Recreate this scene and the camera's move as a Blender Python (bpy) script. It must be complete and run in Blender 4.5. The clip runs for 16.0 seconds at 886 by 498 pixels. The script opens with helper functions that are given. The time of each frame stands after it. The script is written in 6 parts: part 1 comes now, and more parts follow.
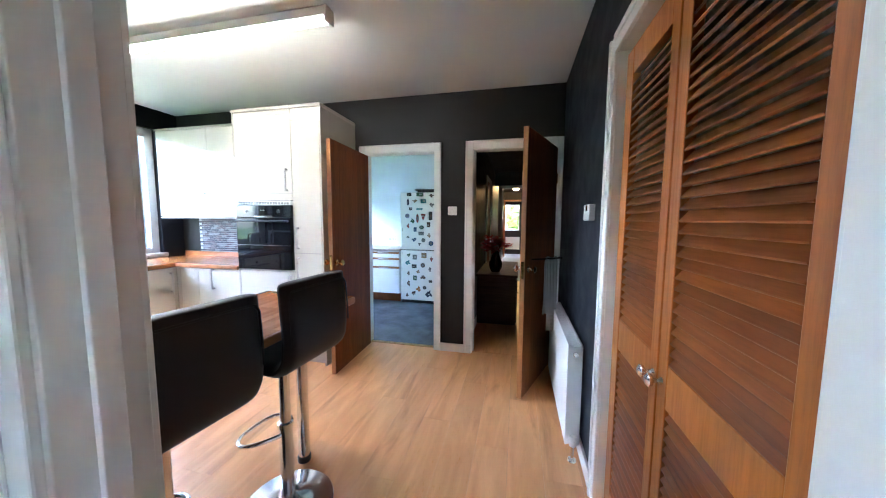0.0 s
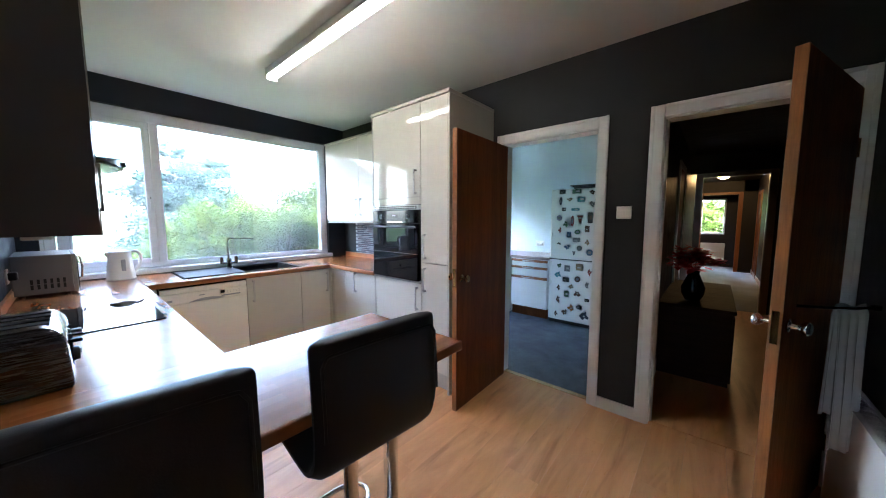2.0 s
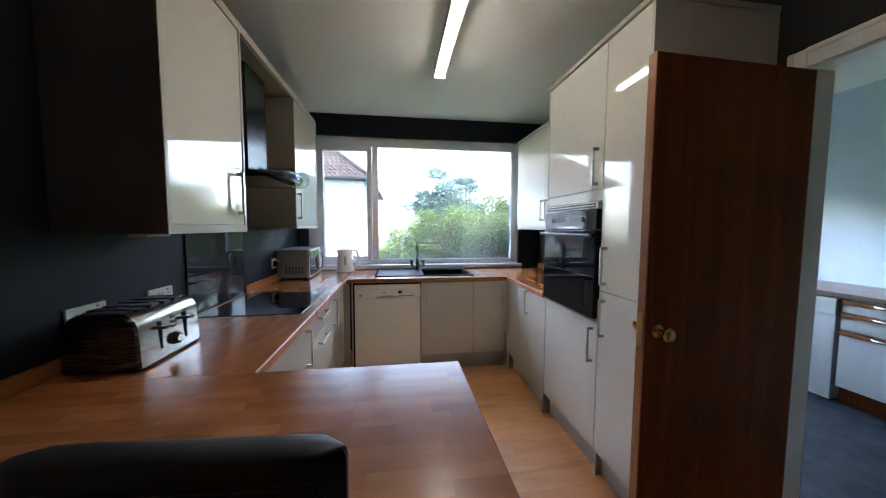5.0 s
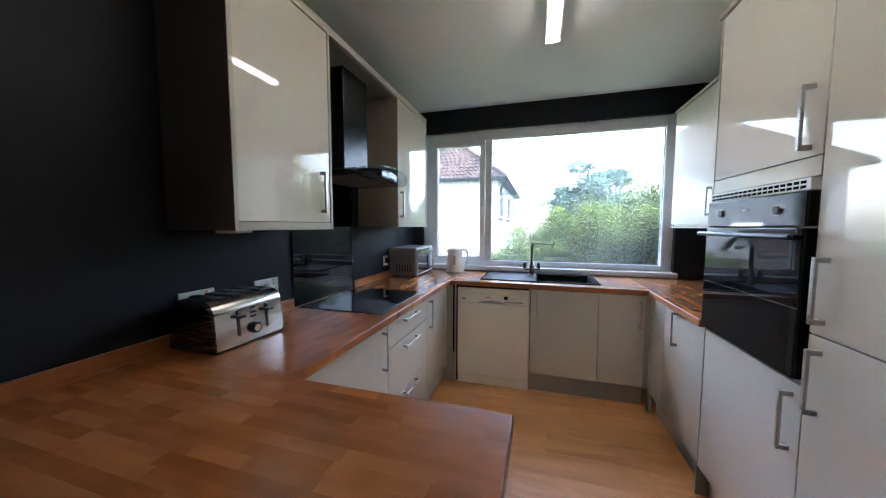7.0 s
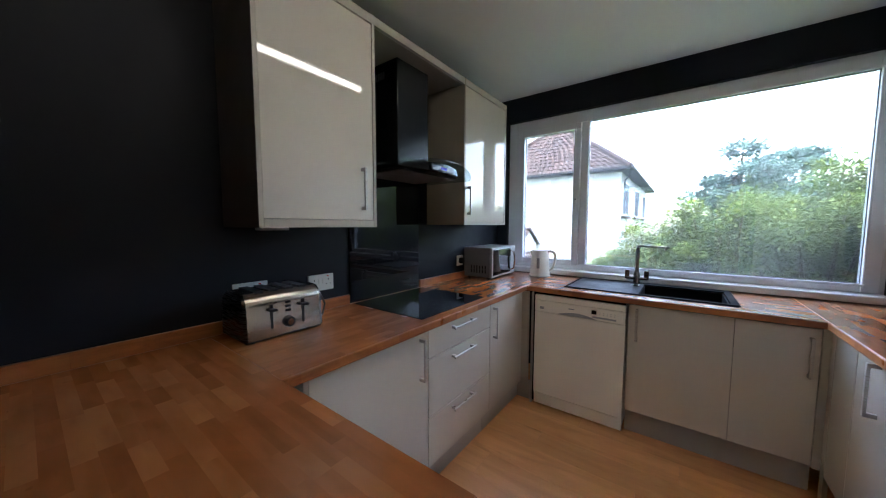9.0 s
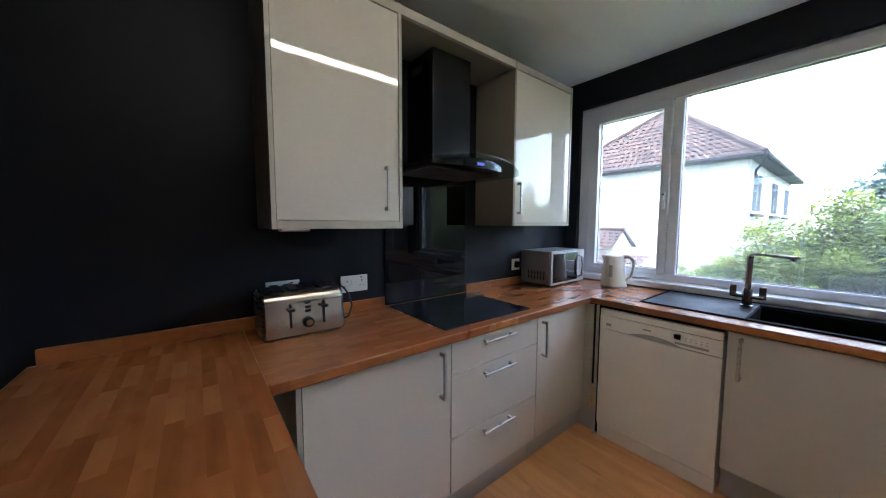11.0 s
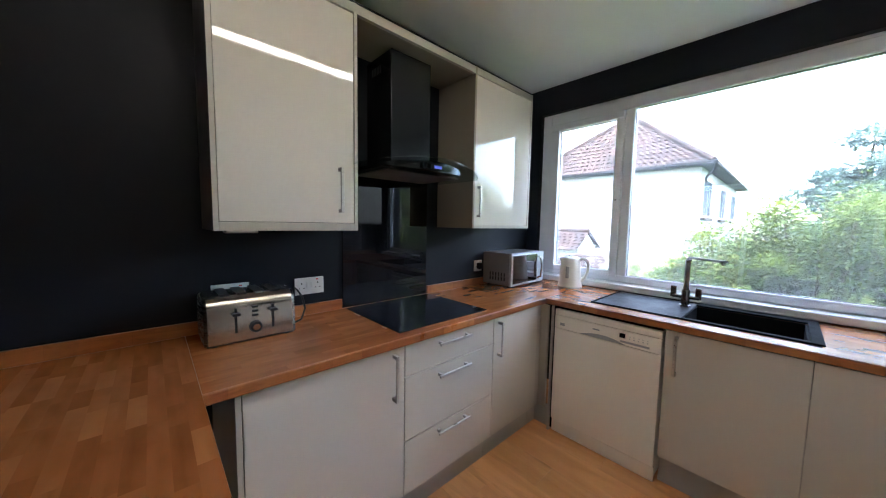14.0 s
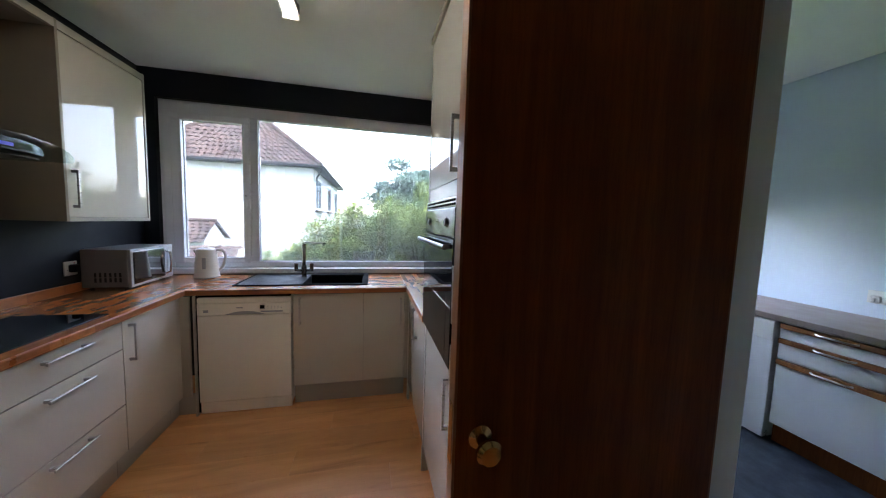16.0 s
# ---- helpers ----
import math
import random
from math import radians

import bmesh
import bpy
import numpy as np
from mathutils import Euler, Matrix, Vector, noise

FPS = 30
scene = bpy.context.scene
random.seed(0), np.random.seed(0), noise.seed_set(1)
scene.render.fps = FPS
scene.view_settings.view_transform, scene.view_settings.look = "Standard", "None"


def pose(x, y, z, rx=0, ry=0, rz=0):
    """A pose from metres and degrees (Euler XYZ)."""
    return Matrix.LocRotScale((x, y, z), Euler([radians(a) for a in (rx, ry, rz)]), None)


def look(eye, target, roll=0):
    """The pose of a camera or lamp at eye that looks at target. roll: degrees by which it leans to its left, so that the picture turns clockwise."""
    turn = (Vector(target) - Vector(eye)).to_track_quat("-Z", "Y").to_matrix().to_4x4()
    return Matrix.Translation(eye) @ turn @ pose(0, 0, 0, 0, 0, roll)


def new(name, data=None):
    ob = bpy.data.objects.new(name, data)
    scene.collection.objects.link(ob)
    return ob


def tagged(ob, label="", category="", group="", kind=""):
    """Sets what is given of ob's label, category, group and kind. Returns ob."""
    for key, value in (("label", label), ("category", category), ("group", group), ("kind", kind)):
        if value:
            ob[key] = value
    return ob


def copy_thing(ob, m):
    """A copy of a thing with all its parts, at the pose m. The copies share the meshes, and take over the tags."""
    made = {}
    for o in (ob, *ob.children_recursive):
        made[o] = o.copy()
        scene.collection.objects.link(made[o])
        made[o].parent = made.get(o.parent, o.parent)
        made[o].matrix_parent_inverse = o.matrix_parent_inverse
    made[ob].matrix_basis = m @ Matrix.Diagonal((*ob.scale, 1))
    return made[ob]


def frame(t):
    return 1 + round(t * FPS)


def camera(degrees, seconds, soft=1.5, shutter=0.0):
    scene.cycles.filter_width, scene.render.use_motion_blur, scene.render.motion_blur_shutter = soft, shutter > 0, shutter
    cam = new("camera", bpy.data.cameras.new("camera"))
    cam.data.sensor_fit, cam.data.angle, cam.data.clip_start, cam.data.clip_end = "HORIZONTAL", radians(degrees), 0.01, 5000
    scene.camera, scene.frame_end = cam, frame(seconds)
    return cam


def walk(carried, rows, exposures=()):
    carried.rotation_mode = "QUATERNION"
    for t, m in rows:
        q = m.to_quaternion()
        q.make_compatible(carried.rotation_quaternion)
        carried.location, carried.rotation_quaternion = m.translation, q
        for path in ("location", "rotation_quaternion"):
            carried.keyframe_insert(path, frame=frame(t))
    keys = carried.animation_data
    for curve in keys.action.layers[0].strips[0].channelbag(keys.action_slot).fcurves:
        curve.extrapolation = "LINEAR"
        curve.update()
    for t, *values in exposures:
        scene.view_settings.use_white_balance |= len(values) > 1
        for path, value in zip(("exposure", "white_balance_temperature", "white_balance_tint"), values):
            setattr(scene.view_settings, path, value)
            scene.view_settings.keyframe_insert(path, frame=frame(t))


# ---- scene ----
cam = camera(108.7, 16.0, 1.1)

PATH = [
    (0, (0.072, -0.038, 1.36), (-0.379, 1.902, 1.18), 0.34),
    (0.5, (0.06, 0.114, 1.393), (-0.57, 2.003, 1.204), 0.30),
    (1, (0.015, 0.295, 1.4), (-0.857, 2.084, 1.204), 0.30),
    (1.5, (-0.038, 0.456, 1.402), (-1.118, 2.128, 1.208), 0.15),
    (2, (-0.082, 0.616, 1.409), (-1.374, 2.131, 1.223), 0.00),
    (2.5, (-0.126, 0.764, 1.407), (-1.607, 2.098, 1.243), 0.05),
    (3, (-0.185, 0.911, 1.403), (-1.829, 2.038, 1.244), -0.40),
    (3.5, (-0.222, 1.031, 1.404), (-1.981, 1.973, 1.26), -0.15),
    (4, (-0.266, 1.183, 1.398), (-2.121, 1.917, 1.257), 0.15),
    (6.5, (-0.583, 1.627, 1.378), (-2.543, 1.248, 1.243), 0.10),
    (7, (-0.675, 1.684, 1.376), (-2.585, 1.113, 1.234), 0.10),
    (7.5, (-0.75, 1.751, 1.382), (-2.6, 1.005, 1.237), 0.05),
    (8, (-0.835, 1.827, 1.387), (-2.601, 0.898, 1.244), 0.25),
    (8.5, (-0.911, 1.865, 1.391), (-2.595, 0.795, 1.244), 0.25),
    (9, (-1.009, 1.892, 1.371), (-2.602, 0.693, 1.22), 0.10),
    (11.5, (-1.363, 1.993, 1.385), (-2.502, 0.357, 1.228), 0.30),
    (12, (-1.417, 2.009, 1.389), (-2.479, 0.322, 1.229), 0.40),
    (12.5, (-1.453, 2.019, 1.391), (-2.454, 0.296, 1.223), 0.40),
    (13, (-1.481, 2.026, 1.386), (-2.43, 0.273, 1.225), 0.40),
    (13.5, (-1.445, 2.029, 1.393), (-2.484, 0.328, 1.229), 0.80),
    (14, (-1.364, 2.038, 1.401), (-2.713, 0.571, 1.239), 1.00),
    (14.5, (-1.267, 2.065, 1.405), (-2.894, 0.914, 1.242), 0.90),
    (15, (-1.132, 2.115, 1.409), (-3.0, 1.418, 1.256), 1.10),
    (15.5, (-1.005, 2.155, 1.416), (-2.993, 1.977, 1.26), 1.00),
    (16, (-0.847, 2.181, 1.436), (-2.784, 2.632, 1.263), 1.90),
]
EXPOSURES = [(0, 8.12, 5590, 11), (0.5, 8.07, 5410, 11), (1, 7.72, 5430, 11), (2, 7.15, 5790, 11), (3, 6.52, 6090, 11), (4, 6.26, 6240, 11), (6.5, 6.38, 6080, 12), (9, 6.05, 6060, 13), (11.5, 6.39, 6140, 13), (13, 6.84, 6220, 12), (14, 6.58, 6180, 13), (14.5, 6.2, 6060, 12), (15, 5.93, 6070, 13), (16, 5.9, 6460, 16)]
walk(cam, [(t, look(eye, target, roll)) for t, eye, target, roll in PATH], EXPOSURES)

# ---- daylight ----
world = bpy.data.worlds.new("sky")
scene.world = world
world.use_nodes = True
wn = world.node_tree
sky = wn.nodes.new("ShaderNodeTexSky")
sky.sky_type, sky.sun_disc = "NISHITA", False
sky.sun_elevation, sky.sun_rotation = radians(66), radians(56.3)
sky.dust_density, sky.air_density, sky.ozone_density = 2.0, 1.0, 1.5
pale = wn.nodes.new("ShaderNodeHueSaturation")
pale.inputs["Saturation"].default_value = 0.7
pale.inputs["Value"].default_value = 1.0
bg = wn.nodes["Background"]
bg.inputs["Strength"].default_value = 0.15
wn.links.new(sky.outputs["Color"], pale.inputs["Color"])
wn.links.new(pale.outputs["Color"], bg.inputs["Color"])
sun = new("sun", bpy.data.lights.new("sun", "SUN"))
sun.data.energy, sun.data.angle, sun.data.color = 0.8, radians(30), (1.0, 0.96, 0.9)
sun.matrix_world = look((6, 4, 16.2), (0, 0, 0))


# ---- materials ----
def material(name, color, rough=0.5, metal=0.0, coat=0.0, spec=0.5):
    m = bpy.data.materials.new(name)
    m.use_nodes = True
    b = m.node_tree.nodes["Principled BSDF"]
    b.inputs["Base Color"].default_value = (*color, 1)
    b.inputs["Roughness"].default_value = rough
    b.inputs["Metallic"].default_value = metal
    b.inputs["Coat Weight"].default_value = coat
    b.inputs["Specular IOR Level"].default_value = spec
    return m


def node(m, kind, **values):
    n = m.node_tree.nodes.new(kind)
    for key, value in values.items():
        n.inputs[key.replace("_", " ")].default_value = value
    return n


def join(m, a, b):
    m.node_tree.links.new(a, b)


def bsdf(m):
    return m.node_tree.nodes["Principled BSDF"]


def coords(m, scale=(1, 1, 1), turn=(0, 0, 0)):
    tc = m.node_tree.nodes.new("ShaderNodeTexCoord")
    mp = m.node_tree.nodes.new("ShaderNodeMapping")
    mp.inputs["Scale"].default_value = scale
    mp.inputs["Rotation"].default_value = turn
    join(m, tc.outputs["Object"], mp.inputs["Vector"])
    return mp.outputs["Vector"]


def ramp(m, stops):
    r = m.node_tree.nodes.new("ShaderNodeValToRGB")
    while len(r.color_ramp.elements) < len(stops):
        r.color_ramp.elements.new(0.5)
    for e, (at, c) in zip(r.color_ramp.elements, stops):
        e.position, e.color = at, (*c, 1)
    return r


def mixed(m, fac, a, b, kind="MIX"):
    n = m.node_tree.nodes.new("ShaderNodeMix")
    n.data_type, n.blend_type = "RGBA", kind
    for socket, value in ((n.inputs[0], fac), (n.inputs[6], a), (n.inputs[7], b)):
        if isinstance(value, (int, float)):
            socket.default_value = value
        elif isinstance(value, tuple):
            socket.default_value = (*value, 1)
        else:
            join(m, value, socket)
    return n.outputs[2]


def noisy(m, scale, detail=4.0, vec=None, rough=0.55):
    n = node(m, "ShaderNodeTexNoise", Scale=scale, Detail=detail, Roughness=rough)
    join(m, vec if vec else coords(m), n.inputs["Vector"])
    return n.outputs["Fac"]


def bumped(m, height, strength=0.1, distance=0.002):
    b = node(m, "ShaderNodeBump", Strength=strength, Distance=distance)
    join(m, height, b.inputs["Height"])
    join(m, b.outputs["Normal"], bsdf(m).inputs["Normal"])


def painted(name, color, rough=0.5, vary=0.06, bump=0.08, grain=160.0, spec=0.4):
    """Rolled wall paint or satin woodwork: patchy tone, fine stipple."""
    m = material(name, color, rough, spec=spec)
    patch = noisy(m, 1.3, 5)
    c = ramp(m, ((0.3, tuple(v * (1 - vary) for v in color)), (0.7, tuple(min(1, v * (1 + vary)) for v in color))))
    join(m, patch, c.inputs["Fac"])
    join(m, c.outputs["Color"], bsdf(m).inputs["Base Color"])
    if vary > 0.03:
        r = ramp(m, ((0.35, (rough * 0.9,) * 3), (0.65, (min(1, rough * 1.12),) * 3)))
        join(m, noisy(m, 7.0, 6), r.inputs["Fac"])
        join(m, r.outputs["Color"], bsdf(m).inputs["Roughness"])
    if bump > 0.05:
        bumped(m, noisy(m, grain, 2), bump, 0.001)
    return m


def gloss(name, color, rough=0.06):
    m = material(name, color, rough, coat=0.5, spec=0.4)
    b = bsdf(m)
    b.inputs["Coat Roughness"].default_value = 0.012
    r = ramp(m, ((0.35, (rough,) * 3), (0.75, (rough * 1.8,) * 3)))
    join(m, noisy(m, 5.0, 6), r.inputs["Fac"])
    join(m, r.outputs["Color"], b.inputs["Roughness"])
    return m


def wood(name, light, dark, along="z", rough=0.4, fine=1.0, coat=0.0, random_tone=0.0, spec=0.5, pore=0.72, knots=0.0, long=0.6):
    """Grain that runs along one axis of the object, with pores and broad figure."""
    m = material(name, light, rough, coat=coat, spec=spec)
    s = {"x": (long, 9, 9), "y": (9, long, 9), "z": (9, 9, long)}[along]
    vec = coords(m, tuple(v * fine for v in s))
    if random_tone:
        info = m.node_tree.nodes.new("ShaderNodeObjectInfo")
        shift = m.node_tree.nodes.new("ShaderNodeVectorMath")
        shift.operation = "MULTIPLY_ADD"
        shift.inputs[1].default_value = (31, 17, 23)
        join(m, info.outputs["Random"], shift.inputs[0])
        join(m, vec, shift.inputs[2])
        vec = shift.outputs["Vector"]
    broad = node(m, "ShaderNodeTexNoise", Scale=0.55, Detail=5.0, Roughness=0.6, Distortion=1.2)
    join(m, vec, broad.inputs["Vector"])
    pores = node(m, "ShaderNodeTexNoise", Scale=7.0, Detail=6.0, Roughness=0.7)
    join(m, vec, pores.inputs["Vector"])
    c = ramp(m, ((0.28, dark), (0.5, tuple((a + b) / 2 for a, b in zip(light, dark))), (0.68, light)))
    join(m, broad.outputs["Fac"], c.inputs["Fac"])
    p = ramp(m, ((0.36, (pore, pore * 0.98, pore * 0.95)), (0.55, (1, 1, 1))))
    join(m, pores.outputs["Fac"], p.inputs["Fac"])
    out = mixed(m, 0.8, c.outputs["Color"], p.outputs["Color"], "MULTIPLY")
    if knots:
        kn = node(m, "ShaderNodeTexNoise", Scale=0.45, Detail=4.0, Roughness=0.6, Distortion=1.0)
        join(m, vec, kn.inputs["Vector"])
        kr = ramp(m, ((0.55, (1, 1, 1)), (0.70, (1 - knots, 1 - knots * 1.25, 1 - knots * 1.45))))
        join(m, kn.outputs["Fac"], kr.inputs["Fac"])
        out = mixed(m, 1.0, out, kr.outputs["Color"], "MULTIPLY")
    if random_tone:
        t = ramp(m, ((0.0, (1 - random_tone,) * 3), (1.0, (1 + random_tone * 0.4,) * 3)))
        join(m, info.outputs["Random"], t.inputs["Fac"])
        out = mixed(m, 1.0, out, t.outputs["Color"], "MULTIPLY")
    join(m, out, bsdf(m).inputs["Base Color"])
    r = ramp(m, ((0.3, (rough * 1.25,) * 3), (0.7, (rough * 0.85,) * 3)))
    join(m, pores.outputs["Fac"], r.inputs["Fac"])
    join(m, r.outputs["Color"], bsdf(m).inputs["Roughness"])
    bumped(m, pores.outputs["Fac"], 0.08, 0.001)
    return m


def block_top(name, along):
    """Laminate printed as butcher block: staves about 42 mm wide and 0.25 m long."""
    m = material(name, (0.45, 0.22, 0.09), 0.3, spec=0.47)
    turn = (0, 0, 0) if along == "x" else (0, 0, radians(90))
    vec = coords(m, (1, 1, 1), turn)
    br = m.node_tree.nodes.new("ShaderNodeTexBrick")
    br.offset, br.offset_frequency, br.squash, br.squash_frequency = 0.37, 3, 0.7, 2
    for key, value in (("Color1", (0, 0, 0, 1)), ("Color2", (1, 1, 1, 1)), ("Mortar", (0.3, 0.3, 0.3, 1)), ("Scale", 1.0),
                       ("Mortar Size", 0.0006), ("Mortar Smooth", 0.3), ("Bias", 0.0), ("Brick Width", 0.215), ("Row Height", 0.031)):
        br.inputs[key].default_value = value
    wander = node(m, "ShaderNodeTexNoise", Scale=26.0, Detail=3.0)
    join(m, vec, wander.inputs["Vector"])
    sway = m.node_tree.nodes.new("ShaderNodeVectorMath")
    sway.operation = "MULTIPLY_ADD"
    sway.inputs[1].default_value = (0.009, 0.007, 0.0)
    join(m, wander.outputs["Color"], sway.inputs[0])
    join(m, vec, sway.inputs[2])
    join(m, sway.outputs["Vector"], br.inputs["Vector"])
    tone = ramp(m, ((0.0, (0.280, 0.090, 0.027)), (0.3, (0.315, 0.104, 0.032)), (0.7, (0.370, 0.132, 0.040)), (1.0, (0.46, 0.182, 0.060))))
    join(m, br.outputs["Color"], tone.inputs["Fac"])
    gv = coords(m, (2.2, 42, 30) if along == "x" else (42, 2.2, 30))
    grain = node(m, "ShaderNodeTexNoise", Scale=1.0, Detail=8.0, Roughness=0.65, Distortion=0.6)
    join(m, gv, grain.inputs["Vector"])
    g = ramp(m, ((0.26, (0.70, 0.64, 0.58)), (0.46, (0.94, 0.92, 0.9)), (0.66, (1.10, 1.08, 1.05))))
    join(m, grain.outputs["Fac"], g.inputs["Fac"])
    figured = mixed(m, 0.95, tone.outputs["Color"], g.outputs["Color"], "MULTIPLY")
    fv = coords(m, (11, 26, 15) if along == "x" else (26, 11, 15))
    fleck = node(m, "ShaderNodeTexNoise", Scale=1.0, Detail=3.0, Roughness=0.6, Distortion=1.2)
    join(m, fv, fleck.inputs["Vector"])
    fl = ramp(m, ((0.24, (0.40, 0.33, 0.28)), (0.34, (0.86, 0.82, 0.78)), (0.50, (1.0, 1.0, 1.0)), (0.75, (1.12, 1.12, 1.10))))
    join(m, fleck.outputs["Fac"], fl.inputs["Fac"])
    figured = mixed(m, 0.85, figured, fl.outputs["Color"], "MULTIPLY")
    join(m, figured, bsdf(m).inputs["Base Color"])
    wipe = ramp(m, ((0.3, (0.27,) * 3), (0.75, (0.34,) * 3)))
    join(m, noisy(m, 6.0, 6), wipe.inputs["Fac"])
    join(m, wipe.outputs["Color"], bsdf(m).inputs["Roughness"])
    bumped(m, grain.outputs["Fac"], 0.04, 0.001)
    return m


def stave_wood(name, along, spread):
    """One stave of the block worktop: its own tone, soft clouds and grain along it, a rare small knot."""
    m = material(name, (0.42, 0.15, 0.045), 0.24, spec=0.65)
    info = m.node_tree.nodes.new("ShaderNodeObjectInfo")

    def shifted(scale):
        shift = m.node_tree.nodes.new("ShaderNodeVectorMath")
        shift.operation = "MULTIPLY_ADD"
        shift.inputs[1].default_value = (57, 31, 43)
        join(m, info.outputs["Random"], shift.inputs[0])
        join(m, coords(m, scale), shift.inputs[2])
        return shift.outputs["Vector"]

    mid = (0.322, 0.112, 0.0345)
    tones = ((0.0, (0.250, 0.080, 0.0235)), (0.25, (0.292, 0.098, 0.0300)), (0.5, mid), (0.75, (0.368, 0.138, 0.0440)), (1.0, (0.435, 0.174, 0.059)))
    tone = ramp(m, [(at, tuple(b + (a - b) * spread for a, b in zip(c, mid))) for at, c in tones])
    join(m, info.outputs["Random"], tone.inputs["Fac"])
    grain = node(m, "ShaderNodeTexNoise", Scale=1.0, Detail=2.5, Roughness=0.5, Distortion=0.3)
    join(m, shifted((5, 44, 30) if along == "x" else (44, 5, 30)), grain.inputs["Vector"])
    g = ramp(m, ((0.15, (0.90, 0.88, 0.86)), (0.5, (1.0, 1.0, 1.0)), (0.85, (1.08, 1.09, 1.10))))
    join(m, grain.outputs["Fac"], g.inputs["Fac"])
    out = mixed(m, 0.95, tone.outputs["Color"], g.outputs["Color"], "MULTIPLY")
    cloud = node(m, "ShaderNodeTexNoise", Scale=1.0, Detail=2.0, Roughness=0.5, Distortion=0.4)
    join(m, shifted((7, 16, 10) if along == "x" else (16, 7, 10)), cloud.inputs["Vector"])
    cl = ramp(m, ((0.25, (0.85, 0.82, 0.79)), (0.5, (1.0, 1.0, 1.0)), (0.75, (1.09, 1.10, 1.11))))
    join(m, cloud.outputs["Fac"], cl.inputs["Fac"])
    out = mixed(m, 0.9, out, cl.outputs["Color"], "MULTIPLY")
    knot = node(m, "ShaderNodeTexNoise", Scale=1.0, Detail=1.0, Roughness=0.4, Distortion=0.3)
    join(m, shifted((19, 30, 20) if along == "x" else (30, 19, 20)), knot.inputs["Vector"])
    kr = ramp(m, ((0.76, (1.0, 1.0, 1.0)), (0.84, (0.55, 0.46, 0.40))))
    join(m, knot.outputs["Fac"], kr.inputs["Fac"])
    out = mixed(m, 0.9, out, kr.outputs["Color"], "MULTIPLY")
    join(m, out, bsdf(m).inputs["Base Color"])
    wipe = ramp(m, ((0.3, (0.22,) * 3), (0.75, (0.25,) * 3)))
    join(m, noisy(m, 5.0, 3), wipe.inputs["Fac"])
    join(m, wipe.outputs["Color"], bsdf(m).inputs["Roughness"])
    return m


def mottled(name, dark, light, rough):
    """Marbled sheet vinyl with scuffs."""
    m = material(name, dark, rough, spec=0.4)
    c = ramp(m, ((0.34, dark), (0.55, tuple((a + b) / 2 for a, b in zip(dark, light))), (0.72, light)))
    join(m, noisy(m, 7.0, 9, rough=0.72), c.inputs["Fac"])
    join(m, c.outputs["Color"], bsdf(m).inputs["Base Color"])
    r = ramp(m, ((0.35, (rough * 0.8,) * 3), (0.65, (rough * 1.3,) * 3)))
    join(m, noisy(m, 3.0, 6), r.inputs["Fac"])
    join(m, r.outputs["Color"], bsdf(m).inputs["Roughness"])
    return m


def metal(name, color, rough=0.25, stretch=(1, 1, 60)):
    m = material(name, color, rough, metal=1.0)
    n = node(m, "ShaderNodeTexNoise", Scale=14.0, Detail=4.0)
    join(m, coords(m, stretch), n.inputs["Vector"])
    r = ramp(m, ((0.3, (rough * 0.85,) * 3), (0.7, (rough * 1.2,) * 3)))
    join(m, n.outputs["Fac"], r.inputs["Fac"])
    join(m, r.outputs["Color"], bsdf(m).inputs["Roughness"])
    return m


def glowing(name, color, strength):
    m = material(name, color, 0.4)
    bsdf(m).inputs["Emission Color"].default_value = (*color, 1)
    bsdf(m).inputs["Emission Strength"].default_value = strength
    return m


def leafy(name, dark, light):
    m = material(name, dark, 0.55, spec=0.25)
    g = m.node_tree.nodes.new("ShaderNodeNewGeometry")
    c = ramp(m, ((0.0, dark), (0.55, tuple((a + b) / 2 for a, b in zip(dark, light))), (1.0, light)))
    join(m, g.outputs["Random Per Island"], c.inputs["Fac"])
    # Clump-sized patches, from darker and browner to paler and yellower.
    clump_tone = ramp(m, ((0.36, (0.62, 0.52, 0.50)), (0.52, (1.0, 0.97, 0.95)), (0.66, (1.22, 1.10, 0.85))))
    join(m, noisy(m, 2.6, 3), clump_tone.inputs["Fac"])
    tint = mixed(m, 1.0, c.outputs["Color"], clump_tone.outputs["Color"], "MULTIPLY")
    join(m, tint, bsdf(m).inputs["Base Color"])
    tr = m.node_tree.nodes.new("ShaderNodeBsdfTranslucent")
    join(m, tint, tr.inputs["Color"])
    mx = m.node_tree.nodes.new("ShaderNodeMixShader")
    mx.inputs[0].default_value = 0.4
    out = m.node_tree.nodes["Material Output"]
    join(m, bsdf(m).outputs[0], mx.inputs[1])
    join(m, tr.outputs[0], mx.inputs[2])
    join(m, mx.outputs[0], out.inputs["Surface"])
    return m


def glass(name, tint=(1, 1, 1), rough=0.0):
    m = bpy.data.materials.new(name)
    m.use_nodes = True
    nt = m.node_tree
    nt.nodes.remove(nt.nodes["Principled BSDF"])
    clear = nt.nodes.new("ShaderNodeBsdfTransparent")
    clear.inputs["Color"].default_value = (*tint, 1)
    shine = nt.nodes.new("ShaderNodeBsdfGlossy")
    shine.inputs["Roughness"].default_value = rough
    mx = nt.nodes.new("ShaderNodeMixShader")
    mx.inputs[0].default_value = 0.05
    nt.links.new(clear.outputs[0], mx.inputs[1])
    nt.links.new(shine.outputs[0], mx.inputs[2])
    nt.links.new(mx.outputs[0], nt.nodes["Material Output"].inputs["Surface"])
    return m


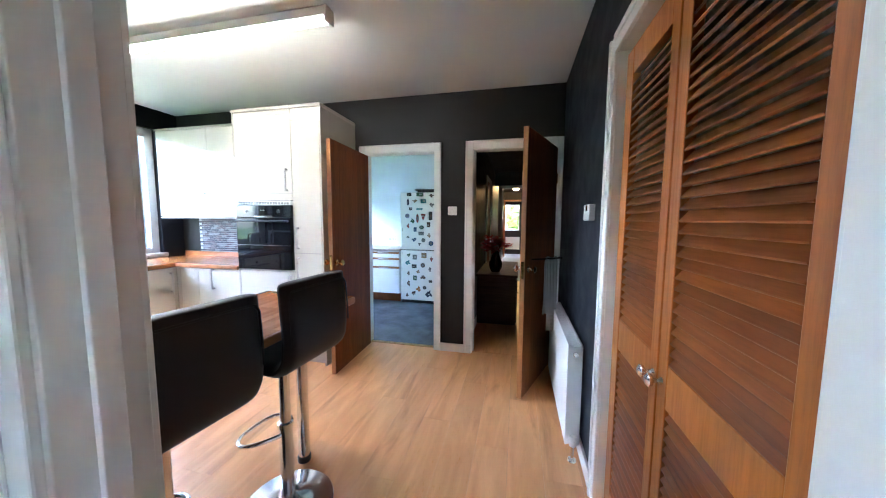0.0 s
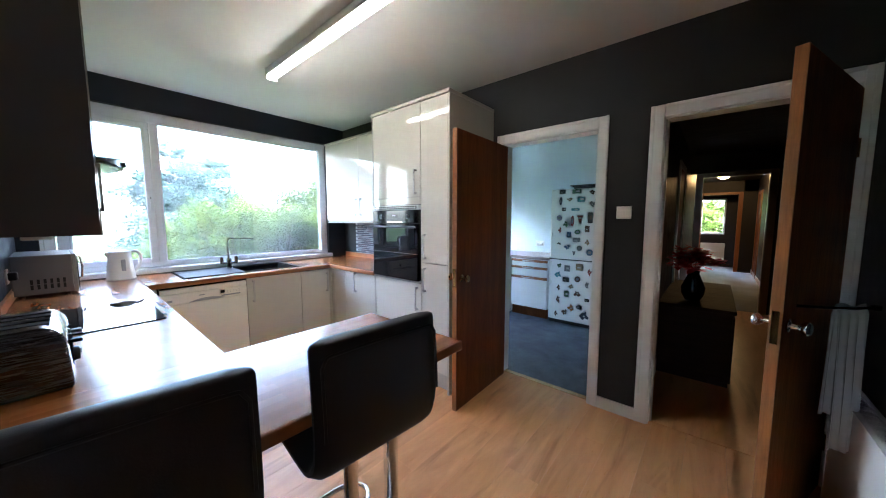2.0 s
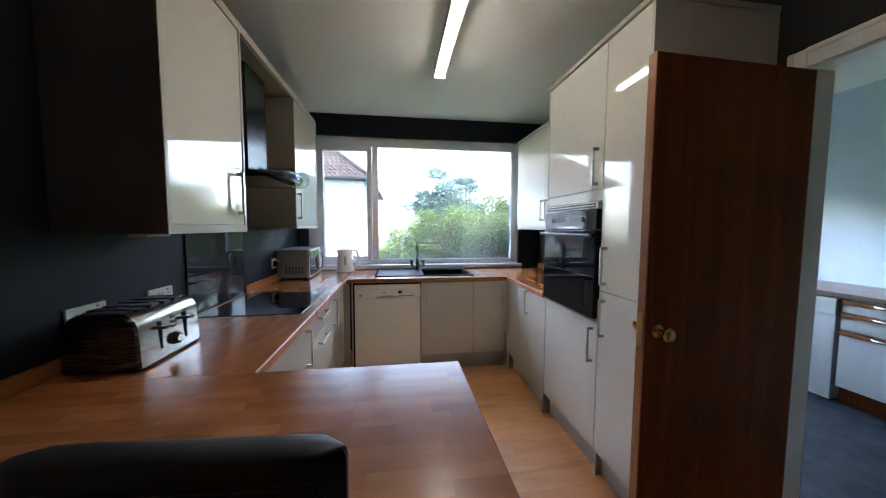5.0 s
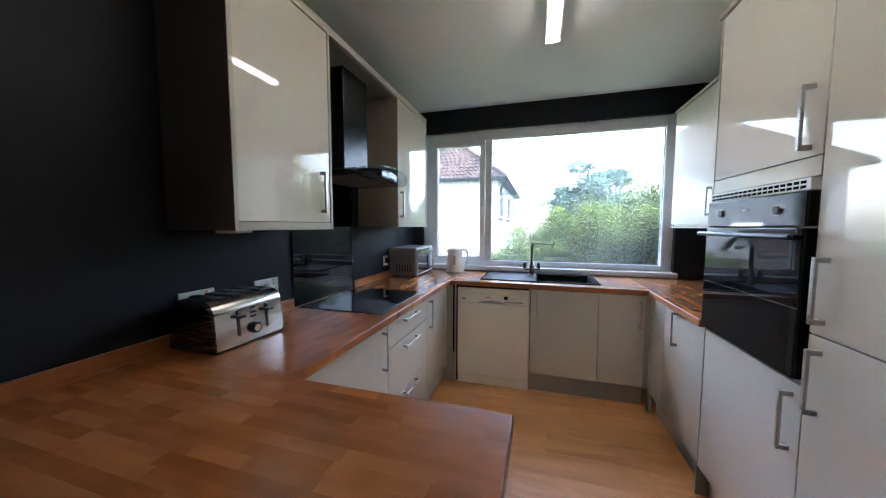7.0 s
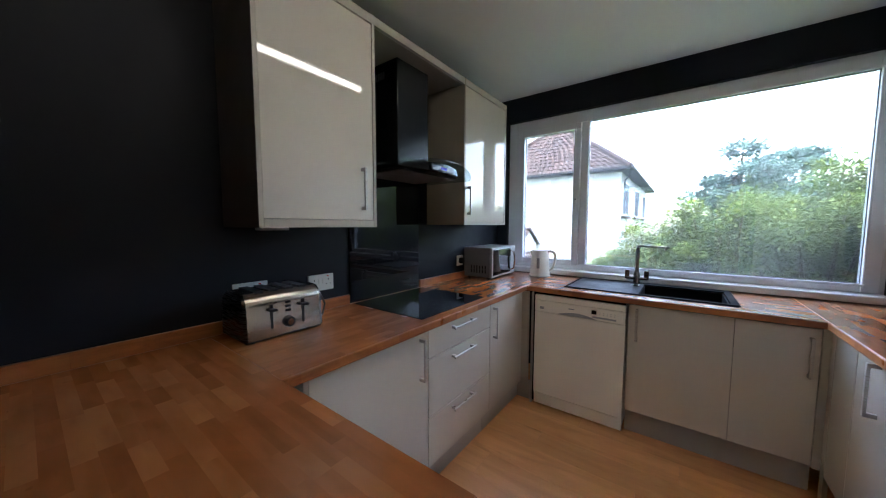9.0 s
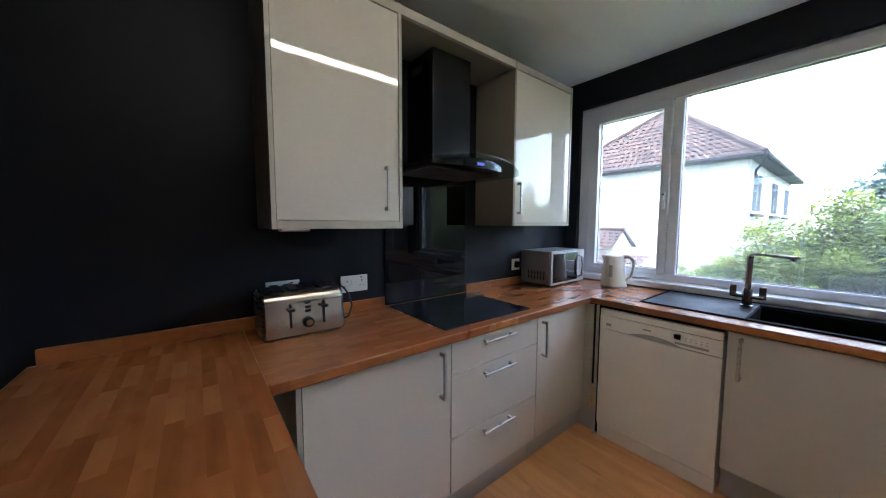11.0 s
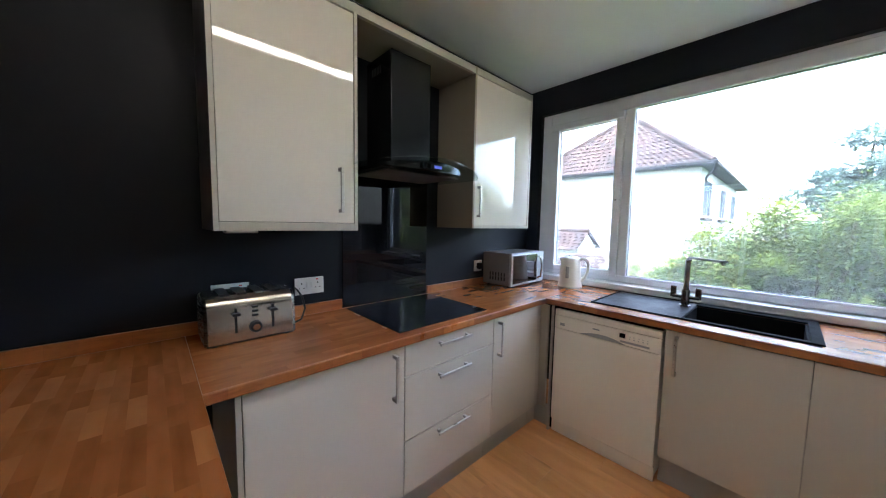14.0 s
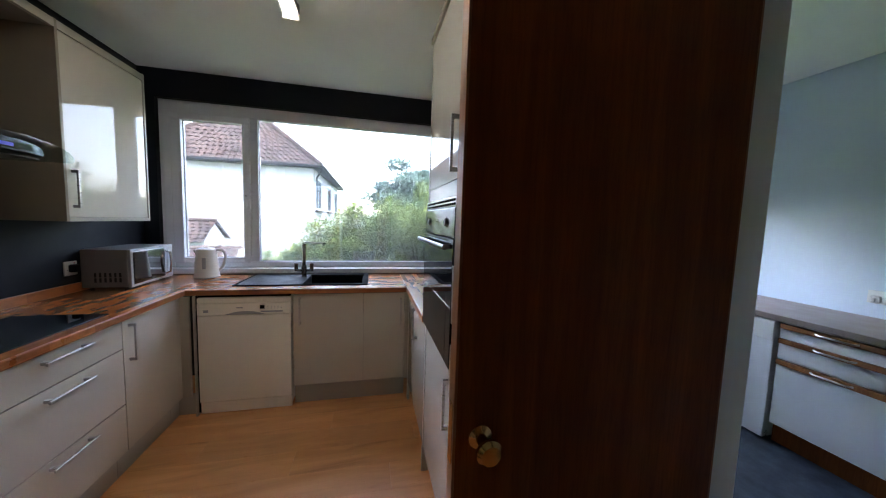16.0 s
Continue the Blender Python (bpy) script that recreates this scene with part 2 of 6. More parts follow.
def pantile(name):
    """Old fired clay: each tile its own tone from purple brown to orange, with lichen."""
    m = material(name, (0.2, 0.1, 0.08), 0.85, spec=0.2)
    cell = node(m, "ShaderNodeTexVoronoi", Scale=3.6)
    join(m, coords(m, (1, 1, 0.9)), cell.inputs["Vector"])
    c = ramp(m, ((0.1, (0.017, 0.0125, 0.0125)), (0.4, (0.035, 0.0235, 0.022)), (0.7, (0.055, 0.035, 0.030)), (1.0, (0.075, 0.059, 0.052))))
    join(m, cell.outputs["Color"], c.inputs["Fac"])
    spots = ramp(m, ((0.60, (0, 0, 0)), (0.72, (1, 1, 1))))
    join(m, noisy(m, 9.0, 6), spots.inputs["Fac"])
    join(m, mixed(m, spots.outputs["Color"], c.outputs["Color"], (0.12, 0.11, 0.10)), bsdf(m).inputs["Base Color"])
    bumped(m, noisy(m, 40, 4), 0.4, 0.004)
    return m


DARK_WALL = painted("charcoal_blue_paint", (0.0078, 0.0098, 0.0140), 0.50, 0.1, 0.10, 220, 0.24)
CHARCOAL = painted("warm_charcoal_paint", (0.0205, 0.0190, 0.0166), 0.5, 0.1, 0.10, 220, 0.25)
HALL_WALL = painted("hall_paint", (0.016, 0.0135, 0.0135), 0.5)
BLUE_WALL = painted("pale_blue_paint", (0.60, 0.67, 0.73), 0.6)
WHITE_WALL = painted("white_wall_paint", (0.72, 0.72, 0.70), 0.7)
CEILING = painted("ceiling_paint", (0.80, 0.80, 0.77), 0.8, 0.03, 0.1, 90)
TRIM = painted("white_trim_gloss", (0.78, 0.77, 0.74), 0.3, 0.03, 0.03, 40, 0.5)
UPVC = painted("white_upvc", (0.68, 0.70, 0.73), 0.28, 0.02, 0.01, 30, 0.5)
IVORY = gloss("ivory_gloss", (0.59, 0.553, 0.48), 0.02)
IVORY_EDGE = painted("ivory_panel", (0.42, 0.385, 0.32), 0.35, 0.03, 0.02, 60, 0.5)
# The ivory panel again, its colour darkened for sides that lie in shade.
IVORY_SHADED = painted("ivory_panel_shaded", (0.27, 0.235, 0.18), 0.4, 0.04, 0.02, 60, 0.4)
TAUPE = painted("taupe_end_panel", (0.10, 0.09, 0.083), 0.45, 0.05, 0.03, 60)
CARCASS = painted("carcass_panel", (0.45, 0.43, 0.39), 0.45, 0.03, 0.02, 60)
PLINTH = painted("plinth_grey", (0.40, 0.385, 0.35), 0.4, 0.05, 0.03, 60)
TOP_X = block_top("block_worktop", "x")
TOP_Y = block_top("block_worktop_across", "y")
STAVE_X = stave_wood("oak_stave", "x", 0.5)
STAVE_Y = stave_wood("oak_stave_across", "y", 0.66)
PLANK = wood("oak_laminate", (0.81, 0.425, 0.190), (0.645, 0.302, 0.122), "y", 0.30, 1.5, 0.0, 0.08, 0.5, 0.97, 0.26, 1.3)
GROOVE = material("joint_dark", (0.12, 0.07, 0.04), 0.8)
SAPELE = wood("sapele_veneer", (0.225, 0.063, 0.0145), (0.135, 0.036, 0.0088), "z", 0.42, 2.4, 0.0, 0.0, 0.08)
LIPPING = wood("door_lipping", (0.34, 0.135, 0.040), (0.23, 0.080, 0.025), "z", 0.35, 1.2)
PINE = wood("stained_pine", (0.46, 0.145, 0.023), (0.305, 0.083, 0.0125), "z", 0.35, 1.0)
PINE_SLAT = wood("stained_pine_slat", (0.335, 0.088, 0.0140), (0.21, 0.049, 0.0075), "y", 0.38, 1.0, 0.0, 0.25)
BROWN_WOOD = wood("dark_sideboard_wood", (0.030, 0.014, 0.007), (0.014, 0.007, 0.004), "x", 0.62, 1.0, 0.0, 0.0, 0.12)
LEATHER = painted("black_faux_leather", (0.0165, 0.0140, 0.0140), 0.42, 0.15, 0.35, 260, 0.26)
CHROME = metal("chrome", (0.80, 0.80, 0.80), 0.15)
NICKEL = metal("brushed_nickel", (0.50, 0.48, 0.45), 0.3)
STEEL = metal("brushed_steel", (0.58, 0.56, 0.53), 0.13, (1, 1, 6))
SILVER = painted("silver_plastic", (0.36, 0.37, 0.38), 0.35, 0.03, 0.02, 60)
BRASS = metal("brass", (0.60, 0.38, 0.16), 0.22)
BLACK = painted("black_plastic", (0.012, 0.012, 0.013), 0.35, 0.1, 0.03, 80)
GASKET = material("grey_gasket", (0.10, 0.10, 0.105), 0.7, spec=0.2)
BLACK_METAL = painted("black_enamel", (0.005, 0.0052, 0.006), 0.24, 0.1, 0.02, 80, 0.3)
BLACK_GLASS = material("black_glass", (0.004, 0.004, 0.005), 0.018, spec=0.32)
PANEL_GLASS = material("oven_fascia", (0.008, 0.009, 0.011), 0.06, spec=0.5)
# Matte black that stands for the shade inside slots and gaps.
VOID = material("gap_and_slot_black", (0.004, 0.004, 0.004), 1.0, spec=0.0)
SMOKE = glass("smoked_glass", (0.78, 0.84, 0.84))
# Grey tint added to dim the bright outside view, not a colour of the glass.
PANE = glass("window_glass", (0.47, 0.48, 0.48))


def smeared_hazy(m, most):
    """Dust and wiping marks on a pane, scattering some daylight, plus added glare haze."""
    nt = m.node_tree
    out = nt.nodes["Material Output"]
    clean = out.inputs["Surface"].links[0].from_socket
    film = nt.nodes.new("ShaderNodeBsdfTranslucent")
    film.inputs["Color"].default_value = (0.9, 0.95, 1.0, 1)
    r = ramp(m, ((0.35, (most * 0.35,) * 3), (0.62, (most,) * 3)))
    join(m, noisy(m, 1.6, 5, coords(m, (1, 1, 1.6), (0.5, 0, 0))), r.inputs["Fac"])
    mx = nt.nodes.new("ShaderNodeMixShader")
    join(m, r.outputs["Color"], mx.inputs[0])
    join(m, clean, mx.inputs[1])
    join(m, film.outputs[0], mx.inputs[2])
    join(m, mx.outputs[0], out.inputs["Surface"])


smeared_hazy(PANE, 0.0115)
WHITE_PLASTIC = painted("white_plastic", (0.74, 0.73, 0.69), 0.3, 0.02, 0.02, 60)
RADIATOR_WHITE = material("radiator_enamel", (0.80, 0.80, 0.78), 0.42, spec=0.3)
WHITE_METAL = painted("white_enamel", (0.80, 0.80, 0.78), 0.25, 0.02, 0.02, 60)
CREAM_METAL = painted("cream_white_enamel", (0.86, 0.825, 0.745), 0.28, 0.02, 0.02, 60)
SINK_STONE = painted("black_composite", (0.007, 0.0075, 0.009), 0.5, 0.25, 0.3, 500, 0.22)
BOWL_STONE = painted("black_composite_bowl", (0.005, 0.0055, 0.006), 0.75, 0.25, 0.3, 500, 0.05)
VINYL = mottled("blue_grey_vinyl", (0.013, 0.018, 0.026), (0.068, 0.086, 0.110), 0.42)
RENDER = painted("white_render", (0.36, 0.37, 0.38), 0.9, 0.06, 0.4, 60)
TILE_RED = pantile("weathered_pantile")
GUTTER = painted("dark_gutter", (0.008, 0.0095, 0.012), 0.6, spec=0.2)
GRASS = painted("grass_ground", (0.06, 0.10, 0.03), 0.9, 0.4, 0.5, 40)
CARPET = painted("pale_carpet", (0.22, 0.235, 0.26), 0.9, 0.2, 0.5, 200)
HOUSE_PANE = material("house_pane", (0.085, 0.105, 0.125), 0.6, spec=0.0)
MICRO = painted("microwave_grey", (0.18, 0.18, 0.185), 0.35, 0.03, 0.02, 60)
TOASTER_STEEL = metal("toaster_steel", (0.60, 0.565, 0.51), 0.2, (2, 1, 40))
# Toaster steel, darkened in colour for the dark wall its ends reflect.
TOASTER_END = metal("toaster_end_darkened", (0.12, 0.115, 0.11), 0.26, (1, 1, 20))
UTIL_TOP = painted("utility_laminate", (0.30, 0.235, 0.20), 0.4, 0.12, 0.02, 40)
MIRROR_DARK = metal("mirror_dark", (0.24, 0.24, 0.24), 0.04)
OVEN_BAR = metal("dark_oven_steel", (0.09, 0.09, 0.095), 0.3)
TAP_METAL = metal("dark_nickel", (0.30, 0.29, 0.27), 0.2)
BARK = painted("bark", (0.09, 0.06, 0.04), 0.9, 0.4, 0.6, 30)
LEAF = leafy("shrub_leaf", (0.055, 0.105, 0.018), (0.205, 0.285, 0.052))
# Tones raised pale and bluish for the haze over the distant trees.
LEAF_BLUE = leafy("conifer_leaf", (0.085, 0.160, 0.145), (0.19, 0.285, 0.265))
RED_LEAF = leafy("red_bract", (0.45, 0.012, 0.015), (0.80, 0.05, 0.05))
TOWEL = painted("grey_towel", (0.34, 0.345, 0.33), 0.95, 0.1, 0.6, 300)
LAMP_ON = glowing("batten_diffuser", (1.0, 0.93, 0.80), 0.33)
BULB_ON = glowing("warm_bulb", (1.0, 0.58, 0.22), 1.0)


# ---- building helpers ----
def box(bm, x0, y0, z0, x1, y1, z1, bevel=0.0, segments=2):
    x0, x1 = sorted((x0, x1))
    y0, y1 = sorted((y0, y1))
    z0, z1 = sorted((z0, z1))
    m = Matrix.Translation(((x0 + x1) / 2, (y0 + y1) / 2, (z0 + z1) / 2)) @ Matrix.Diagonal((x1 - x0, y1 - y0, z1 - z0, 1))
    made = bmesh.ops.create_cube(bm, size=1, matrix=m)["verts"]
    if bevel:
        edges = list({e for v in made for e in v.link_edges})
        bmesh.ops.bevel(bm, geom=edges, offset=bevel, segments=segments, affect="EDGES", profile=0.5)
    return bm


def slab(x0, y0, z0, x1, y1, z1, bevel=0.0, segments=2):
    return box(bmesh.new(), x0, y0, z0, x1, y1, z1, bevel, segments)


def rod(bm, a, b, r, sides=16, r2=None):
    a, b = Vector(a), Vector(b)
    m = Matrix.Translation((a + b) / 2) @ (b - a).to_track_quat("Z", "Y").to_matrix().to_4x4()
    bmesh.ops.create_cone(bm, cap_ends=True, segments=sides, radius1=r, radius2=r if r2 is None else r2, depth=(b - a).length, matrix=m)
    return bm


def turned(profile, sides=32, centre=(0, 0)):
    """A body of revolution about z from (radius, height) pairs."""
    bm = bmesh.new()
    rings = []
    for r, z in profile:
        if r < 1e-5:
            rings.append([bm.verts.new((centre[0], centre[1], z))])
        else:
            rings.append([bm.verts.new((centre[0] + r * math.cos(2 * math.pi * k / sides), centre[1] + r * math.sin(2 * math.pi * k / sides), z)) for k in range(sides)])
    for a, b in zip(rings, rings[1:]):
        for k in range(sides):
            j = (k + 1) % sides
            face = [a[k % len(a)], a[j % len(a)], b[j % len(b)], b[k % len(b)]]
            face = list(dict.fromkeys(face))
            if len(face) > 2:
                bm.faces.new(face)
    bmesh.ops.recalc_face_normals(bm, faces=bm.faces)
    return bm


def tube(points, r, sides=10, closed=False):
    """A round bar along a line of points."""
    bm = bmesh.new()
    pts = [Vector(p) for p in points]
    n, rings, side = len(pts), [], None
    for k, p in enumerate(pts):
        a = pts[k - 1] if k or closed else p
        b = pts[(k + 1) % n] if k < n - 1 or closed else p
        d = (b - a).normalized()
        if side is None:
            side = d.orthogonal().normalized()
        side = (side - d * side.dot(d)).normalized()
        up = d.cross(side)
        rings.append([bm.verts.new(p + r * (math.cos(2 * math.pi * j / sides) * side + math.sin(2 * math.pi * j / sides) * up)) for j in range(sides)])
    for k in range(n if closed else n - 1):
        a, b = rings[k], rings[(k + 1) % n]
        for j in range(sides):
            bm.faces.new((a[j], a[(j + 1) % sides], b[(j + 1) % sides], b[j]))
    if not closed:
        bm.faces.new(rings[0][::-1])
        bm.faces.new(rings[-1])
    bmesh.ops.recalc_face_normals(bm, faces=bm.faces)
    return bm


def eased(points, n=6):
    """A smooth line through the points."""
    pts, out = [Vector(p) for p in points], []
    for k in range(len(pts) - 1):
        p0, p1, p2, p3 = pts[max(k - 1, 0)], pts[k], pts[k + 1], pts[min(k + 2, len(pts) - 1)]
        for j in range(n):
            t = j / n
            out.append(0.5 * ((2 * p1) + (p2 - p0) * t + (2 * p0 - 5 * p1 + 4 * p2 - p3) * t * t + (3 * p1 - p0 - 3 * p2 + p3) * t ** 3))
    return out + [pts[-1]]


def mesh_of(name, bm, mat, smooth=False):
    me = bpy.data.meshes.new(name)
    bm.to_mesh(me)
    bm.free()
    me.materials.append(mat)
    if smooth:
        me.polygons.foreach_set("use_smooth", [True] * len(me.polygons))
        me.set_sharp_from_angle(angle=radians(38))
    return me


def part(name, bm, mat, parent, label="", smooth=False):
    ob = new(name, mesh_of(name, bm, mat, smooth))
    ob.parent = parent
    return tagged(ob, label)


def thing(name, at, label, category, turn=0.0, group="", kind=""):
    ob = new(name)
    ob.empty_display_size = 0.1
    ob.matrix_world = pose(*at, 0, 0, turn)
    return tagged(ob, label, category, group, kind)


def single(name, bm, mat, label, category, at=(0, 0, 0), turn=0.0, group="", kind="", smooth=False):
    ob = new(name, mesh_of(name, bm, mat, smooth))
    ob.matrix_world = pose(*at, 0, 0, turn)
    return tagged(ob, label, category, group, kind)


def structure(name, bm, mat, label="", category="", smooth=False):
    ob = new(name, mesh_of(name, bm, mat, smooth))
    return tagged(ob, label, category, "", "structure")


# ---- plan ----
X_WIN, X_RIGHT = -4.00, 0.47          # window wall and closet wall, inner faces
Y_HOB, Y_DOOR = 0.345, 3.11            # hob wall and wall with two doors, inner faces
CEIL = 2.60
WALL = 0.12
TOP0, TOP1 = 0.872, 0.91               # worktop under and upper side
D1 = (-1.495, -0.757)                   # utility doorway
D2 = (-0.352, 0.41)                    # hall doorway
HEAD = 2.042
ENTRY = (-0.515, 0.375)
WIN_Y, WIN_Z = (0.455, 2.858), (0.93, 2.375)
CLOSET = (0.432, 1.50)

# ---- floor, ceiling, walls ----
structure("ground", slab(-60, -60, -0.62, 40, 60, -0.55), GRASS, "grassy ground round the house", "ground")
structure("floor", slab(X_WIN - 0.3, -2.6, -0.25, 1.6, Y_DOOR + 0.06, -0.012), GROOVE, "screed under oak laminate planks", "floor")
structure("hall_floor", slab(-0.6, Y_DOOR + 0.06, -0.25, 1.4, 7.25, -0.001), PLANK, "oak laminate floor of the hall", "floor")
structure("hall_carpet", slab(-0.6, 7.25, -0.25, 1.4, 13.3, 0.004), CARPET, "pale grey carpet further down the hall", "floor")
structure("utility_floor", slab(-3.42, Y_DOOR + 0.06, -0.25, -0.62, 5.6, 0.0), VINYL, "blue-grey vinyl floor of the utility room", "floor")
structure("ceiling", slab(X_WIN - 0.3, Y_HOB - WALL, CEIL, 1.6, Y_DOOR + WALL, CEIL + 0.2), CEILING, "white painted plaster ceiling", "ceiling")
structure("entry_ceiling", slab(-3.0, -2.6, 2.45, 1.6, Y_HOB - WALL - 0.002, 2.6), CEILING, "white ceiling of the entry", "ceiling")
structure("utility_ceiling", slab(-3.42, Y_DOOR + WALL, 2.66, -0.6, 5.66, 2.8), CEILING, "white ceiling of the utility room", "ceiling")
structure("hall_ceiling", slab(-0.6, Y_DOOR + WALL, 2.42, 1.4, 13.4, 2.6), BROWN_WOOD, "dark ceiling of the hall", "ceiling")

# window wall with one wide opening
bm = bmesh.new()
box(bm, X_WIN - 0.28, Y_HOB - WALL, -0.5, X_WIN, WIN_Y[0], CEIL)
box(bm, X_WIN - 0.28, WIN_Y[1], -0.5, X_WIN, Y_DOOR + WALL, CEIL)
box(bm, X_WIN - 0.28, WIN_Y[0], -0.5, X_WIN, WIN_Y[1], WIN_Z[0])
box(bm, X_WIN - 0.28, WIN_Y[0], WIN_Z[1], X_WIN, WIN_Y[1], CEIL)
structure("wall_west", bm, DARK_WALL, "charcoal blue painted wall round the wide window", "wall")
# hob wall with the entry
bm = bmesh.new()
box(bm, X_WIN, Y_HOB - WALL, -0.012, ENTRY[0] - 0.03, Y_HOB, CEIL)
box(bm, ENTRY[0] - 0.03, Y_HOB - WALL, HEAD + 0.03, X_RIGHT, Y_HOB, CEIL)
box(bm, ENTRY[1] + 0.03, Y_HOB - WALL, -0.012, X_RIGHT + WALL, Y_HOB, HEAD + 0.03)
structure("wall_south", bm, DARK_WALL, "charcoal blue painted wall behind the hob", "wall")
# wall with the two doorways
bm = bmesh.new()
box(bm, X_WIN, Y_DOOR, -0.012, D1[0] - 0.03, Y_DOOR + WALL, CEIL)
box(bm, D1[0] - 0.03, Y_DOOR, HEAD + 0.03, D2[1] + 0.03, Y_DOOR + WALL, CEIL)
box(bm, D1[1] + 0.03, Y_DOOR, -0.012, D2[0] - 0.03, Y_DOOR + WALL, HEAD + 0.03)
box(bm, D2[1] + 0.03, Y_DOOR, -0.012, 1.5, Y_DOOR + WALL, CEIL)
structure("wall_north", bm, CHARCOAL, "warm charcoal painted wall with two doorways", "wall")
# closet wall
bm = bmesh.new()
box(bm, X_RIGHT, CLOSET[1] + 0.03, -0.012, X_RIGHT + WALL, Y_DOOR, CEIL)
box(bm, X_RIGHT, Y_HOB - WALL, HEAD + 0.05, X_RIGHT + WALL, CLOSET[1] + 0.03, CEIL)
structure("wall_east", bm, DARK_WALL, "charcoal blue painted wall beside the closet", "wall")
structure("closet_back", slab(1.1, Y_HOB - WALL, -0.012, 1.16, Y_DOOR, CEIL), WHITE_WALL, "white back wall of the closet", "wall")
# the entry behind, walled in but for an unseen opening added for daylight
bm = bmesh.new()
box(bm, -1.4, -2.6, -0.012, -1.3, Y_HOB - WALL, 2.45)
box(bm, X_RIGHT + 0.6, -2.6, -0.012, X_RIGHT + 0.7, Y_HOB - WALL, 2.45)
box(bm, -1.4, -2.7, -0.012, -0.12, -2.6, 2.45)
box(bm, 0.12, -2.7, -0.012, X_RIGHT + 0.7, -2.6, 2.45)
box(bm, -0.12, -2.7, -0.012, 0.12, -2.6, 1.40)
box(bm, -0.12, -2.7, 1.76, 0.12, -2.6, 2.45)
box(bm, X_RIGHT, Y_HOB - WALL - 0.06, -0.012, X_RIGHT + 0.7, Y_HOB - WALL, 2.45)
structure("entry_walls", bm, WHITE_WALL, "white walls of the entry passage, with an unseen opening added for daylight", "wall")
# utility room, with a window in its west wall
bm = bmesh.new()
box(bm, -3.42, Y_DOOR + WALL, -0.3, -3.3, 4.2, 2.66)
box(bm, -3.42, 5.1, -0.3, -3.3, 5.64, 2.66)
box(bm, -3.42, 4.2, -0.3, -3.3, 5.1, 0.95)
box(bm, -3.42, 4.2, 1.75, -3.3, 5.1, 2.66)
structure("utility_wall_west", bm, BLUE_WALL, "pale blue wall with a window", "wall")
structure("utility_wall_north", slab(-3.3, 5.52, -0.012, -0.6, 5.64, 2.66), BLUE_WALL, "pale blue painted wall behind the fridge", "wall")
structure("utility_wall_east", slab(-0.62, Y_DOOR + WALL, -0.012, -0.55, 5.52, 2.66), BLUE_WALL, "pale blue painted wall", "wall")
structure("utility_wall_south", slab(-3.3, Y_DOOR + WALL, -0.012, D1[0] - 0.09, Y_DOOR + WALL + 0.02, 2.66), BLUE_WALL, "pale blue painted wall", "wall")
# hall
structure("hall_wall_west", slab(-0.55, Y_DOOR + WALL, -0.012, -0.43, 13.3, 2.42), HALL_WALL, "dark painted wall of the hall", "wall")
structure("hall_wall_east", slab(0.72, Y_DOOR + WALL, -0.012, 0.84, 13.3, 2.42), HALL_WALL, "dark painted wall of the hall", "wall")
bm = bmesh.new()
box(bm, 0.15, 13.2, -0.012, 0.72, 13.32, 2.42)
box(bm, -0.43, 13.2, -0.012, 0.15, 13.32, 0.96)
box(bm, -0.43, 13.2, 2.02, 0.15, 13.32, 2.42)
structure("hall_wall_north", bm, HALL_WALL, "end wall of the hall with a window", "wall")


# ---- door frames ----
def frame_parts(host, x0, x1, y_face, depth, head, side, mat, both=True, ax=(0.075, 0.075)):
    """Jambs, head and mitred architraves of an opening along x; side: -1 if the room lies towards -y."""
    t = 0.03
    part("jamb", slab(x0 - t, y_face, 0, x0, y_face - side * depth, head + t, 0.002), mat, host)
    part("jamb", slab(x1, y_face, 0, x1 + t, y_face - side * depth, head + t, 0.002), mat, host)
    part("head", slab(x0, y_face, head, x1, y_face - side * depth, head + t, 0.002), mat, host)
    for face, way in ((y_face, side),) + (((y_face - side * depth, -side),) if both else ()):
        for k, (a, b) in enumerate(((x0 - ax[0], x0 - 0.008), (x1 + 0.008, x1 + ax[1]))):
            bm = slab(a, face + way * 0.0, 0, b, face + way * 0.016, head + 0.086, 0.004)
            inner = (a, a + 0.022) if k == 0 else (b - 0.022, b)
            box(bm, inner[0], face + way * 0.012, 0, inner[1], face + way * 0.021, head + 0.086, 0.005)
            part("architrave", bm, mat, host)
        bm = slab(x0 - 0.008, face, head + 0.008, x1 + 0.008, face + way * 0.016, head + 0.086, 0.004)
        box(bm, x0 - 0.008, face + way * 0.012, head + 0.086 - 0.022, x1 + 0.008, face + way * 0.024, head + 0.086, 0.005)
        part("architrave", bm, mat, host)


def knob_set(leaf, x, z, mat, thick=0.04):
    """Knobs and roses on both faces of a leaf, with the latch plate on its edge."""
    for way in (-1, 1):
        y = way * thick / 2
        bm = turned(((0.0, 0), (0.024, 0), (0.026, 0.004), (0.012, 0.010), (0.009, 0.028), (0.014, 0.034), (0.025, 0.044), (0.027, 0.054), (0.020, 0.062), (0.0, 0.064)), 20)
        bmesh.ops.transform(bm, matrix=Matrix.Translation((x, y, z)) @ Matrix.Rotation(radians(-90 * way), 4, "X"), verts=bm.verts)
        part("knob", bm, mat, leaf, "", True)


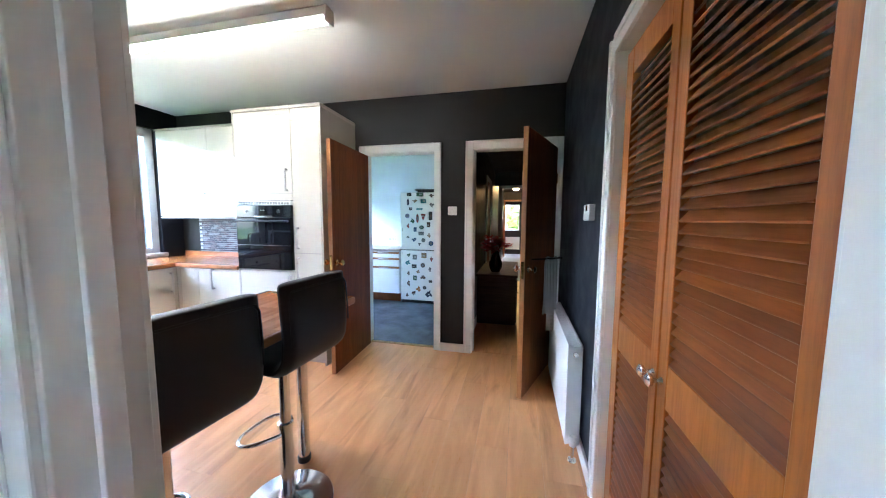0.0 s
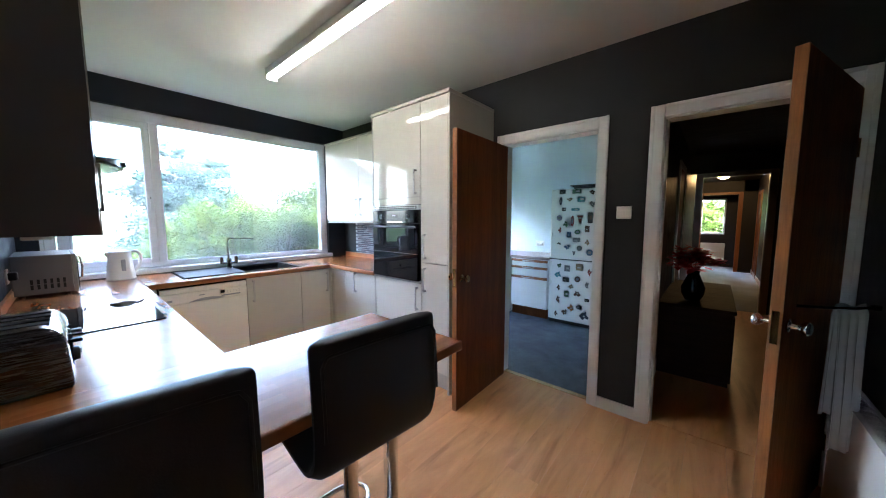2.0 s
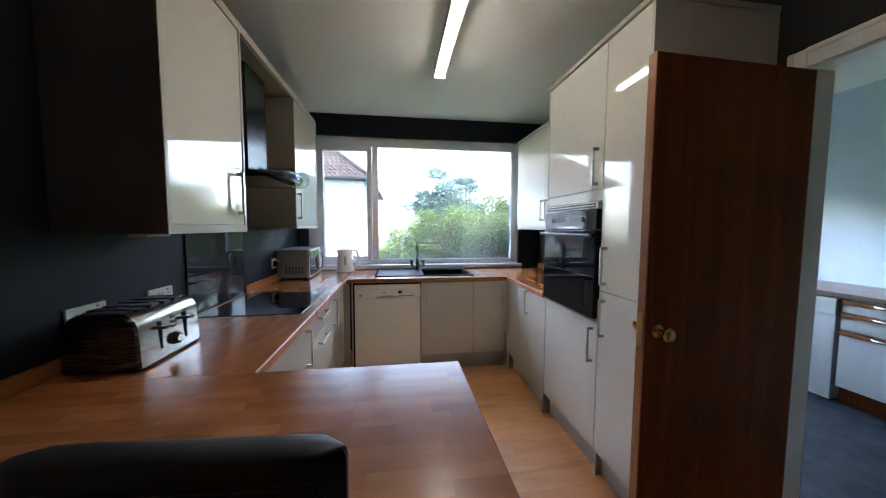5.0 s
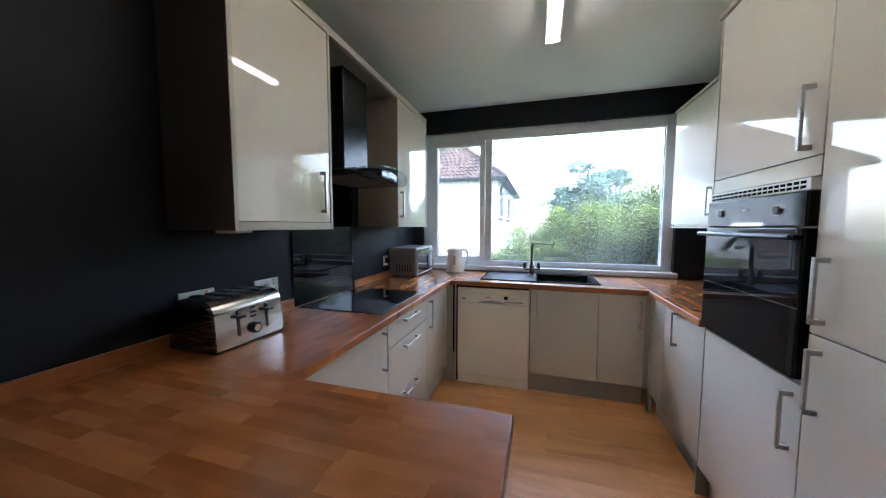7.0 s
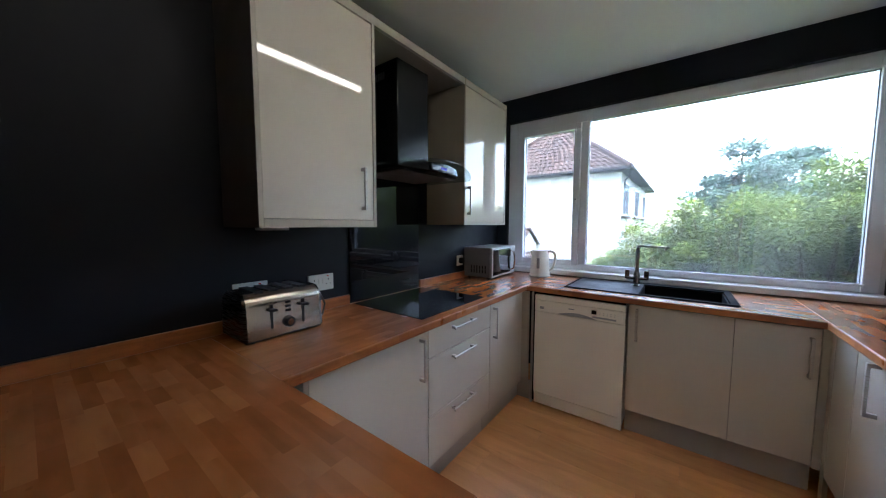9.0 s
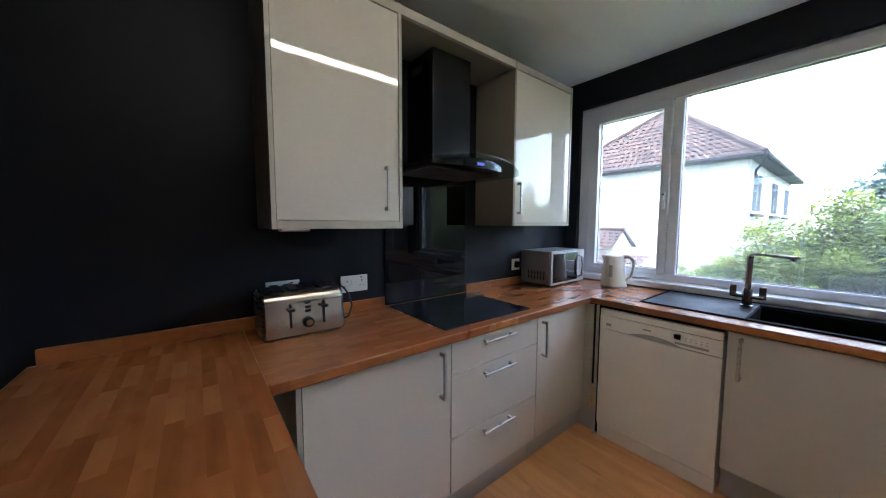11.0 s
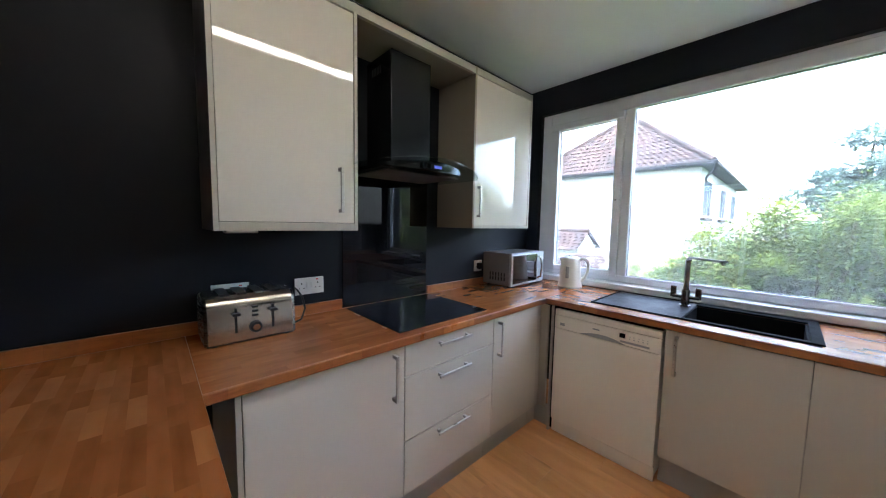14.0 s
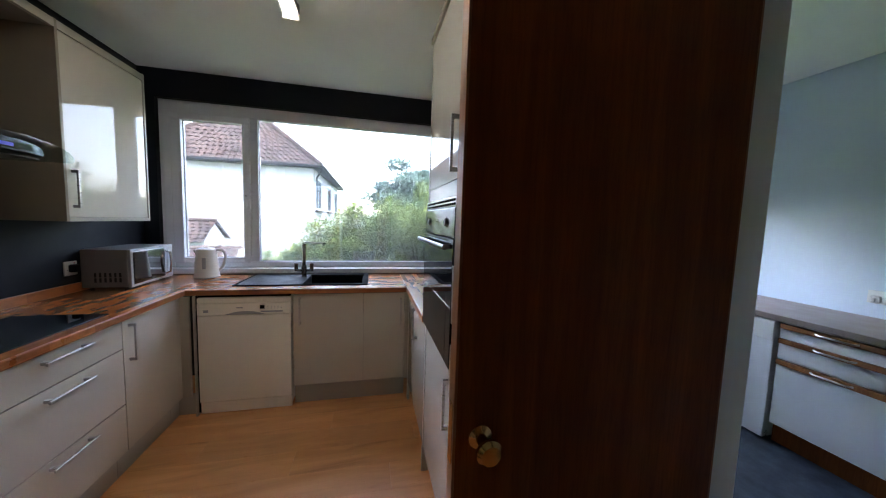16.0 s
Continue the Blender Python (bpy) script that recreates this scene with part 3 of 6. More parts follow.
def leaf_door(name, hinge, angle, width, label, mirror=1):
    """A flush veneered leaf; local x runs from the hinge to the lock edge."""
    d = thing(name, (*hinge, 0), label, "door", angle, "", "structure")
    leaf = part("leaf", slab(0.006, -0.018, 0.008, width - 0.006, 0.018, 2.025, 0.001), SAPELE, d)
    part("lipping", slab(width - 0.006, -0.0185, 0.008, width, 0.0185, 2.026, 0.0015), LIPPING, d, "lighter solid wood edge strip")
    part("lipping", slab(0, -0.0185, 0.008, 0.006, 0.0185, 2.026, 0.0015), LIPPING, d)
    part("latch_plate", slab(width - 0.001, -0.011, 0.93, width + 0.0015, 0.011, 1.06, 0.0005), BRASS, d, "brass latch plate")
    for z in (0.25, 1.75):
        part("hinge", rod(bmesh.new(), (-0.006, 0.02 * mirror, z - 0.045), (-0.006, 0.02 * mirror, z + 0.045), 0.006, 10), BRASS, d)
    return d


fr1 = thing("door_frame_1", (0, 0, 0), "white painted frame of the utility doorway", "door frame", kind="structure")
frame_parts(fr1, *D1, Y_DOOR, WALL, HEAD, -1, TRIM)
fr2 = thing("door_frame_2", (0, 0, 0), "white painted frame of the hall doorway", "door frame", kind="structure")
frame_parts(fr2, D2[0], D2[1], Y_DOOR, WALL, HEAD, -1, TRIM, True, (0.085, 0.058))
fr3 = thing("door_frame_3", (0, 0, 0), "white moulded frame of the entry doorway", "door frame", kind="structure")
frame_parts(fr3, ENTRY[0], ENTRY[1], Y_HOB, WALL, HEAD, 1, TRIM, True, (0.075, 0.075))
part("stop", slab(ENTRY[0], Y_HOB - 0.075, 0, ENTRY[0] + 0.012, Y_HOB - 0.04, HEAD, 0.002), TRIM, fr3)
part("door_stop", slab(D1[1] - 0.012, Y_DOOR + 0.05, 0, D1[1], Y_DOOR + 0.085, HEAD, 0.002), TRIM, fr1)
part("door_stop", slab(D2[0], Y_DOOR + 0.05, 0, D2[0] + 0.012, Y_DOOR + 0.085, HEAD, 0.002), TRIM, fr2)
part("strike_plate", slab(D1[1] - 0.0015, Y_DOOR + 0.008, 0.95, D1[1] + 0.001, Y_DOOR + 0.03, 1.05), BRASS, fr1)

door1 = leaf_door("door_1", (-1.487, 3.10), -87.8, 0.748, "open flush sapele door with brass knobs", -1)
knob_set(door1, 0.69, 0.99, BRASS)
door2 = leaf_door("door_2", (0.40, 3.098), -110.6, 0.805, "open flush dark wood door with a towel rail", 1)
knob_set(door2, 0.745, 1.0, CHROME)

structure("threshold_strip", slab(D1[0], Y_DOOR + 0.035, 0.0, D1[1], Y_DOOR + 0.085, 0.006, 0.002), BRASS, "brass strip under the utility door", "threshold")


def skirting(name, bm, label="white painted skirting board"):
    return structure(name, bm, TRIM, label, "skirting")


skirting("baseboard_north", slab(D1[1] + 0.076, Y_DOOR - 0.016, 0, D2[0] - 0.06, Y_DOOR, 0.085, 0.003))
skirting("baseboard_east", slab(X_RIGHT - 0.016, CLOSET[1] + 0.08, 0, X_RIGHT, Y_DOOR - 0.02, 0.085, 0.003))
skirting("baseboard_south", slab(-0.84, Y_HOB, 0, ENTRY[0] - 0.09, Y_HOB + 0.016, 0.085, 0.003))
skirting("baseboard_hall", slab(-0.43, Y_DOOR + WALL + 0.03, 0, -0.415, 13.1, 0.1, 0.003))
skirting("baseboard_hall_east", slab(0.705, Y_DOOR + WALL + 0.03, 0, 0.72, 13.1, 0.1, 0.003))

# ---- the window ----
window = thing("window_1", (X_WIN, 0, 0), "wide white plastic window with one opening light", "window", kind="structure")
wx0, wx1 = -0.11, -0.042


def bar(y0, y1, z0, z1, x0=wx0, x1=wx1, bev=0.006):
    return slab(x0, y0, z0, x1, y1, z1, bev)


fy0, fy1, fz0, fz1 = 0.474, 2.842, 0.964, 2.358
GL = (1.205, 2.768, 1.018, 2.278)      # fixed light: the glass that shows
GS = (0.622, 1.087, 1.051, 2.220)      # opening light
part("window_frame", bar(fy0, 0.538, fz0, fz1), UPVC, window)
part("window_frame", bar(GL[1], fy1, fz0, fz1), UPVC, window)
part("window_frame", bar(0.538, GL[1], GL[3], fz1), UPVC, window)
part("window_frame", bar(0.538, GL[1], fz0, GL[2]), UPVC, window)
part("mullion", bar(1.142, GL[0], GL[2], GL[3]), UPVC, window)
# packing strips between the frame and the reveal
bm = bmesh.new()
box(bm, -0.10, WIN_Y[0], fz0, -0.048, fy0, fz1)
box(bm, -0.10, fy1, fz0, -0.048, WIN_Y[1], fz1)
box(bm, -0.10, WIN_Y[0], fz1, -0.048, WIN_Y[1], WIN_Z[1])
part("packing_strip", bm, UPVC, window)
sash = part("sash", bar(0.541, 1.139, GS[3], 2.276, -0.098, -0.022), UPVC, window)
for a in ((0.541, GS[0], 1.004, GS[3]), (GS[1], 1.139, 1.004, GS[3]), (GS[0], GS[1], 1.004, GS[2])):
    part("sash_rail", bar(*a, -0.098, -0.022), UPVC, sash)
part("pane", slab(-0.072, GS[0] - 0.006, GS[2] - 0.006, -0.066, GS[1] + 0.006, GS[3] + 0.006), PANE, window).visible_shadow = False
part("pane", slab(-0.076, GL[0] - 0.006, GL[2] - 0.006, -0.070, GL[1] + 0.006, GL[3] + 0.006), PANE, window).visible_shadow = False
hb = slab(-0.024, 1.102, 1.50, -0.006, 1.124, 1.62, 0.004)
box(hb, -0.010, 1.106, 1.56, 0.012, 1.120, 1.585, 0.003)
box(hb, 0.002, 1.106, 1.49, 0.014, 1.120, 1.58, 0.004)
wh = part("window_handle", hb, UPVC, sash)
part("key_cylinder", rod(bmesh.new(), (-0.010, 1.113, 1.602), (-0.0045, 1.113, 1.602), 0.006, 12), BLACK, wh)
for (y0, y1, z0, z1), x in ((GL, -0.060), (GS, -0.056)):
    bm = bmesh.new()
    for a in ((y0, y0 + 0.0035, z0, z1), (y1 - 0.0035, y1, z0, z1), (y0 + 0.0035, y1 - 0.0035, z0, z0 + 0.0035), (y0 + 0.0035, y1 - 0.0035, z1 - 0.0035, z1)):
        box(bm, x - 0.006, a[0], a[2], x, a[1], a[3])
    part("glazing_gasket", bm, GASKET, window, "thin grey rubber gasket")
for (y0, y1, z0, z1), x in ((GL, -0.042), (GS, -0.022)):
    for a in ((y0 - 0.014, y0, z0, z1), (y1, y1 + 0.014, z0, z1), (y0 - 0.014, y1 + 0.014, z0 - 0.014, z0), (y0 - 0.014, y1 + 0.014, z1, z1 + 0.014)):
        part("glazing_bead", slab(x - 0.004, a[0], a[2], x + 0.005, a[1], a[3], 0.003), UPVC, window)
bm = slab(X_WIN, WIN_Y[0] - 0.03, 0.917, X_WIN + 0.055, WIN_Y[1] + 0.02, 0.962, 0.006)
box(bm, X_WIN - 0.1, WIN_Y[0], 0.931, X_WIN, WIN_Y[1], 0.962)
sill = structure("window_sill", bm, UPVC, "white window board above the worktop", "window sill")
uw = thing("window_2", (-3.36, 0, 0), "white utility room window", "window", kind="structure")
for a in ((4.2, 4.26, 0.95, 1.75), (5.04, 5.1, 0.95, 1.75), (4.26, 5.04, 0.95, 1.01), (4.26, 5.04, 1.69, 1.75)):
    part("window_frame", slab(-0.03, a[0], a[2], 0.03, a[1], a[3], 0.005), UPVC, uw)


# ---- kitchen units: local x to the right, y into the unit, front at y = 0 ----
def handle(parent, x, z, length=0.2, upright=True, stand=0.03):
    w = 0.007
    bm = bmesh.new()
    if upright:
        box(bm, x - w, -stand - 0.006, z - length / 2, x + w, -stand + 0.004, z + length / 2, 0.0015, 1)
        for s in (-1, 1):
            e = z + s * (length / 2 - 0.008)
            box(bm, x - w, -stand, e - 0.008, x + w, 0.0, e + 0.008, 0.001, 1)
    else:
        box(bm, x - length / 2, -stand - 0.006, z - w, x + length / 2, -stand + 0.004, z + w, 0.0015, 1)
        for s in (-1, 1):
            e = x + s * (length / 2 - 0.02)
            box(bm, e - 0.007, -stand, z - w, e + 0.007, 0.0, z + w, 0.001, 1)
    return part("handle", bm, NICKEL, parent, "square brushed nickel bar handle")


def front(parent, name, x0, x1, z0, z1):
    return part(name, slab(x0 + 0.0015, 0, z0 + 0.0015, x1 - 0.0015, 0.018, z1 - 0.0015, 0.0015, 2), IVORY, parent)


def base_unit(at, turn, width, doors, label, depth=0.55, z0=0.155, z1=0.866, plinth=True, top=0.866):
    """doors: (x0, x1, z0, z1, handle) with handle None or (x, z, upright)."""
    u = thing("base_cabinet", at, label, "cabinet", turn)
    part("carcass", slab(0.001, 0.02, z0, width - 0.001, depth, min(z1, top), 0.001, 1), CARCASS, u)
    if plinth:
        part("plinth", slab(0, 0.055, 0, width, 0.072, z0 - 0.004, 0.001, 1), PLINTH, u, "grey kick board")
    for x0, x1, a, b, hd in doors:
        f = front(u, "drawer_front" if hd and not hd[2] else "door", x0, x1, a, b)
        if hd:
            handle(f, hd[0], hd[1], 0.222 if not hd[2] else 0.204, hd[2])
    return u


FY = 0.936                    # front face of the hob run
ua = base_unit((-1.547, FY, 0), 180, 0.614, [(0, 0.614, 0.155, 0.866, (0.556, 0.739, True))], "ivory gloss base cabinet with one door")
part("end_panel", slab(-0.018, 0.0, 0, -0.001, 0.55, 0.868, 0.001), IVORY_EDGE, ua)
base_unit((-2.163, FY, 0), 180, 0.618, [(0, 0.618, 0.718, 0.866, (0.294, 0.829, False)), (0, 0.618, 0.418, 0.716, (0.294, 0.672, False)), (0, 0.618, 0.155, 0.416, (0.294, 0.385, False))], "ivory gloss cabinet with three drawers under the hob")
uc = base_unit((-2.783, FY, 0), 180, 0.468, [(0, 0.468, 0.155, 0.866, (0.045, 0.738, True))], "ivory gloss base cabinet beside the hob")
part("corner_post", slab(0.471, 0.004, 0.155, 0.517, 0.022, 0.866, 0.001), IVORY_EDGE, uc)
part("corner_return", slab(0.5175, -0.050, 0.155, 0.535, 0.022, 0.866, 0.001), IVORY_EDGE, uc)
part("plinth", slab(0.469, 0.055, 0, 0.568, 0.072, 0.15, 0.001), PLINTH, uc)
part("plinth", slab(0.569, -0.046, 0, 0.585, 0.072, 0.15, 0.001), PLINTH, uc)

FX = -3.328                   # front face of the window run
cw = base_unit((FX, 1.637, 0), 90, 0.835, [(0, 0.507, 0.165, 0.866, (0.05, 0.742, True)), (0.507, 0.824, 0.165, 0.866, (0.79, 0.72, True))], "ivory gloss sink cabinet with two doors", 0.60, top=0.70)
part("corner_post", slab(0.826, 0.0, 0.155, 0.856, 0.02, 0.866, 0.001), IVORY_EDGE, cw)
TY = 2.492                    # front face of the tall run
rb = base_unit((-3.296, TY, 0), 0, 0.745, [(0.02, 0.245, 0.155, 0.866, None), (0.245, 0.745, 0.155, 0.866, (0.44, 0.765, True))], "ivory gloss base cabinet beside the oven housing", 0.58)

part("corner_post", slab(-0.03, 0.0, 0, 0.018, 0.018, 0.866, 0.001), IVORY_EDGE, rb)

# oven housing and larder
oh = thing("oven_housing", (-2.549, TY, 0), "tall ivory gloss oven housing", "cabinet")
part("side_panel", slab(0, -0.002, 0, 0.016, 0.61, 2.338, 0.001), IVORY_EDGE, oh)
part("side_panel", slab(0.610, 0.02, 0, 0.626, 0.61, 2.338, 0.001), CARCASS, oh)
part("back_panel", slab(0.017, 0.58, 0.15, 0.609, 0.605, 2.338), CARCASS, oh)
part("shelf", slab(0.017, 0.02, 0.868, 0.609, 0.58, 0.884), IVORY_EDGE, oh)
part("shelf", slab(0.017, 0.02, 1.545, 0.609, 0.58, 1.595), CARCASS, oh)
part("infill_strip", slab(0.017, 0.0, 1.533, 0.626, 0.018, 1.592, 0.001), IVORY, oh)
d = front(oh, "door", 0.017, 0.628, 0.155, 0.872)
handle(d, 0.585, 0.74, 0.2)
d = front(oh, "door", 0.017, 0.628, 1.594, 2.338)
handle(d, 0.578, 1.715, 0.2)
part("plinth", slab(0, 0.055, 0, 0.628, 0.072, 0.15), PLINTH, oh)
part("foot_panel", slab(0, -0.004, 0, 0.018, 0.05, 0.15, 0.001), IVORY_EDGE, oh)
part("cornice", slab(-0.002, -0.012, 2.34, 0.627, 0.61, 2.366, 0.003), IVORY_EDGE, oh)
la = thing("larder_cabinet", (-1.920, TY, 0), "tall narrow ivory gloss larder cabinet", "cabinet")
part("carcass", slab(0.001, 0.02, 0.15, 0.285, 0.61, 2.338), CARCASS, la)
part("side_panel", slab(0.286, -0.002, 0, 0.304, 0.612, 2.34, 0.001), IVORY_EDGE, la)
d = front(la, "door", 0.0, 0.285, 0.155, 1.050)
handle(d, 0.048, 0.912, 0.2)
d = front(la, "door", 0.0, 0.285, 1.052, 2.338)
handle(d, 0.048, 1.188, 0.2)
part("plinth", slab(0, 0.055, 0, 0.285, 0.072, 0.15), PLINTH, la)
part("cornice", slab(-0.001, -0.012, 2.341, 0.308, 0.612, 2.367, 0.003), IVORY_EDGE, la)

# ---- oven ----
ov = thing("oven", (-2.53, TY, 0.886), "black built-in single oven with steel trim", "oven")
part("body", slab(0.002, 0.03, 0, 0.589, 0.56, 0.655), BLACK, ov)
vent = part("vent_grille", slab(0.0, -0.012, 0.605, 0.591, 0.03, 0.643, 0.002), WHITE_METAL, ov, "white slotted vent grille")
sl = bmesh.new()
for row in range(2):
    for k in range(19):
        x = 0.018 + k * 0.0297
        box(sl, x, -0.0135, 0.611 + row * 0.015, x + 0.021, -0.010, 0.620 + row * 0.015)
tagged(part("slots", sl, VOID, vent), kind="stuff")
panel = part("control_panel", slab(0, -0.018, 0.492, 0.591, 0.03, 0.602, 0.003), PANEL_GLASS, ov, "glossy dark control fascia")
for x in (0.12, 0.47):
    bm = turned(((0, 0), (0.0165, 0), (0.0165, 0.005), (0.014, 0.009), (0.0, 0.010)), 24)
    bmesh.ops.transform(bm, matrix=Matrix.Translation((x, -0.018, 0.547)) @ Matrix.Rotation(radians(90), 4, "X"), verts=bm.verts)
    kn = part("knob", bm, BLACK, panel, "", True)
    bm = turned(((0.0165, 0.0), (0.019, 0.0), (0.019, 0.005), (0.0165, 0.005), (0.0165, 0.0)), 24)
    bmesh.ops.transform(bm, matrix=Matrix.Translation((x, -0.018, 0.547)) @ Matrix.Rotation(radians(90), 4, "X"), verts=bm.verts)
    part("ring", bm, STEEL, panel, "", True)
part("display", slab(0.255, -0.0195, 0.540, 0.335, -0.017, 0.572), BLACK_GLASS, panel)
bm = bmesh.new()
for k, w in enumerate((0.010, 0.007, 0.012)):
    box(bm, 0.272 + k * 0.016, -0.0203, 0.552, 0.272 + k * 0.016 + w, -0.0192, 0.560)
tagged(part("display_marks", bm, SILVER, panel), kind="stuff")
part("badge_strip", slab(0.20, -0.020, 0.492, 0.40, -0.016, 0.506, 0.001), STEEL, ov)
odoor = part("oven_door", slab(0, -0.022, 0.004, 0.591, 0.03, 0.486, 0.003), BLACK_GLASS, ov, "black glass oven door")
part("window_frame", slab(0.0, -0.0235, 0.23, 0.591, -0.021, 0.234), STEEL, odoor)
bm = rod(bmesh.new(), (0.0, -0.052, 0.458), (0.591, -0.052, 0.458), 0.0095, 16)
for x in (0.05, 0.54):
    box(bm, x - 0.008, -0.05, 0.450, x + 0.008, -0.02, 0.466, 0.002)
part("door_handle", bm, OVEN_BAR, odoor, "round steel bar handle", True)

# ---- wall cabinets ----
hobw = thing("wall_cabinet", (-1.524, 0.682, 1.36), "ivory gloss wall cabinet with a grey frame beside the hood", "cabinet", 180, "wall cabinets")
CAB = 0.335
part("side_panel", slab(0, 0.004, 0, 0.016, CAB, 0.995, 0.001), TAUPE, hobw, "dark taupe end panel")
part("edge_strip", slab(0, 0.0, 0, 0.016, 0.003, 0.995), IVORY_EDGE, hobw)
part("side_panel", slab(0.533, 0.0, 0, 0.549, CAB, 0.995, 0.001), IVORY_EDGE, hobw)
part("carcass", slab(0.017, 0.025, 0.035, 0.532, CAB - 0.003, 0.955), CARCASS, hobw)
part("bottom_trim", slab(0.017, 0.0, 0.0, 0.532, 0.08, 0.032, 0.001), IVORY_EDGE, hobw)
d = part("door", slab(0.018, 0.004, 0.034, 0.531, 0.022, 0.948, 0.0015), IVORY, hobw)
handle(d, 0.462, 0.177, 0.195, True, 0.026)
part("under_light", slab(0.05, 0.1, -0.012, 0.16, 0.16, 0.0, 0.003), WHITE_PLASTIC, hobw, "small white cabinet light")
w2 = thing("wall_cabinet", (-2.857, 0.682, 1.372), "ivory gloss wall cabinet near the window", "cabinet", 180, "wall cabinets")
part("side_panel", slab(0, 0.0, 0, 0.016, CAB, 0.983, 0.001), IVORY_SHADED, w2, "ivory side panel, darkened in colour for shade")
part("side_panel", slab(0.617, 0.0, 0, 0.633, CAB, 0.983, 0.001), IVORY_EDGE, w2)
part("carcass", slab(0.017, 0.025, 0.02, 0.616, CAB - 0.003, 0.945), CARCASS, w2)
part("bottom_trim", slab(0.017, 0.0, 0.0, 0.616, 0.08, 0.02, 0.001), IVORY_EDGE, w2)
d = part("door", slab(0.018, 0.004, 0.022, 0.615, 0.022, 0.936, 0.0015), IVORY, w2)
handle(d, 0.045, 0.168, 0.195, True, 0.026)
br = thing("bridging_shelf", (-1.524, 0.682, 0), "ivory panel bridging the two wall cabinets above the hood", "shelf", 180)
part("top_rail", slab(0.017, 0.0, 2.312, 1.949, 0.02, 2.352, 0.001), IVORY_EDGE, br)
part("board", slab(0.550, 0.021, 2.312, 1.332, CAB, 2.330, 0.001), IVORY_SHADED, br)
wr = thing("wall_cabinet", (-3.90, 2.79, 1.378), "ivory gloss double wall cabinet beside the oven housing", "cabinet", 0, "wall cabinets")
part("carcass", slab(0.001, 0.02, 0.002, 1.348, 0.315, 0.945, 0.001), IVORY_EDGE, wr)
d = front(wr, "door", 0.0, 0.70, 0.015, 0.95)
handle(d, 0.655, 0.17, 0.195)
d = front(wr, "door", 0.70, 1.349, 0.015, 0.95)
handle(d, 0.745, 0.17, 0.195)
part("bottom_trim", slab(0, -0.002, -0.012, 1.349, 0.04, 0.0, 0.001), IVORY_EDGE, wr)
part("top_trim", slab(0, -0.014, 0.952, 1.349, 0.315, 0.972, 0.002), IVORY_EDGE, wr)

# ---- worktops: three pieces round the walls and the peninsula ----
def board(bm, x0, y0, x1, y1, rounded, z0=TOP0, z1=TOP1, r=0.006):
    """A worktop slab, rounded along the upper and lower edges of its free sides only."""
    made = bmesh.ops.create_cube(bm, size=1, matrix=Matrix.Translation(((x0 + x1) / 2, (y0 + y1) / 2, (z0 + z1) / 2)) @ Matrix.Diagonal((x1 - x0, y1 - y0, z1 - z0, 1)))["verts"]
    edges = []
    for e in {e for v in made for e in v.link_edges}:
        a, c = e.verts[0].co, e.verts[1].co
        for side in rounded:
            n, at = (0, {"x0": x0, "x1": x1}.get(side)) if side[0] == "x" else (1, {"y0": y0, "y1": y1}.get(side))
            if abs(a[n] - at) < 1e-4 and abs(c[n] - at) < 1e-4 and abs(a.z - c.z) < 1e-4:
                edges.append(e)
    if edges:
        bmesh.ops.bevel(bm, geom=edges, offset=r, segments=3, affect="EDGES", profile=0.5)
    return bm


stave_meshes = {}


def staves(host, x0, y0, x1, y1, along, seed, holes=()):
    """Butcher-block staves over a board: random lengths, three hairs proud of its top."""
    rng = random.Random(seed)
    a0, a1, c0, c1 = (x0, x1, y0, y1) if along == "x" else (y0, y1, x0, x1)
    rows = max(1, round((c1 - c0) / 0.038))
    w = (c1 - c0) / rows
    for r in range(rows):
        c, at = c0 + w * r, a0 - rng.uniform(0, 0.25)
        while at < a1:
            end = at + rng.choice((0.11, 0.14, 0.17, 0.20, 0.24, 0.28, 0.33))
            lo, hi = max(at, a0), min(end, a1)
            if a1 - hi < 0.04:
                hi = end = a1
            at = end
            if hi - lo < 0.012:
                continue
            cx, cy = ((lo + hi) / 2, c + w / 2) if along == "x" else (c + w / 2, (lo + hi) / 2)
            if any(h[0] < cx < h[2] and h[1] < cy < h[3] and hi - lo < 0.5 * (h[2] - h[0]) for h in holes):
                continue
            key = (along, round(w, 4), round(hi - lo, 3))
            if key not in stave_meshes:
                L, W = (hi - lo) / 2, w / 2
                if along == "y":
                    L, W = W, L
                stave_meshes[key] = mesh_of("stave", slab(-L, -W, -0.004, L, W, 0.0006), STAVE_X if along == "x" else STAVE_Y)
            ob = new("stave", stave_meshes[key])
            ob.parent = host
            ob.location = (cx, cy, TOP1)


TX = -3.308                   # free edge of the window run
IN = 0.006                    # staves stop where the rounded edge begins
hob_top = thing("worktop", (0, 0, 0), "oak block laminate worktop along the hob wall", "worktop")
part("board", board(bmesh.new(), X_WIN + 0.002, Y_HOB + 0.002, -1.4505, 0.962, ("y1",)), TOP_X, hob_top)
staves(hob_top, X_WIN + 0.003, Y_HOB + 0.019, -1.451, 0.962 - IN, "x", 41, ((-2.70, 0.42, -2.21, 0.86),))
sink_top = thing("worktop", (0, 0, 0), "oak block laminate worktop round the sink", "worktop")
for k, a in enumerate(((X_WIN + 0.002, 0.9625, TX, 1.215, ("x1",)), (X_WIN + 0.002, 2.165, TX, 2.4695, ("x1",)), (X_WIN + 0.002, 1.215, -3.93, 2.165, ()), (-3.44, 1.215, TX, 2.165, ("x1",)))):
    part("board", board(bmesh.new(), *a), TOP_Y, sink_top)
    staves(sink_top, a[0], a[1], a[2] - (IN if a[4] else 0.0), a[3], "y", 51 + k)
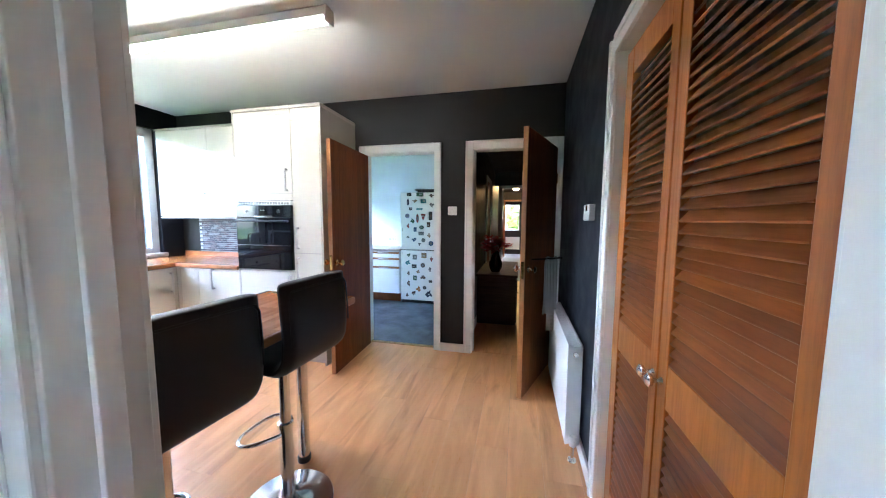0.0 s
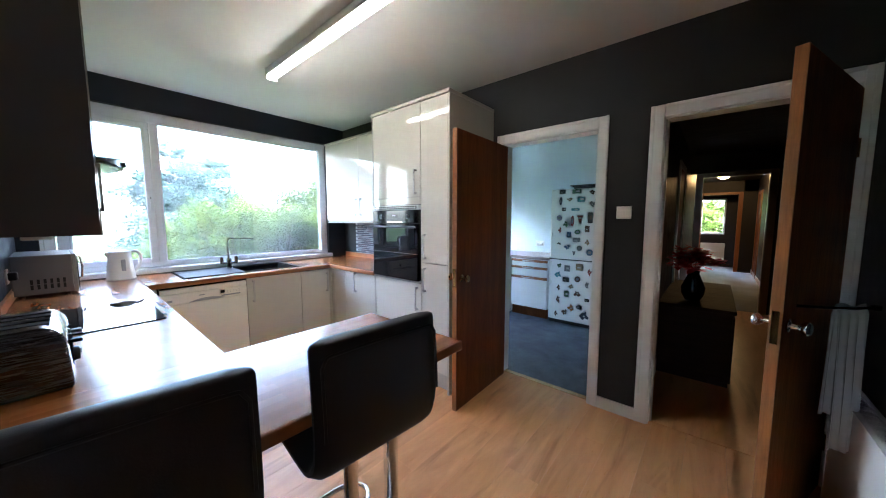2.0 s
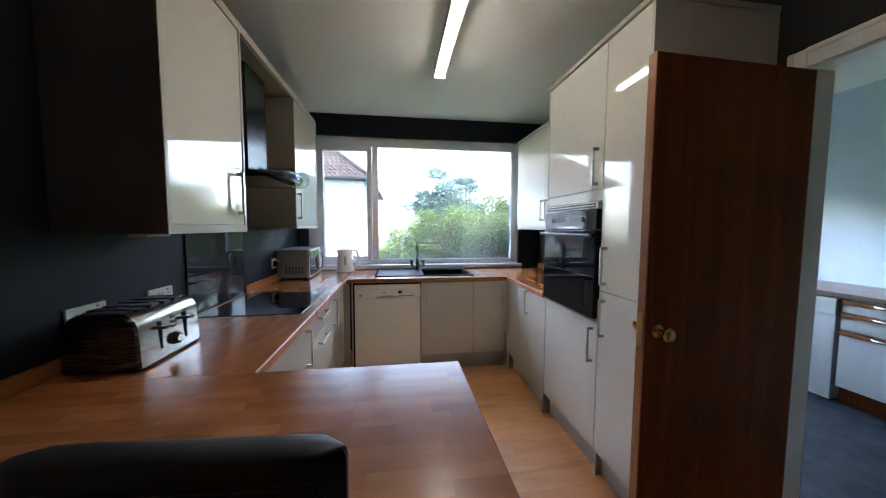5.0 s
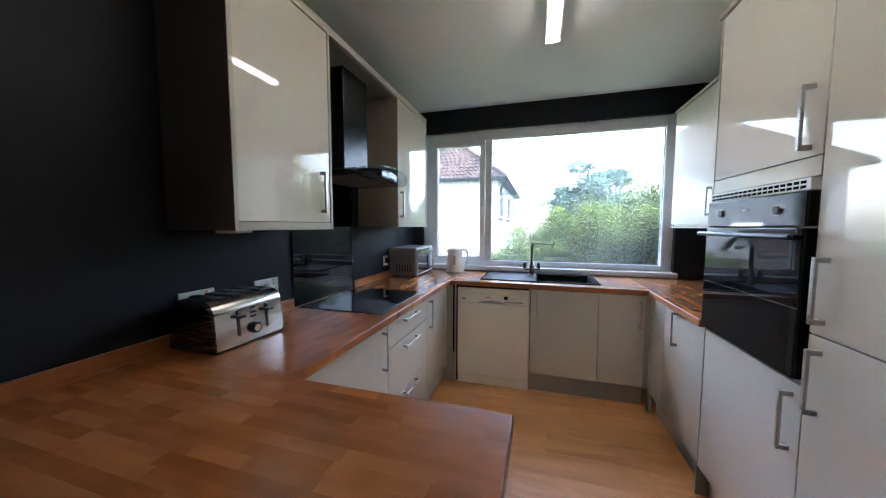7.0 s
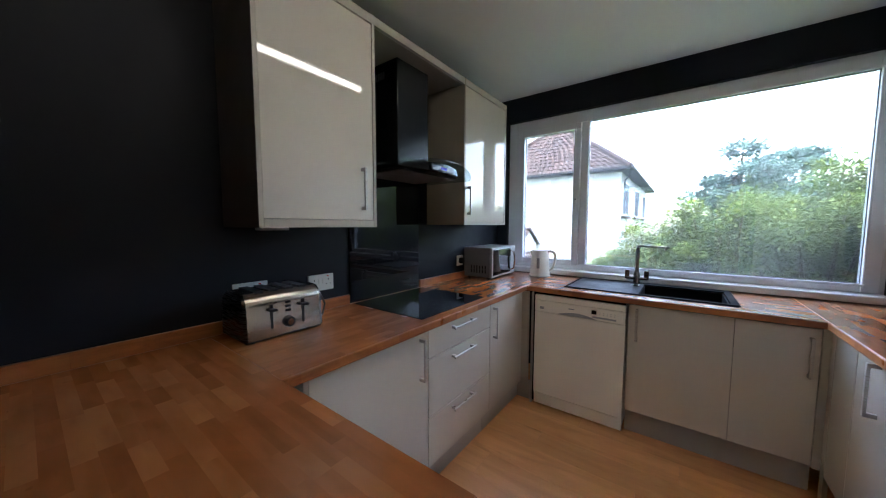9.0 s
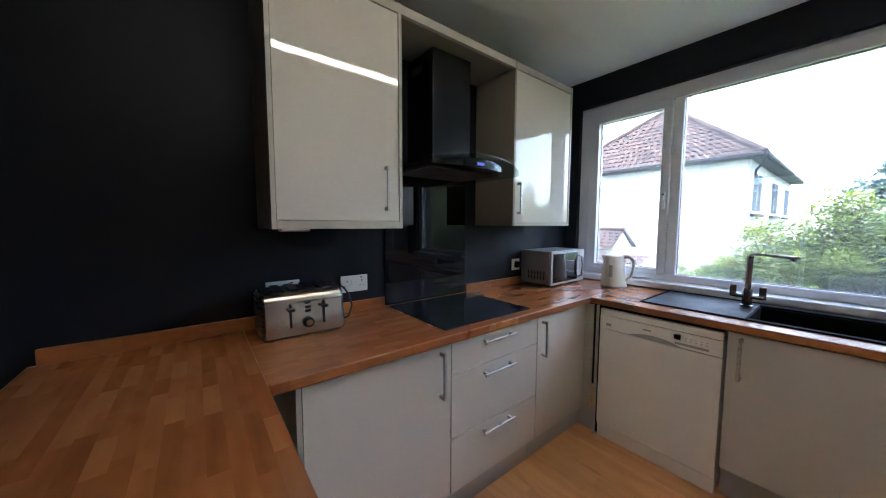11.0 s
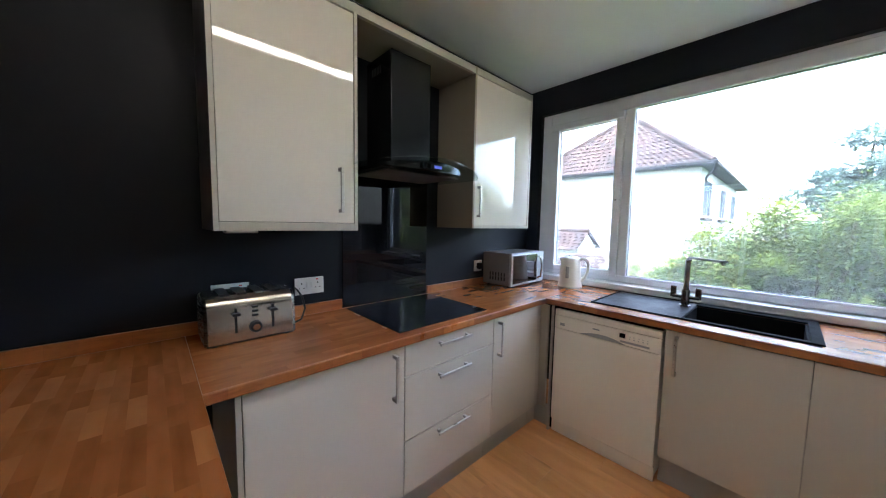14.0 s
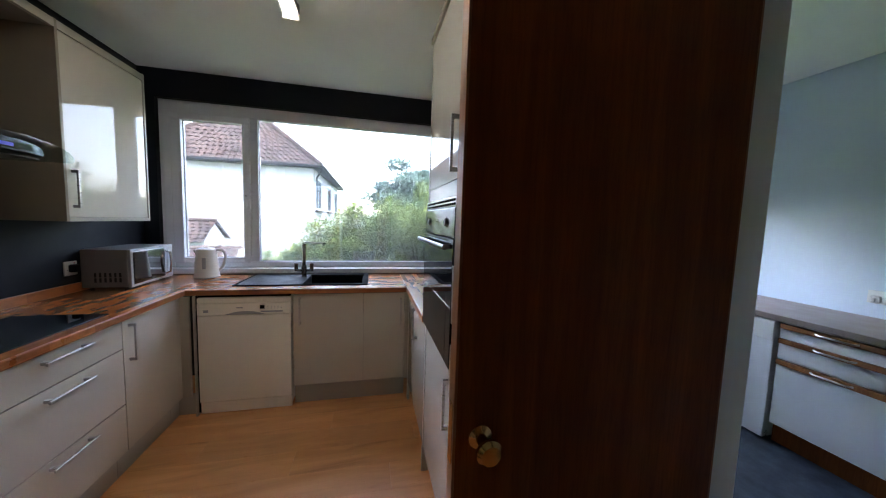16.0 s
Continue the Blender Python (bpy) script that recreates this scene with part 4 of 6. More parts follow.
oven_top = thing("worktop", (0, 0, 0), "oak block laminate worktop beside the oven housing", "worktop")
part("board", board(bmesh.new(), X_WIN + 0.002, 2.470, -2.551, Y_DOOR - 0.002, ("y0",)), TOP_X, oven_top)
staves(oven_top, X_WIN + 0.003, 2.470 + IN, -2.552, Y_DOOR - 0.019, "x", 61)
bar_top = thing("peninsula_top", (0, 0, 0), "oak block laminate breakfast bar top", "worktop")
part("board", board(bmesh.new(), -1.450, Y_HOB + 0.002, -0.847, 1.636, ("x1", "y1"), TOP0 - 0.002), TOP_Y, bar_top)
staves(bar_top, -1.4495, Y_HOB + 0.019, -0.847 - IN, 1.636 - IN, "y", 71)
part_leg = thing("breakfast_bar_leg", (-1.07, 1.432, 0), "chrome tube leg under the breakfast bar", "table leg")
part("tube", rod(bmesh.new(), (0, 0, 0.03), (0, 0, TOP0 - 0.004), 0.03, 28), CHROME, part_leg, "", True)
part("foot", turned(((0, 0), (0.034, 0), (0.036, 0.006), (0.036, 0.03), (0.031, 0.036), (0.0, 0.036)), 28), BLACK, part_leg, "black plastic foot", True)
part("flange", turned(((0, TOP0 - 0.008), (0.05, TOP0 - 0.008), (0.05, TOP0 - 0.002), (0, TOP0 - 0.002)), 28), CHROME, part_leg, "", True)
# upstands
UP = 0.055
single("upstand", slab(-2.142, Y_HOB, TOP1, -0.872, Y_HOB + 0.018, TOP1 + UP, 0.003), TOP_X, "oak block upstand along the hob wall", "upstand")
single("upstand", slab(-3.98, Y_HOB, TOP1, -2.765, Y_HOB + 0.018, TOP1 + UP, 0.003), TOP_X, "oak block upstand near the window", "upstand")
single("upstand", slab(-3.98, Y_DOOR - 0.018, TOP1, -2.552, Y_DOOR, TOP1 + UP, 0.003), TOP_X, "oak block upstand beside the oven housing", "upstand")

# ---- mosaic splashback of small brick tiles ----
ms = thing("mosaic_splashback", (0, Y_DOOR, 0), "dark brick mosaic tiles with pale grout", "splashback", kind="structure")
part("grout", slab(-3.74, -0.006, TOP1 + UP + 0.001, -2.552, 0.0, 1.378), painted("grout", (0.42, 0.41, 0.40), 0.8), ms, "pale grout")
MOSAIC = [painted("mosaic_" + n, c, 0.30, 0.25, 0.02, 60, 0.22) for n, c in (("slate", (0.045, 0.045, 0.06)), ("plum", (0.085, 0.065, 0.075)), ("smoke", (0.15, 0.15, 0.165)))]
tile_meshes = [mesh_of("tile", slab(-0.0345, -0.005, -0.0105, 0.0345, 0.0, 0.0105, 0.0015, 1), m) for m in MOSAIC]
rng = random.Random(4)
for row in range(16):
    for k in range(17):
        x = -3.70 + k * 0.072 + (row % 2) * 0.036
        if x > -2.59:
            continue
        ob = new("tile", tile_meshes[rng.randrange(3)])
        ob.parent = ms
        ob.location = (x, -0.006, 0.981 + row * 0.0245)

# ---- hob, splashback and hood ----
hob = thing("induction_hob", (-2.155, 0.902, TOP1), "black ceramic hob set in the worktop", "hob", 180)
part("glass", slab(0, 0, 0, 0.602, 0.518, 0.006, 0.0025), BLACK_GLASS, hob)
single("glass_splashback", slab(-2.757, Y_HOB + 0.001, TOP1 + 0.001, -2.149, Y_HOB + 0.009, 1.70, 0.0015), BLACK_GLASS, "black glass splashback behind the hob", "splashback")
hd = thing("cooker_hood", (-2.44, Y_HOB + 0.002, 1.63), "black chimney cooker hood with a curved glass canopy", "hood")
chim = part("chimney", slab(-0.132, 0, 0.075, 0.132, 0.25, 0.660, 0.003), BLACK_METAL, hd)
vs = bmesh.new()
for k in range(6):
    box(vs, 0.1315, 0.06 + k * 0.016, 0.57, 0.1335, 0.068 + k * 0.016, 0.61)
part("vent_slots", vs, BLACK, chim)
bm = bmesh.new()
N, body_rows = 24, []
for k in range(N + 1):
    u = -1 + 2 * k / N
    x = 0.262 * u
    zt = 0.083 - 0.055 * (x / 0.385) ** 2
    yf = 0.33 + 0.14 * math.sqrt(max(0.0, 1 - u * u * 0.9))
    zb = 0.026 + 0.012 * u ** 6
    body_rows.append([bm.verts.new(p) for p in ((x, 0.0, zb), (x, yf - 0.012, zb), (x, yf, zb + 0.006), (x, yf - 0.004, zt - 0.004), (x, 0.0, zt))])
for a, b in zip(body_rows, body_rows[1:]):
    for k in range(5):
        bm.faces.new((a[k], b[k], b[(k + 1) % 5], a[(k + 1) % 5]))
bm.faces.new(body_rows[0])
bm.faces.new(body_rows[-1][::-1])
bmesh.ops.recalc_face_normals(bm, faces=bm.faces)
body = part("canopy", bm, BLACK_METAL, hd)
gm = bmesh.new()
N, top, low = 28, [], []
for k in range(N + 1):
    u = -1 + 2 * k / N
    x, zc = 0.385 * u, 0.085 - 0.055 * u * u
    yf = 0.36 + 0.15 * math.sqrt(max(0.0, 1 - u * u * 0.94))
    row_t = [gm.verts.new((x, y, zc + 0.006)) for y in (0.0, 0.2, 0.33, yf)]
    row_b = [gm.verts.new((x, y, zc)) for y in (0.0, 0.2, 0.33, yf)]
    top.append(row_t)
    low.append(row_b)
for k in range(N):
    for j in range(3):
        gm.faces.new((top[k][j], top[k + 1][j], top[k + 1][j + 1], top[k][j + 1]))
        gm.faces.new((low[k][j], low[k][j + 1], low[k + 1][j + 1], low[k + 1][j]))
    gm.faces.new((top[k][3], top[k + 1][3], low[k + 1][3], low[k][3]))
    gm.faces.new((top[k][0], low[k][0], low[k + 1][0], top[k + 1][0]))
for k in (0, N):
    for j in range(3):
        gm.faces.new((top[k][j], top[k][j + 1], low[k][j + 1], low[k][j]))
bmesh.ops.recalc_face_normals(gm, faces=gm.faces)
part("glass_canopy", gm, SMOKE, hd, "curved smoked glass visor", True)
part("control_strip", slab(-0.10, 0.460, 0.036, 0.10, 0.474, 0.062, 0.001), BLACK_GLASS, body)
part("hood_display", slab(-0.025, 0.473, 0.042, 0.025, 0.4755, 0.056), glowing("blue_display", (0.10, 0.13, 0.9), 0.0012), body, "small blue lit display")
part("grease_filter", slab(-0.24, 0.05, 0.022, 0.24, 0.38, 0.027), TAUPE, body)

# ---- sink and tap ----
sk = thing("kitchen_sink", (0, 0, TOP1), "black composite sink with a flat drainer", "sink")
bm = slab(-3.932, 1.218, -0.002, -3.438, 1.674, 0.0045, 0.001)
part("drainer", bm, SINK_STONE, sk, "flat sunk drainer")
bm = bmesh.new()
box(bm, -3.945, 1.205, -0.002, -3.425, 1.2175, 0.009, 0.003)
box(bm, -3.945, 1.218, -0.002, -3.9325, 1.6745, 0.009, 0.003)
box(bm, -3.4375, 1.218, -0.002, -3.425, 1.6745, 0.009, 0.003)
part("drainer_rim", bm, BOWL_STONE, sk)
part("drainer_groove", slab(-3.882, 1.30, 0.0046, -3.878, 1.64, 0.0052), BOWL_STONE, sk)
bm = bmesh.new()
box(bm, -3.945, 2.135, -0.002, -3.425, 2.175, 0.009, 0.003)
box(bm, -3.945, 1.675, -0.002, -3.86, 2.14, 0.009, 0.003)
box(bm, -3.455, 1.675, -0.002, -3.425, 2.14, 0.009, 0.003)
part("rim", bm, BOWL_STONE, sk)
bm = bmesh.new()
box(bm, -3.86, 1.675, -0.19, -3.852, 2.135, -0.002)
box(bm, -3.463, 1.675, -0.19, -3.455, 2.135, -0.002)
box(bm, -3.852, 1.675, -0.19, -3.463, 1.683, 0.002)
box(bm, -3.852, 2.127, -0.19, -3.463, 2.135, -0.002)
box(bm, -3.852, 1.683, -0.19, -3.463, 2.127, -0.18)
part("bowl", bm, BOWL_STONE, sk)
part("waste", turned(((0, -0.179), (0.04, -0.179), (0.043, -0.176), (0.03, -0.176), (0, -0.178)), 24, (-3.65, 1.92)), STEEL, sk, "steel basket waste", True)
tp = thing("mixer_tap", (-3.775, 1.632, TOP1 + 0.009), "brushed steel twin lever mixer tap", "tap")
part("base", turned(((0, 0), (0.028, 0), (0.028, 0.006), (0.022, 0.01), (0.022, 0.09), (0.018, 0.10), (0, 0.10)), 24), TAP_METAL, tp, "", True)
part("cross_bar", rod(bmesh.new(), (0, -0.065, 0.055), (0, 0.065, 0.055), 0.011, 16), TAP_METAL, tp, "", True)
for s in (-1, 1):
    part("lever", slab(-0.007, s * 0.062 - 0.015, 0.048, 0.007, s * 0.062 + 0.015, 0.116, 0.002), TAP_METAL, tp, "flat square lever")
arc = [Vector(p) for p in ((0, 0, 0.09), (0, 0, 0.27))]
arc += [Vector((0.66, 0.75, 0)) * 0.03 * (1 - math.cos(a)) + Vector((0, 0, 0.27 + 0.03 * math.sin(a))) for a in (0.3, 0.7, 1.1, 1.5708)]
arc += [Vector((0.10, 0.114, 0.301)), Vector((0.165, 0.187, 0.302))]
bm, across_way, rings = bmesh.new(), Vector((-0.75, 0.66, 0)) * 0.013, []
for k, p in enumerate(arc):
    way = (arc[min(k + 1, len(arc) - 1)] - arc[max(k - 1, 0)]).normalized()
    thick = across_way.cross(way).normalized() * 0.006
    rings.append([bm.verts.new(p + u) for u in (across_way + thick, across_way - thick, -across_way - thick, thick - across_way)])
for p, q in zip(rings, rings[1:]):
    for k in range(4):
        bm.faces.new((p[k], p[(k + 1) % 4], q[(k + 1) % 4], q[k]))
bm.faces.new(rings[0])
bm.faces.new(rings[-1][::-1])
bmesh.ops.recalc_face_normals(bm, faces=bm.faces)
spout = part("spout", bm, TAP_METAL, tp, "flat square-section spout")
part("nozzle", rod(bmesh.new(), (0.155, 0.176, 0.282), (0.155, 0.176, 0.297), 0.009, 14), TAP_METAL, tp, "", True)

# ---- dishwasher ----
dw = thing("dishwasher", (-3.308, 1.030, 0), "cream-white freestanding dishwasher under the worktop", "dishwasher", 90)
part("body", slab(0.004, 0.03, 0.02, 0.594, 0.57, 0.85, 0.004), CREAM_METAL, dw)
part("door", slab(0.0, 0.0, 0.102, 0.598, 0.03, 0.728, 0.004), CREAM_METAL, dw)
pn = part("control_panel", slab(0.0, -0.004, 0.731, 0.598, 0.03, 0.815, 0.005), CREAM_METAL, dw)
part("top_strip", slab(0.0, 0.0, 0.817, 0.598, 0.03, 0.853, 0.004), CREAM_METAL, dw)
part("kick_plate", slab(0.0, 0.016, 0.01, 0.598, 0.034, 0.092, 0.003), CREAM_METAL, dw)
gp = bmesh.new()
rows = []
for k in range(13):
    u = -1 + k / 6
    rows.append([gp.verts.new((0.30 + 0.13 * u, -0.006, 0.731 + 0.002)), gp.verts.new((0.30 + 0.13 * u, -0.004, 0.733 + 0.024 * (1 - u * u)))])
for a, b in zip(rows, rows[1:]):
    gp.faces.new((a[0], b[0], b[1], a[1]))
part("grip_recess", gp, SILVER, pn, "shallow grey finger recess")
part("display", slab(0.395, -0.0055, 0.772, 0.425, -0.003, 0.798), BLACK_GLASS, pn)
part("button_strip", slab(0.40, -0.0055, 0.745, 0.545, -0.003, 0.757, 0.001), SILVER, pn)
bm = bmesh.new()
for k in range(5):
    box(bm, 0.445 + k * 0.022, -0.0052, 0.772, 0.450 + k * 0.022, -0.003, 0.777)
    box(bm, 0.443 + k * 0.022, -0.0052, 0.786, 0.452 + k * 0.022, -0.003, 0.7885)
box(bm, 0.245, -0.0052, 0.778, 0.285, -0.003, 0.786)
box(bm, 0.04, -0.0052, 0.752, 0.07, -0.003, 0.770)
tagged(part("panel_marks", bm, SILVER, pn, "grey printed marks and lamps"), kind="stuff")
# Black strips put in for the shade of the gaps round the machine.
part("gap_shade", slab(0.002, 0.024, 0.853, 0.596, 0.029, 0.871), VOID, dw, "black strip for the shade in the gap under the worktop")
part("gap_shade", slab(0.002, 0.024, 0.090, 0.596, 0.029, 0.104), VOID, dw)
part("gap_shade", slab(-0.0155, 0.020, 0.02, -0.0005, 0.050, 0.868), VOID, dw)
part("filler_post", slab(-0.028, 0.005, 0, -0.016, 0.06, 0.866), CARCASS, dw)

# ---- small appliances ----
ts = thing("toaster", (-1.655, 0.600, TOP1), "brushed steel four-slice toaster on the worktop", "toaster", 180)
TW, TD, TH = 0.163, 0.234, 0.195      # half width, depth, height
prof = [(0.004, 0.011)]
for k in range(13):
    a = math.pi / 2 * k / 12
    prof.append((0.066 - 0.055 * math.cos(a), TH - 0.055 + 0.055 * math.sin(a)))
prof += [(TD - y, z) for y, z in prof[::-1]]


def across(stations, close=True):
    """The side profile carried across the toaster, drawn in a little at each rounded end."""
    bm = bmesh.new()
    rings = []
    for x, s in stations:
        rings.append([bm.verts.new((x, TD / 2 + (y - TD / 2) * s, 0.02 + (z - 0.02) * s)) for y, z in prof])
    for p, q in zip(rings, rings[1:]):
        for k in range(len(prof) - 1):
            bm.faces.new((p[k], q[k], q[k + 1], p[k + 1]))
    bm.faces.new(rings[0])
    bm.faces.new(rings[-1][::-1])
    bmesh.ops.recalc_face_normals(bm, faces=bm.faces)
    return bm


shell = part("shell", across([(-TW + 0.012, 0.992), (-TW + 0.018, 1.0), (TW - 0.018, 1.0), (TW - 0.012, 0.992)]), TOASTER_STEEL, ts, "brushed steel shell", True)
for e in (-1, 1):
    part("end_plate", across([(e * (TW - 0.0125), 0.985), (e * (TW - 0.005), 0.972), (e * (TW - 0.001), 0.945), (e * TW, 0.90)]), TOASTER_END, ts, "rounded steel end, darkened for the dark wall it reflects", True)
part("base", slab(-TW + 0.008, 0.010, 0.004, TW - 0.008, TD - 0.008, 0.016, 0.003), BLACK, ts, "black plastic base")
for x in (-0.13, 0.13):
    for y in (0.025, TD - 0.025):
        part("foot", rod(bmesh.new(), (x, y, 0.0), (x, y, 0.006), 0.012, 12), BLACK, ts)
for x in (-0.09, -0.032, 0.032, 0.09):
    part("slot", slab(x - 0.017, 0.042, TH - 0.02, x + 0.017, TD - 0.042, TH + 0.002, 0.001), BLACK, ts)
for x in (-0.06, 0.072):
    part("lever_track", slab(x - 0.004, 0.004, 0.045, x + 0.004, 0.02, 0.143), BLACK, ts)
    part("lever", slab(x - 0.014, -0.018, 0.116, x + 0.014, 0.012, 0.127, 0.004), BLACK, ts)
bm = turned(((0, 0), (0.022, 0), (0.024, 0.004), (0.021, 0.018), (0.012, 0.02), (0, 0.02)), 28)
bmesh.ops.transform(bm, matrix=Matrix.Translation((0.008, 0.009, 0.06)) @ Matrix.Rotation(radians(90), 4, "X"), verts=bm.verts)
part("dial", bm, BLACK, ts, "black dial with a steel cap", True)
bm = turned(((0, 0.019), (0.014, 0.019), (0.013, 0.022), (0, 0.022)), 24)
bmesh.ops.transform(bm, matrix=Matrix.Translation((0.008, 0.009, 0.06)) @ Matrix.Rotation(radians(90), 4, "X"), verts=bm.verts)
part("dial_cap", bm, TOASTER_STEEL, ts, "", True)
for k in range(3):
    bt = slab(-0.003, 0.0045 + (0, 0, 0.003)[k], 0.102 + k * 0.017, 0.019, 0.02, 0.111 + k * 0.017, 0.002)
    part("button", bt, BLACK, ts)
part("cord", tube([(0.145, 0.16, 0.02), (0.175, 0.11, 0.008), (0.212, 0.085, 0.03), (0.236, 0.10, 0.075), (0.24, 0.15, 0.12), (0.236, 0.205, 0.145), (0.235, 0.245, 0.15)], 0.0045, 8), BLACK, ts, "thin black cord up to the socket", True)

mw = thing("microwave", (-3.366, 0.630, TOP1), "silver microwave oven with a mirror door in the corner", "microwave", 181.5)
part("body", slab(0, 0.02, 0.015, 0.485, 0.272, 0.268, 0.005), MICRO, mw)
part("front_frame", slab(0.0, 0.0, 0.012, 0.485, 0.02, 0.27, 0.004), SILVER, mw)
part("door", slab(0.022, -0.006, 0.03, 0.372, 0.002, 0.252, 0.003), MIRROR_DARK, mw, "mirrored dark glass door")
part("door_handle", tube([(0.388, 0, 0.05), (0.391, -0.03, 0.062), (0.391, -0.038, 0.14), (0.391, -0.03, 0.215), (0.388, 0, 0.228)], 0.009, 12), CHROME, mw, "", True)
part("control_panel", slab(0.412, -0.003, 0.03, 0.477, 0.002, 0.252, 0.002), SILVER, mw)
bm = bmesh.new()
for k in range(6):
    for r in range(2):
        box(bm, -0.0015, 0.055 + k * 0.027, 0.05 + r * 0.034, 0.001, 0.067 + k * 0.027, 0.08 + r * 0.034)
part("side_vents", bm, BLACK, mw, "dark slots in the side")
for x in (0.04, 0.445):
    for y in (0.05, 0.24):
        part("foot", rod(bmesh.new(), (x, y, 0), (x, y, 0.016), 0.013, 12), BLACK, mw)

kt = thing("kettle", (-3.835, 0.868, TOP1), "white plastic jug kettle by the window", "kettle", 10)
bm = turned(((0, 0.0), (0.088, 0.0), (0.091, 0.012), (0.088, 0.02), (0.087, 0.03), (0.078, 0.14), (0.071, 0.21), (0.067, 0.232), (0.05, 0.243), (0, 0.246)), 40)
part("body", bm, WHITE_PLASTIC, kt, "", True)
part("handle", tube(eased([(0.0, 0.060, 0.222), (0.0, 0.10, 0.228), (0.0, 0.128, 0.20), (0.0, 0.130, 0.15), (0.0, 0.115, 0.095), (0.0, 0.085, 0.055), (0.0, 0.072, 0.05)]), 0.012, 14), WHITE_PLASTIC, kt, "", True)
bm = bmesh.new()
for a, b in (((0.02, -0.055, 0.19), (0.0, -0.082, 0.228)),):
    rod(bm, (0.0, -0.04, 0.185), (0.0, -0.079, 0.228), 0.03, 20, 0.014)
part("spout", bm, WHITE_PLASTIC, kt, "", True)
part("water_gauge", slab(0.070, -0.014, 0.075, 0.084, 0.014, 0.17, 0.005), SILVER, kt, "clear grey water gauge")
part("lid_button", slab(-0.014, -0.014, 0.242, 0.014, 0.014, 0.252, 0.003), WHITE_PLASTIC, kt)
part("base_ring", turned(((0.0, 0.0), (0.093, 0.0), (0.093, 0.008), (0.0, 0.008)), 36), SILVER, kt, "", True)


def socket(x0, x1, z0, z1, label, double=True):
    s = thing("wall_socket", (x1, Y_HOB, z0), label, "socket", 180, "sockets on the hob wall")
    w, h = abs(x1 - x0), z1 - z0
    # local x runs towards -x; origin at the larger x
    part("plate", slab(0, -0.009, 0, w, 0, h, 0.002), WHITE_PLASTIC, s)
    bm = bmesh.new()
    for c in ((0.22, 0.78) if double else (0.35,)):
        box(bm, w * c - 0.003, -0.0095, h * 0.62, w * c + 0.003, -0.008, h * 0.62 + 0.008)
        box(bm, w * c - 0.014, -0.0095, h * 0.36, w * c - 0.008, -0.008, h * 0.36 + 0.004)
        box(bm, w * c + 0.008, -0.0095, h * 0.36, w * c + 0.014, -0.008, h * 0.36 + 0.004)
    tagged(part("pin_holes", bm, BLACK, s), kind="stuff")
    for c in ((0.42, 0.58) if double else (0.7,)):
        part("rocker", slab(w * c - 0.006, -0.013, h * 0.42, w * c + 0.006, -0.008, h * 0.75, 0.001), WHITE_PLASTIC, s)
    part("indicator", slab(w * 0.72, -0.0098, h * 0.84, w * 0.80, -0.008, h * 0.9), RED_LEAF, s, "small red neon")
    return s


socket(-2.040, -1.893, 1.018, 1.105, "white double wall socket with a cooker switch")
socket(-1.690, -1.545, 1.026, 1.112, "white double wall socket behind the toaster")
s3 = socket(-3.345, -3.258, 1.02, 1.108, "white single wall socket with a plug", False)
part("plug", slab(0.02, -0.045, 0.02, 0.065, -0.009, 0.07, 0.008), BLACK, s3, "black plug")
sw = thing("light_switch", (-0.610, Y_DOOR, 1.412), "white wall light switch between the doors", "switch")
part("plate", slab(0, -0.009, 0, 0.092, 0, 0.086, 0.002), WHITE_PLASTIC, sw)
part("rocker", slab(0.036, -0.014, 0.03, 0.056, -0.008, 0.056, 0.002), WHITE_PLASTIC, sw)
th = thing("thermostat", (X_RIGHT, 1.860, 1.368), "white room thermostat on the dark wall", "thermostat", 90)
part("body", slab(-0.075, 0.0, -0.006, 0.07, 0.03, 0.082, 0.004), WHITE_PLASTIC, th)
part("screen", slab(-0.03, 0.029, 0.048, 0.005, 0.032, 0.078), BLACK_GLASS, th, "dark display")
bm = bmesh.new()
for k in range(2):
    box(bm, 0.022, 0.029, 0.045 + k * 0.02, 0.036, 0.033, 0.057 + k * 0.02, 0.002)
part("buttons", bm, WHITE_PLASTIC, th)

# ---- ceiling batten ----
bt = thing("ceiling_batten_light", (-1.945, 1.745, CEIL), "long white fluorescent batten light, switched on", "ceiling light")
part("body", slab(-0.91, -0.034, -0.052, 0.91, 0.034, 0, 0.003), WHITE_METAL, bt)
part("gear_tray", slab(-0.905, -0.043, -0.0585, 0.905, 0.043, -0.0525, 0.002), WHITE_METAL, bt)
bm = bmesh.new()
arc = [(0.030 * math.cos(math.pi * k / 10), -0.059 - 0.027 * math.sin(math.pi * k / 10)) for k in range(11)]
f = [bm.verts.new((-0.895, y, z)) for y, z in arc]
g = [bm.verts.new((0.895, y, z)) for y, z in arc]
for k in range(10):
    bm.faces.new((f[k], f[k + 1], g[k + 1], g[k]))
bmesh.ops.recalc_face_normals(bm, faces=bm.faces)
part("diffuser", bm, LAMP_ON, bt, "glowing opal diffuser", True)
for x in (-0.912, 0.892):
    part("end_cap", slab(x, -0.044, -0.090, x + 0.02, 0.044, -0.001, 0.006), WHITE_PLASTIC, bt)


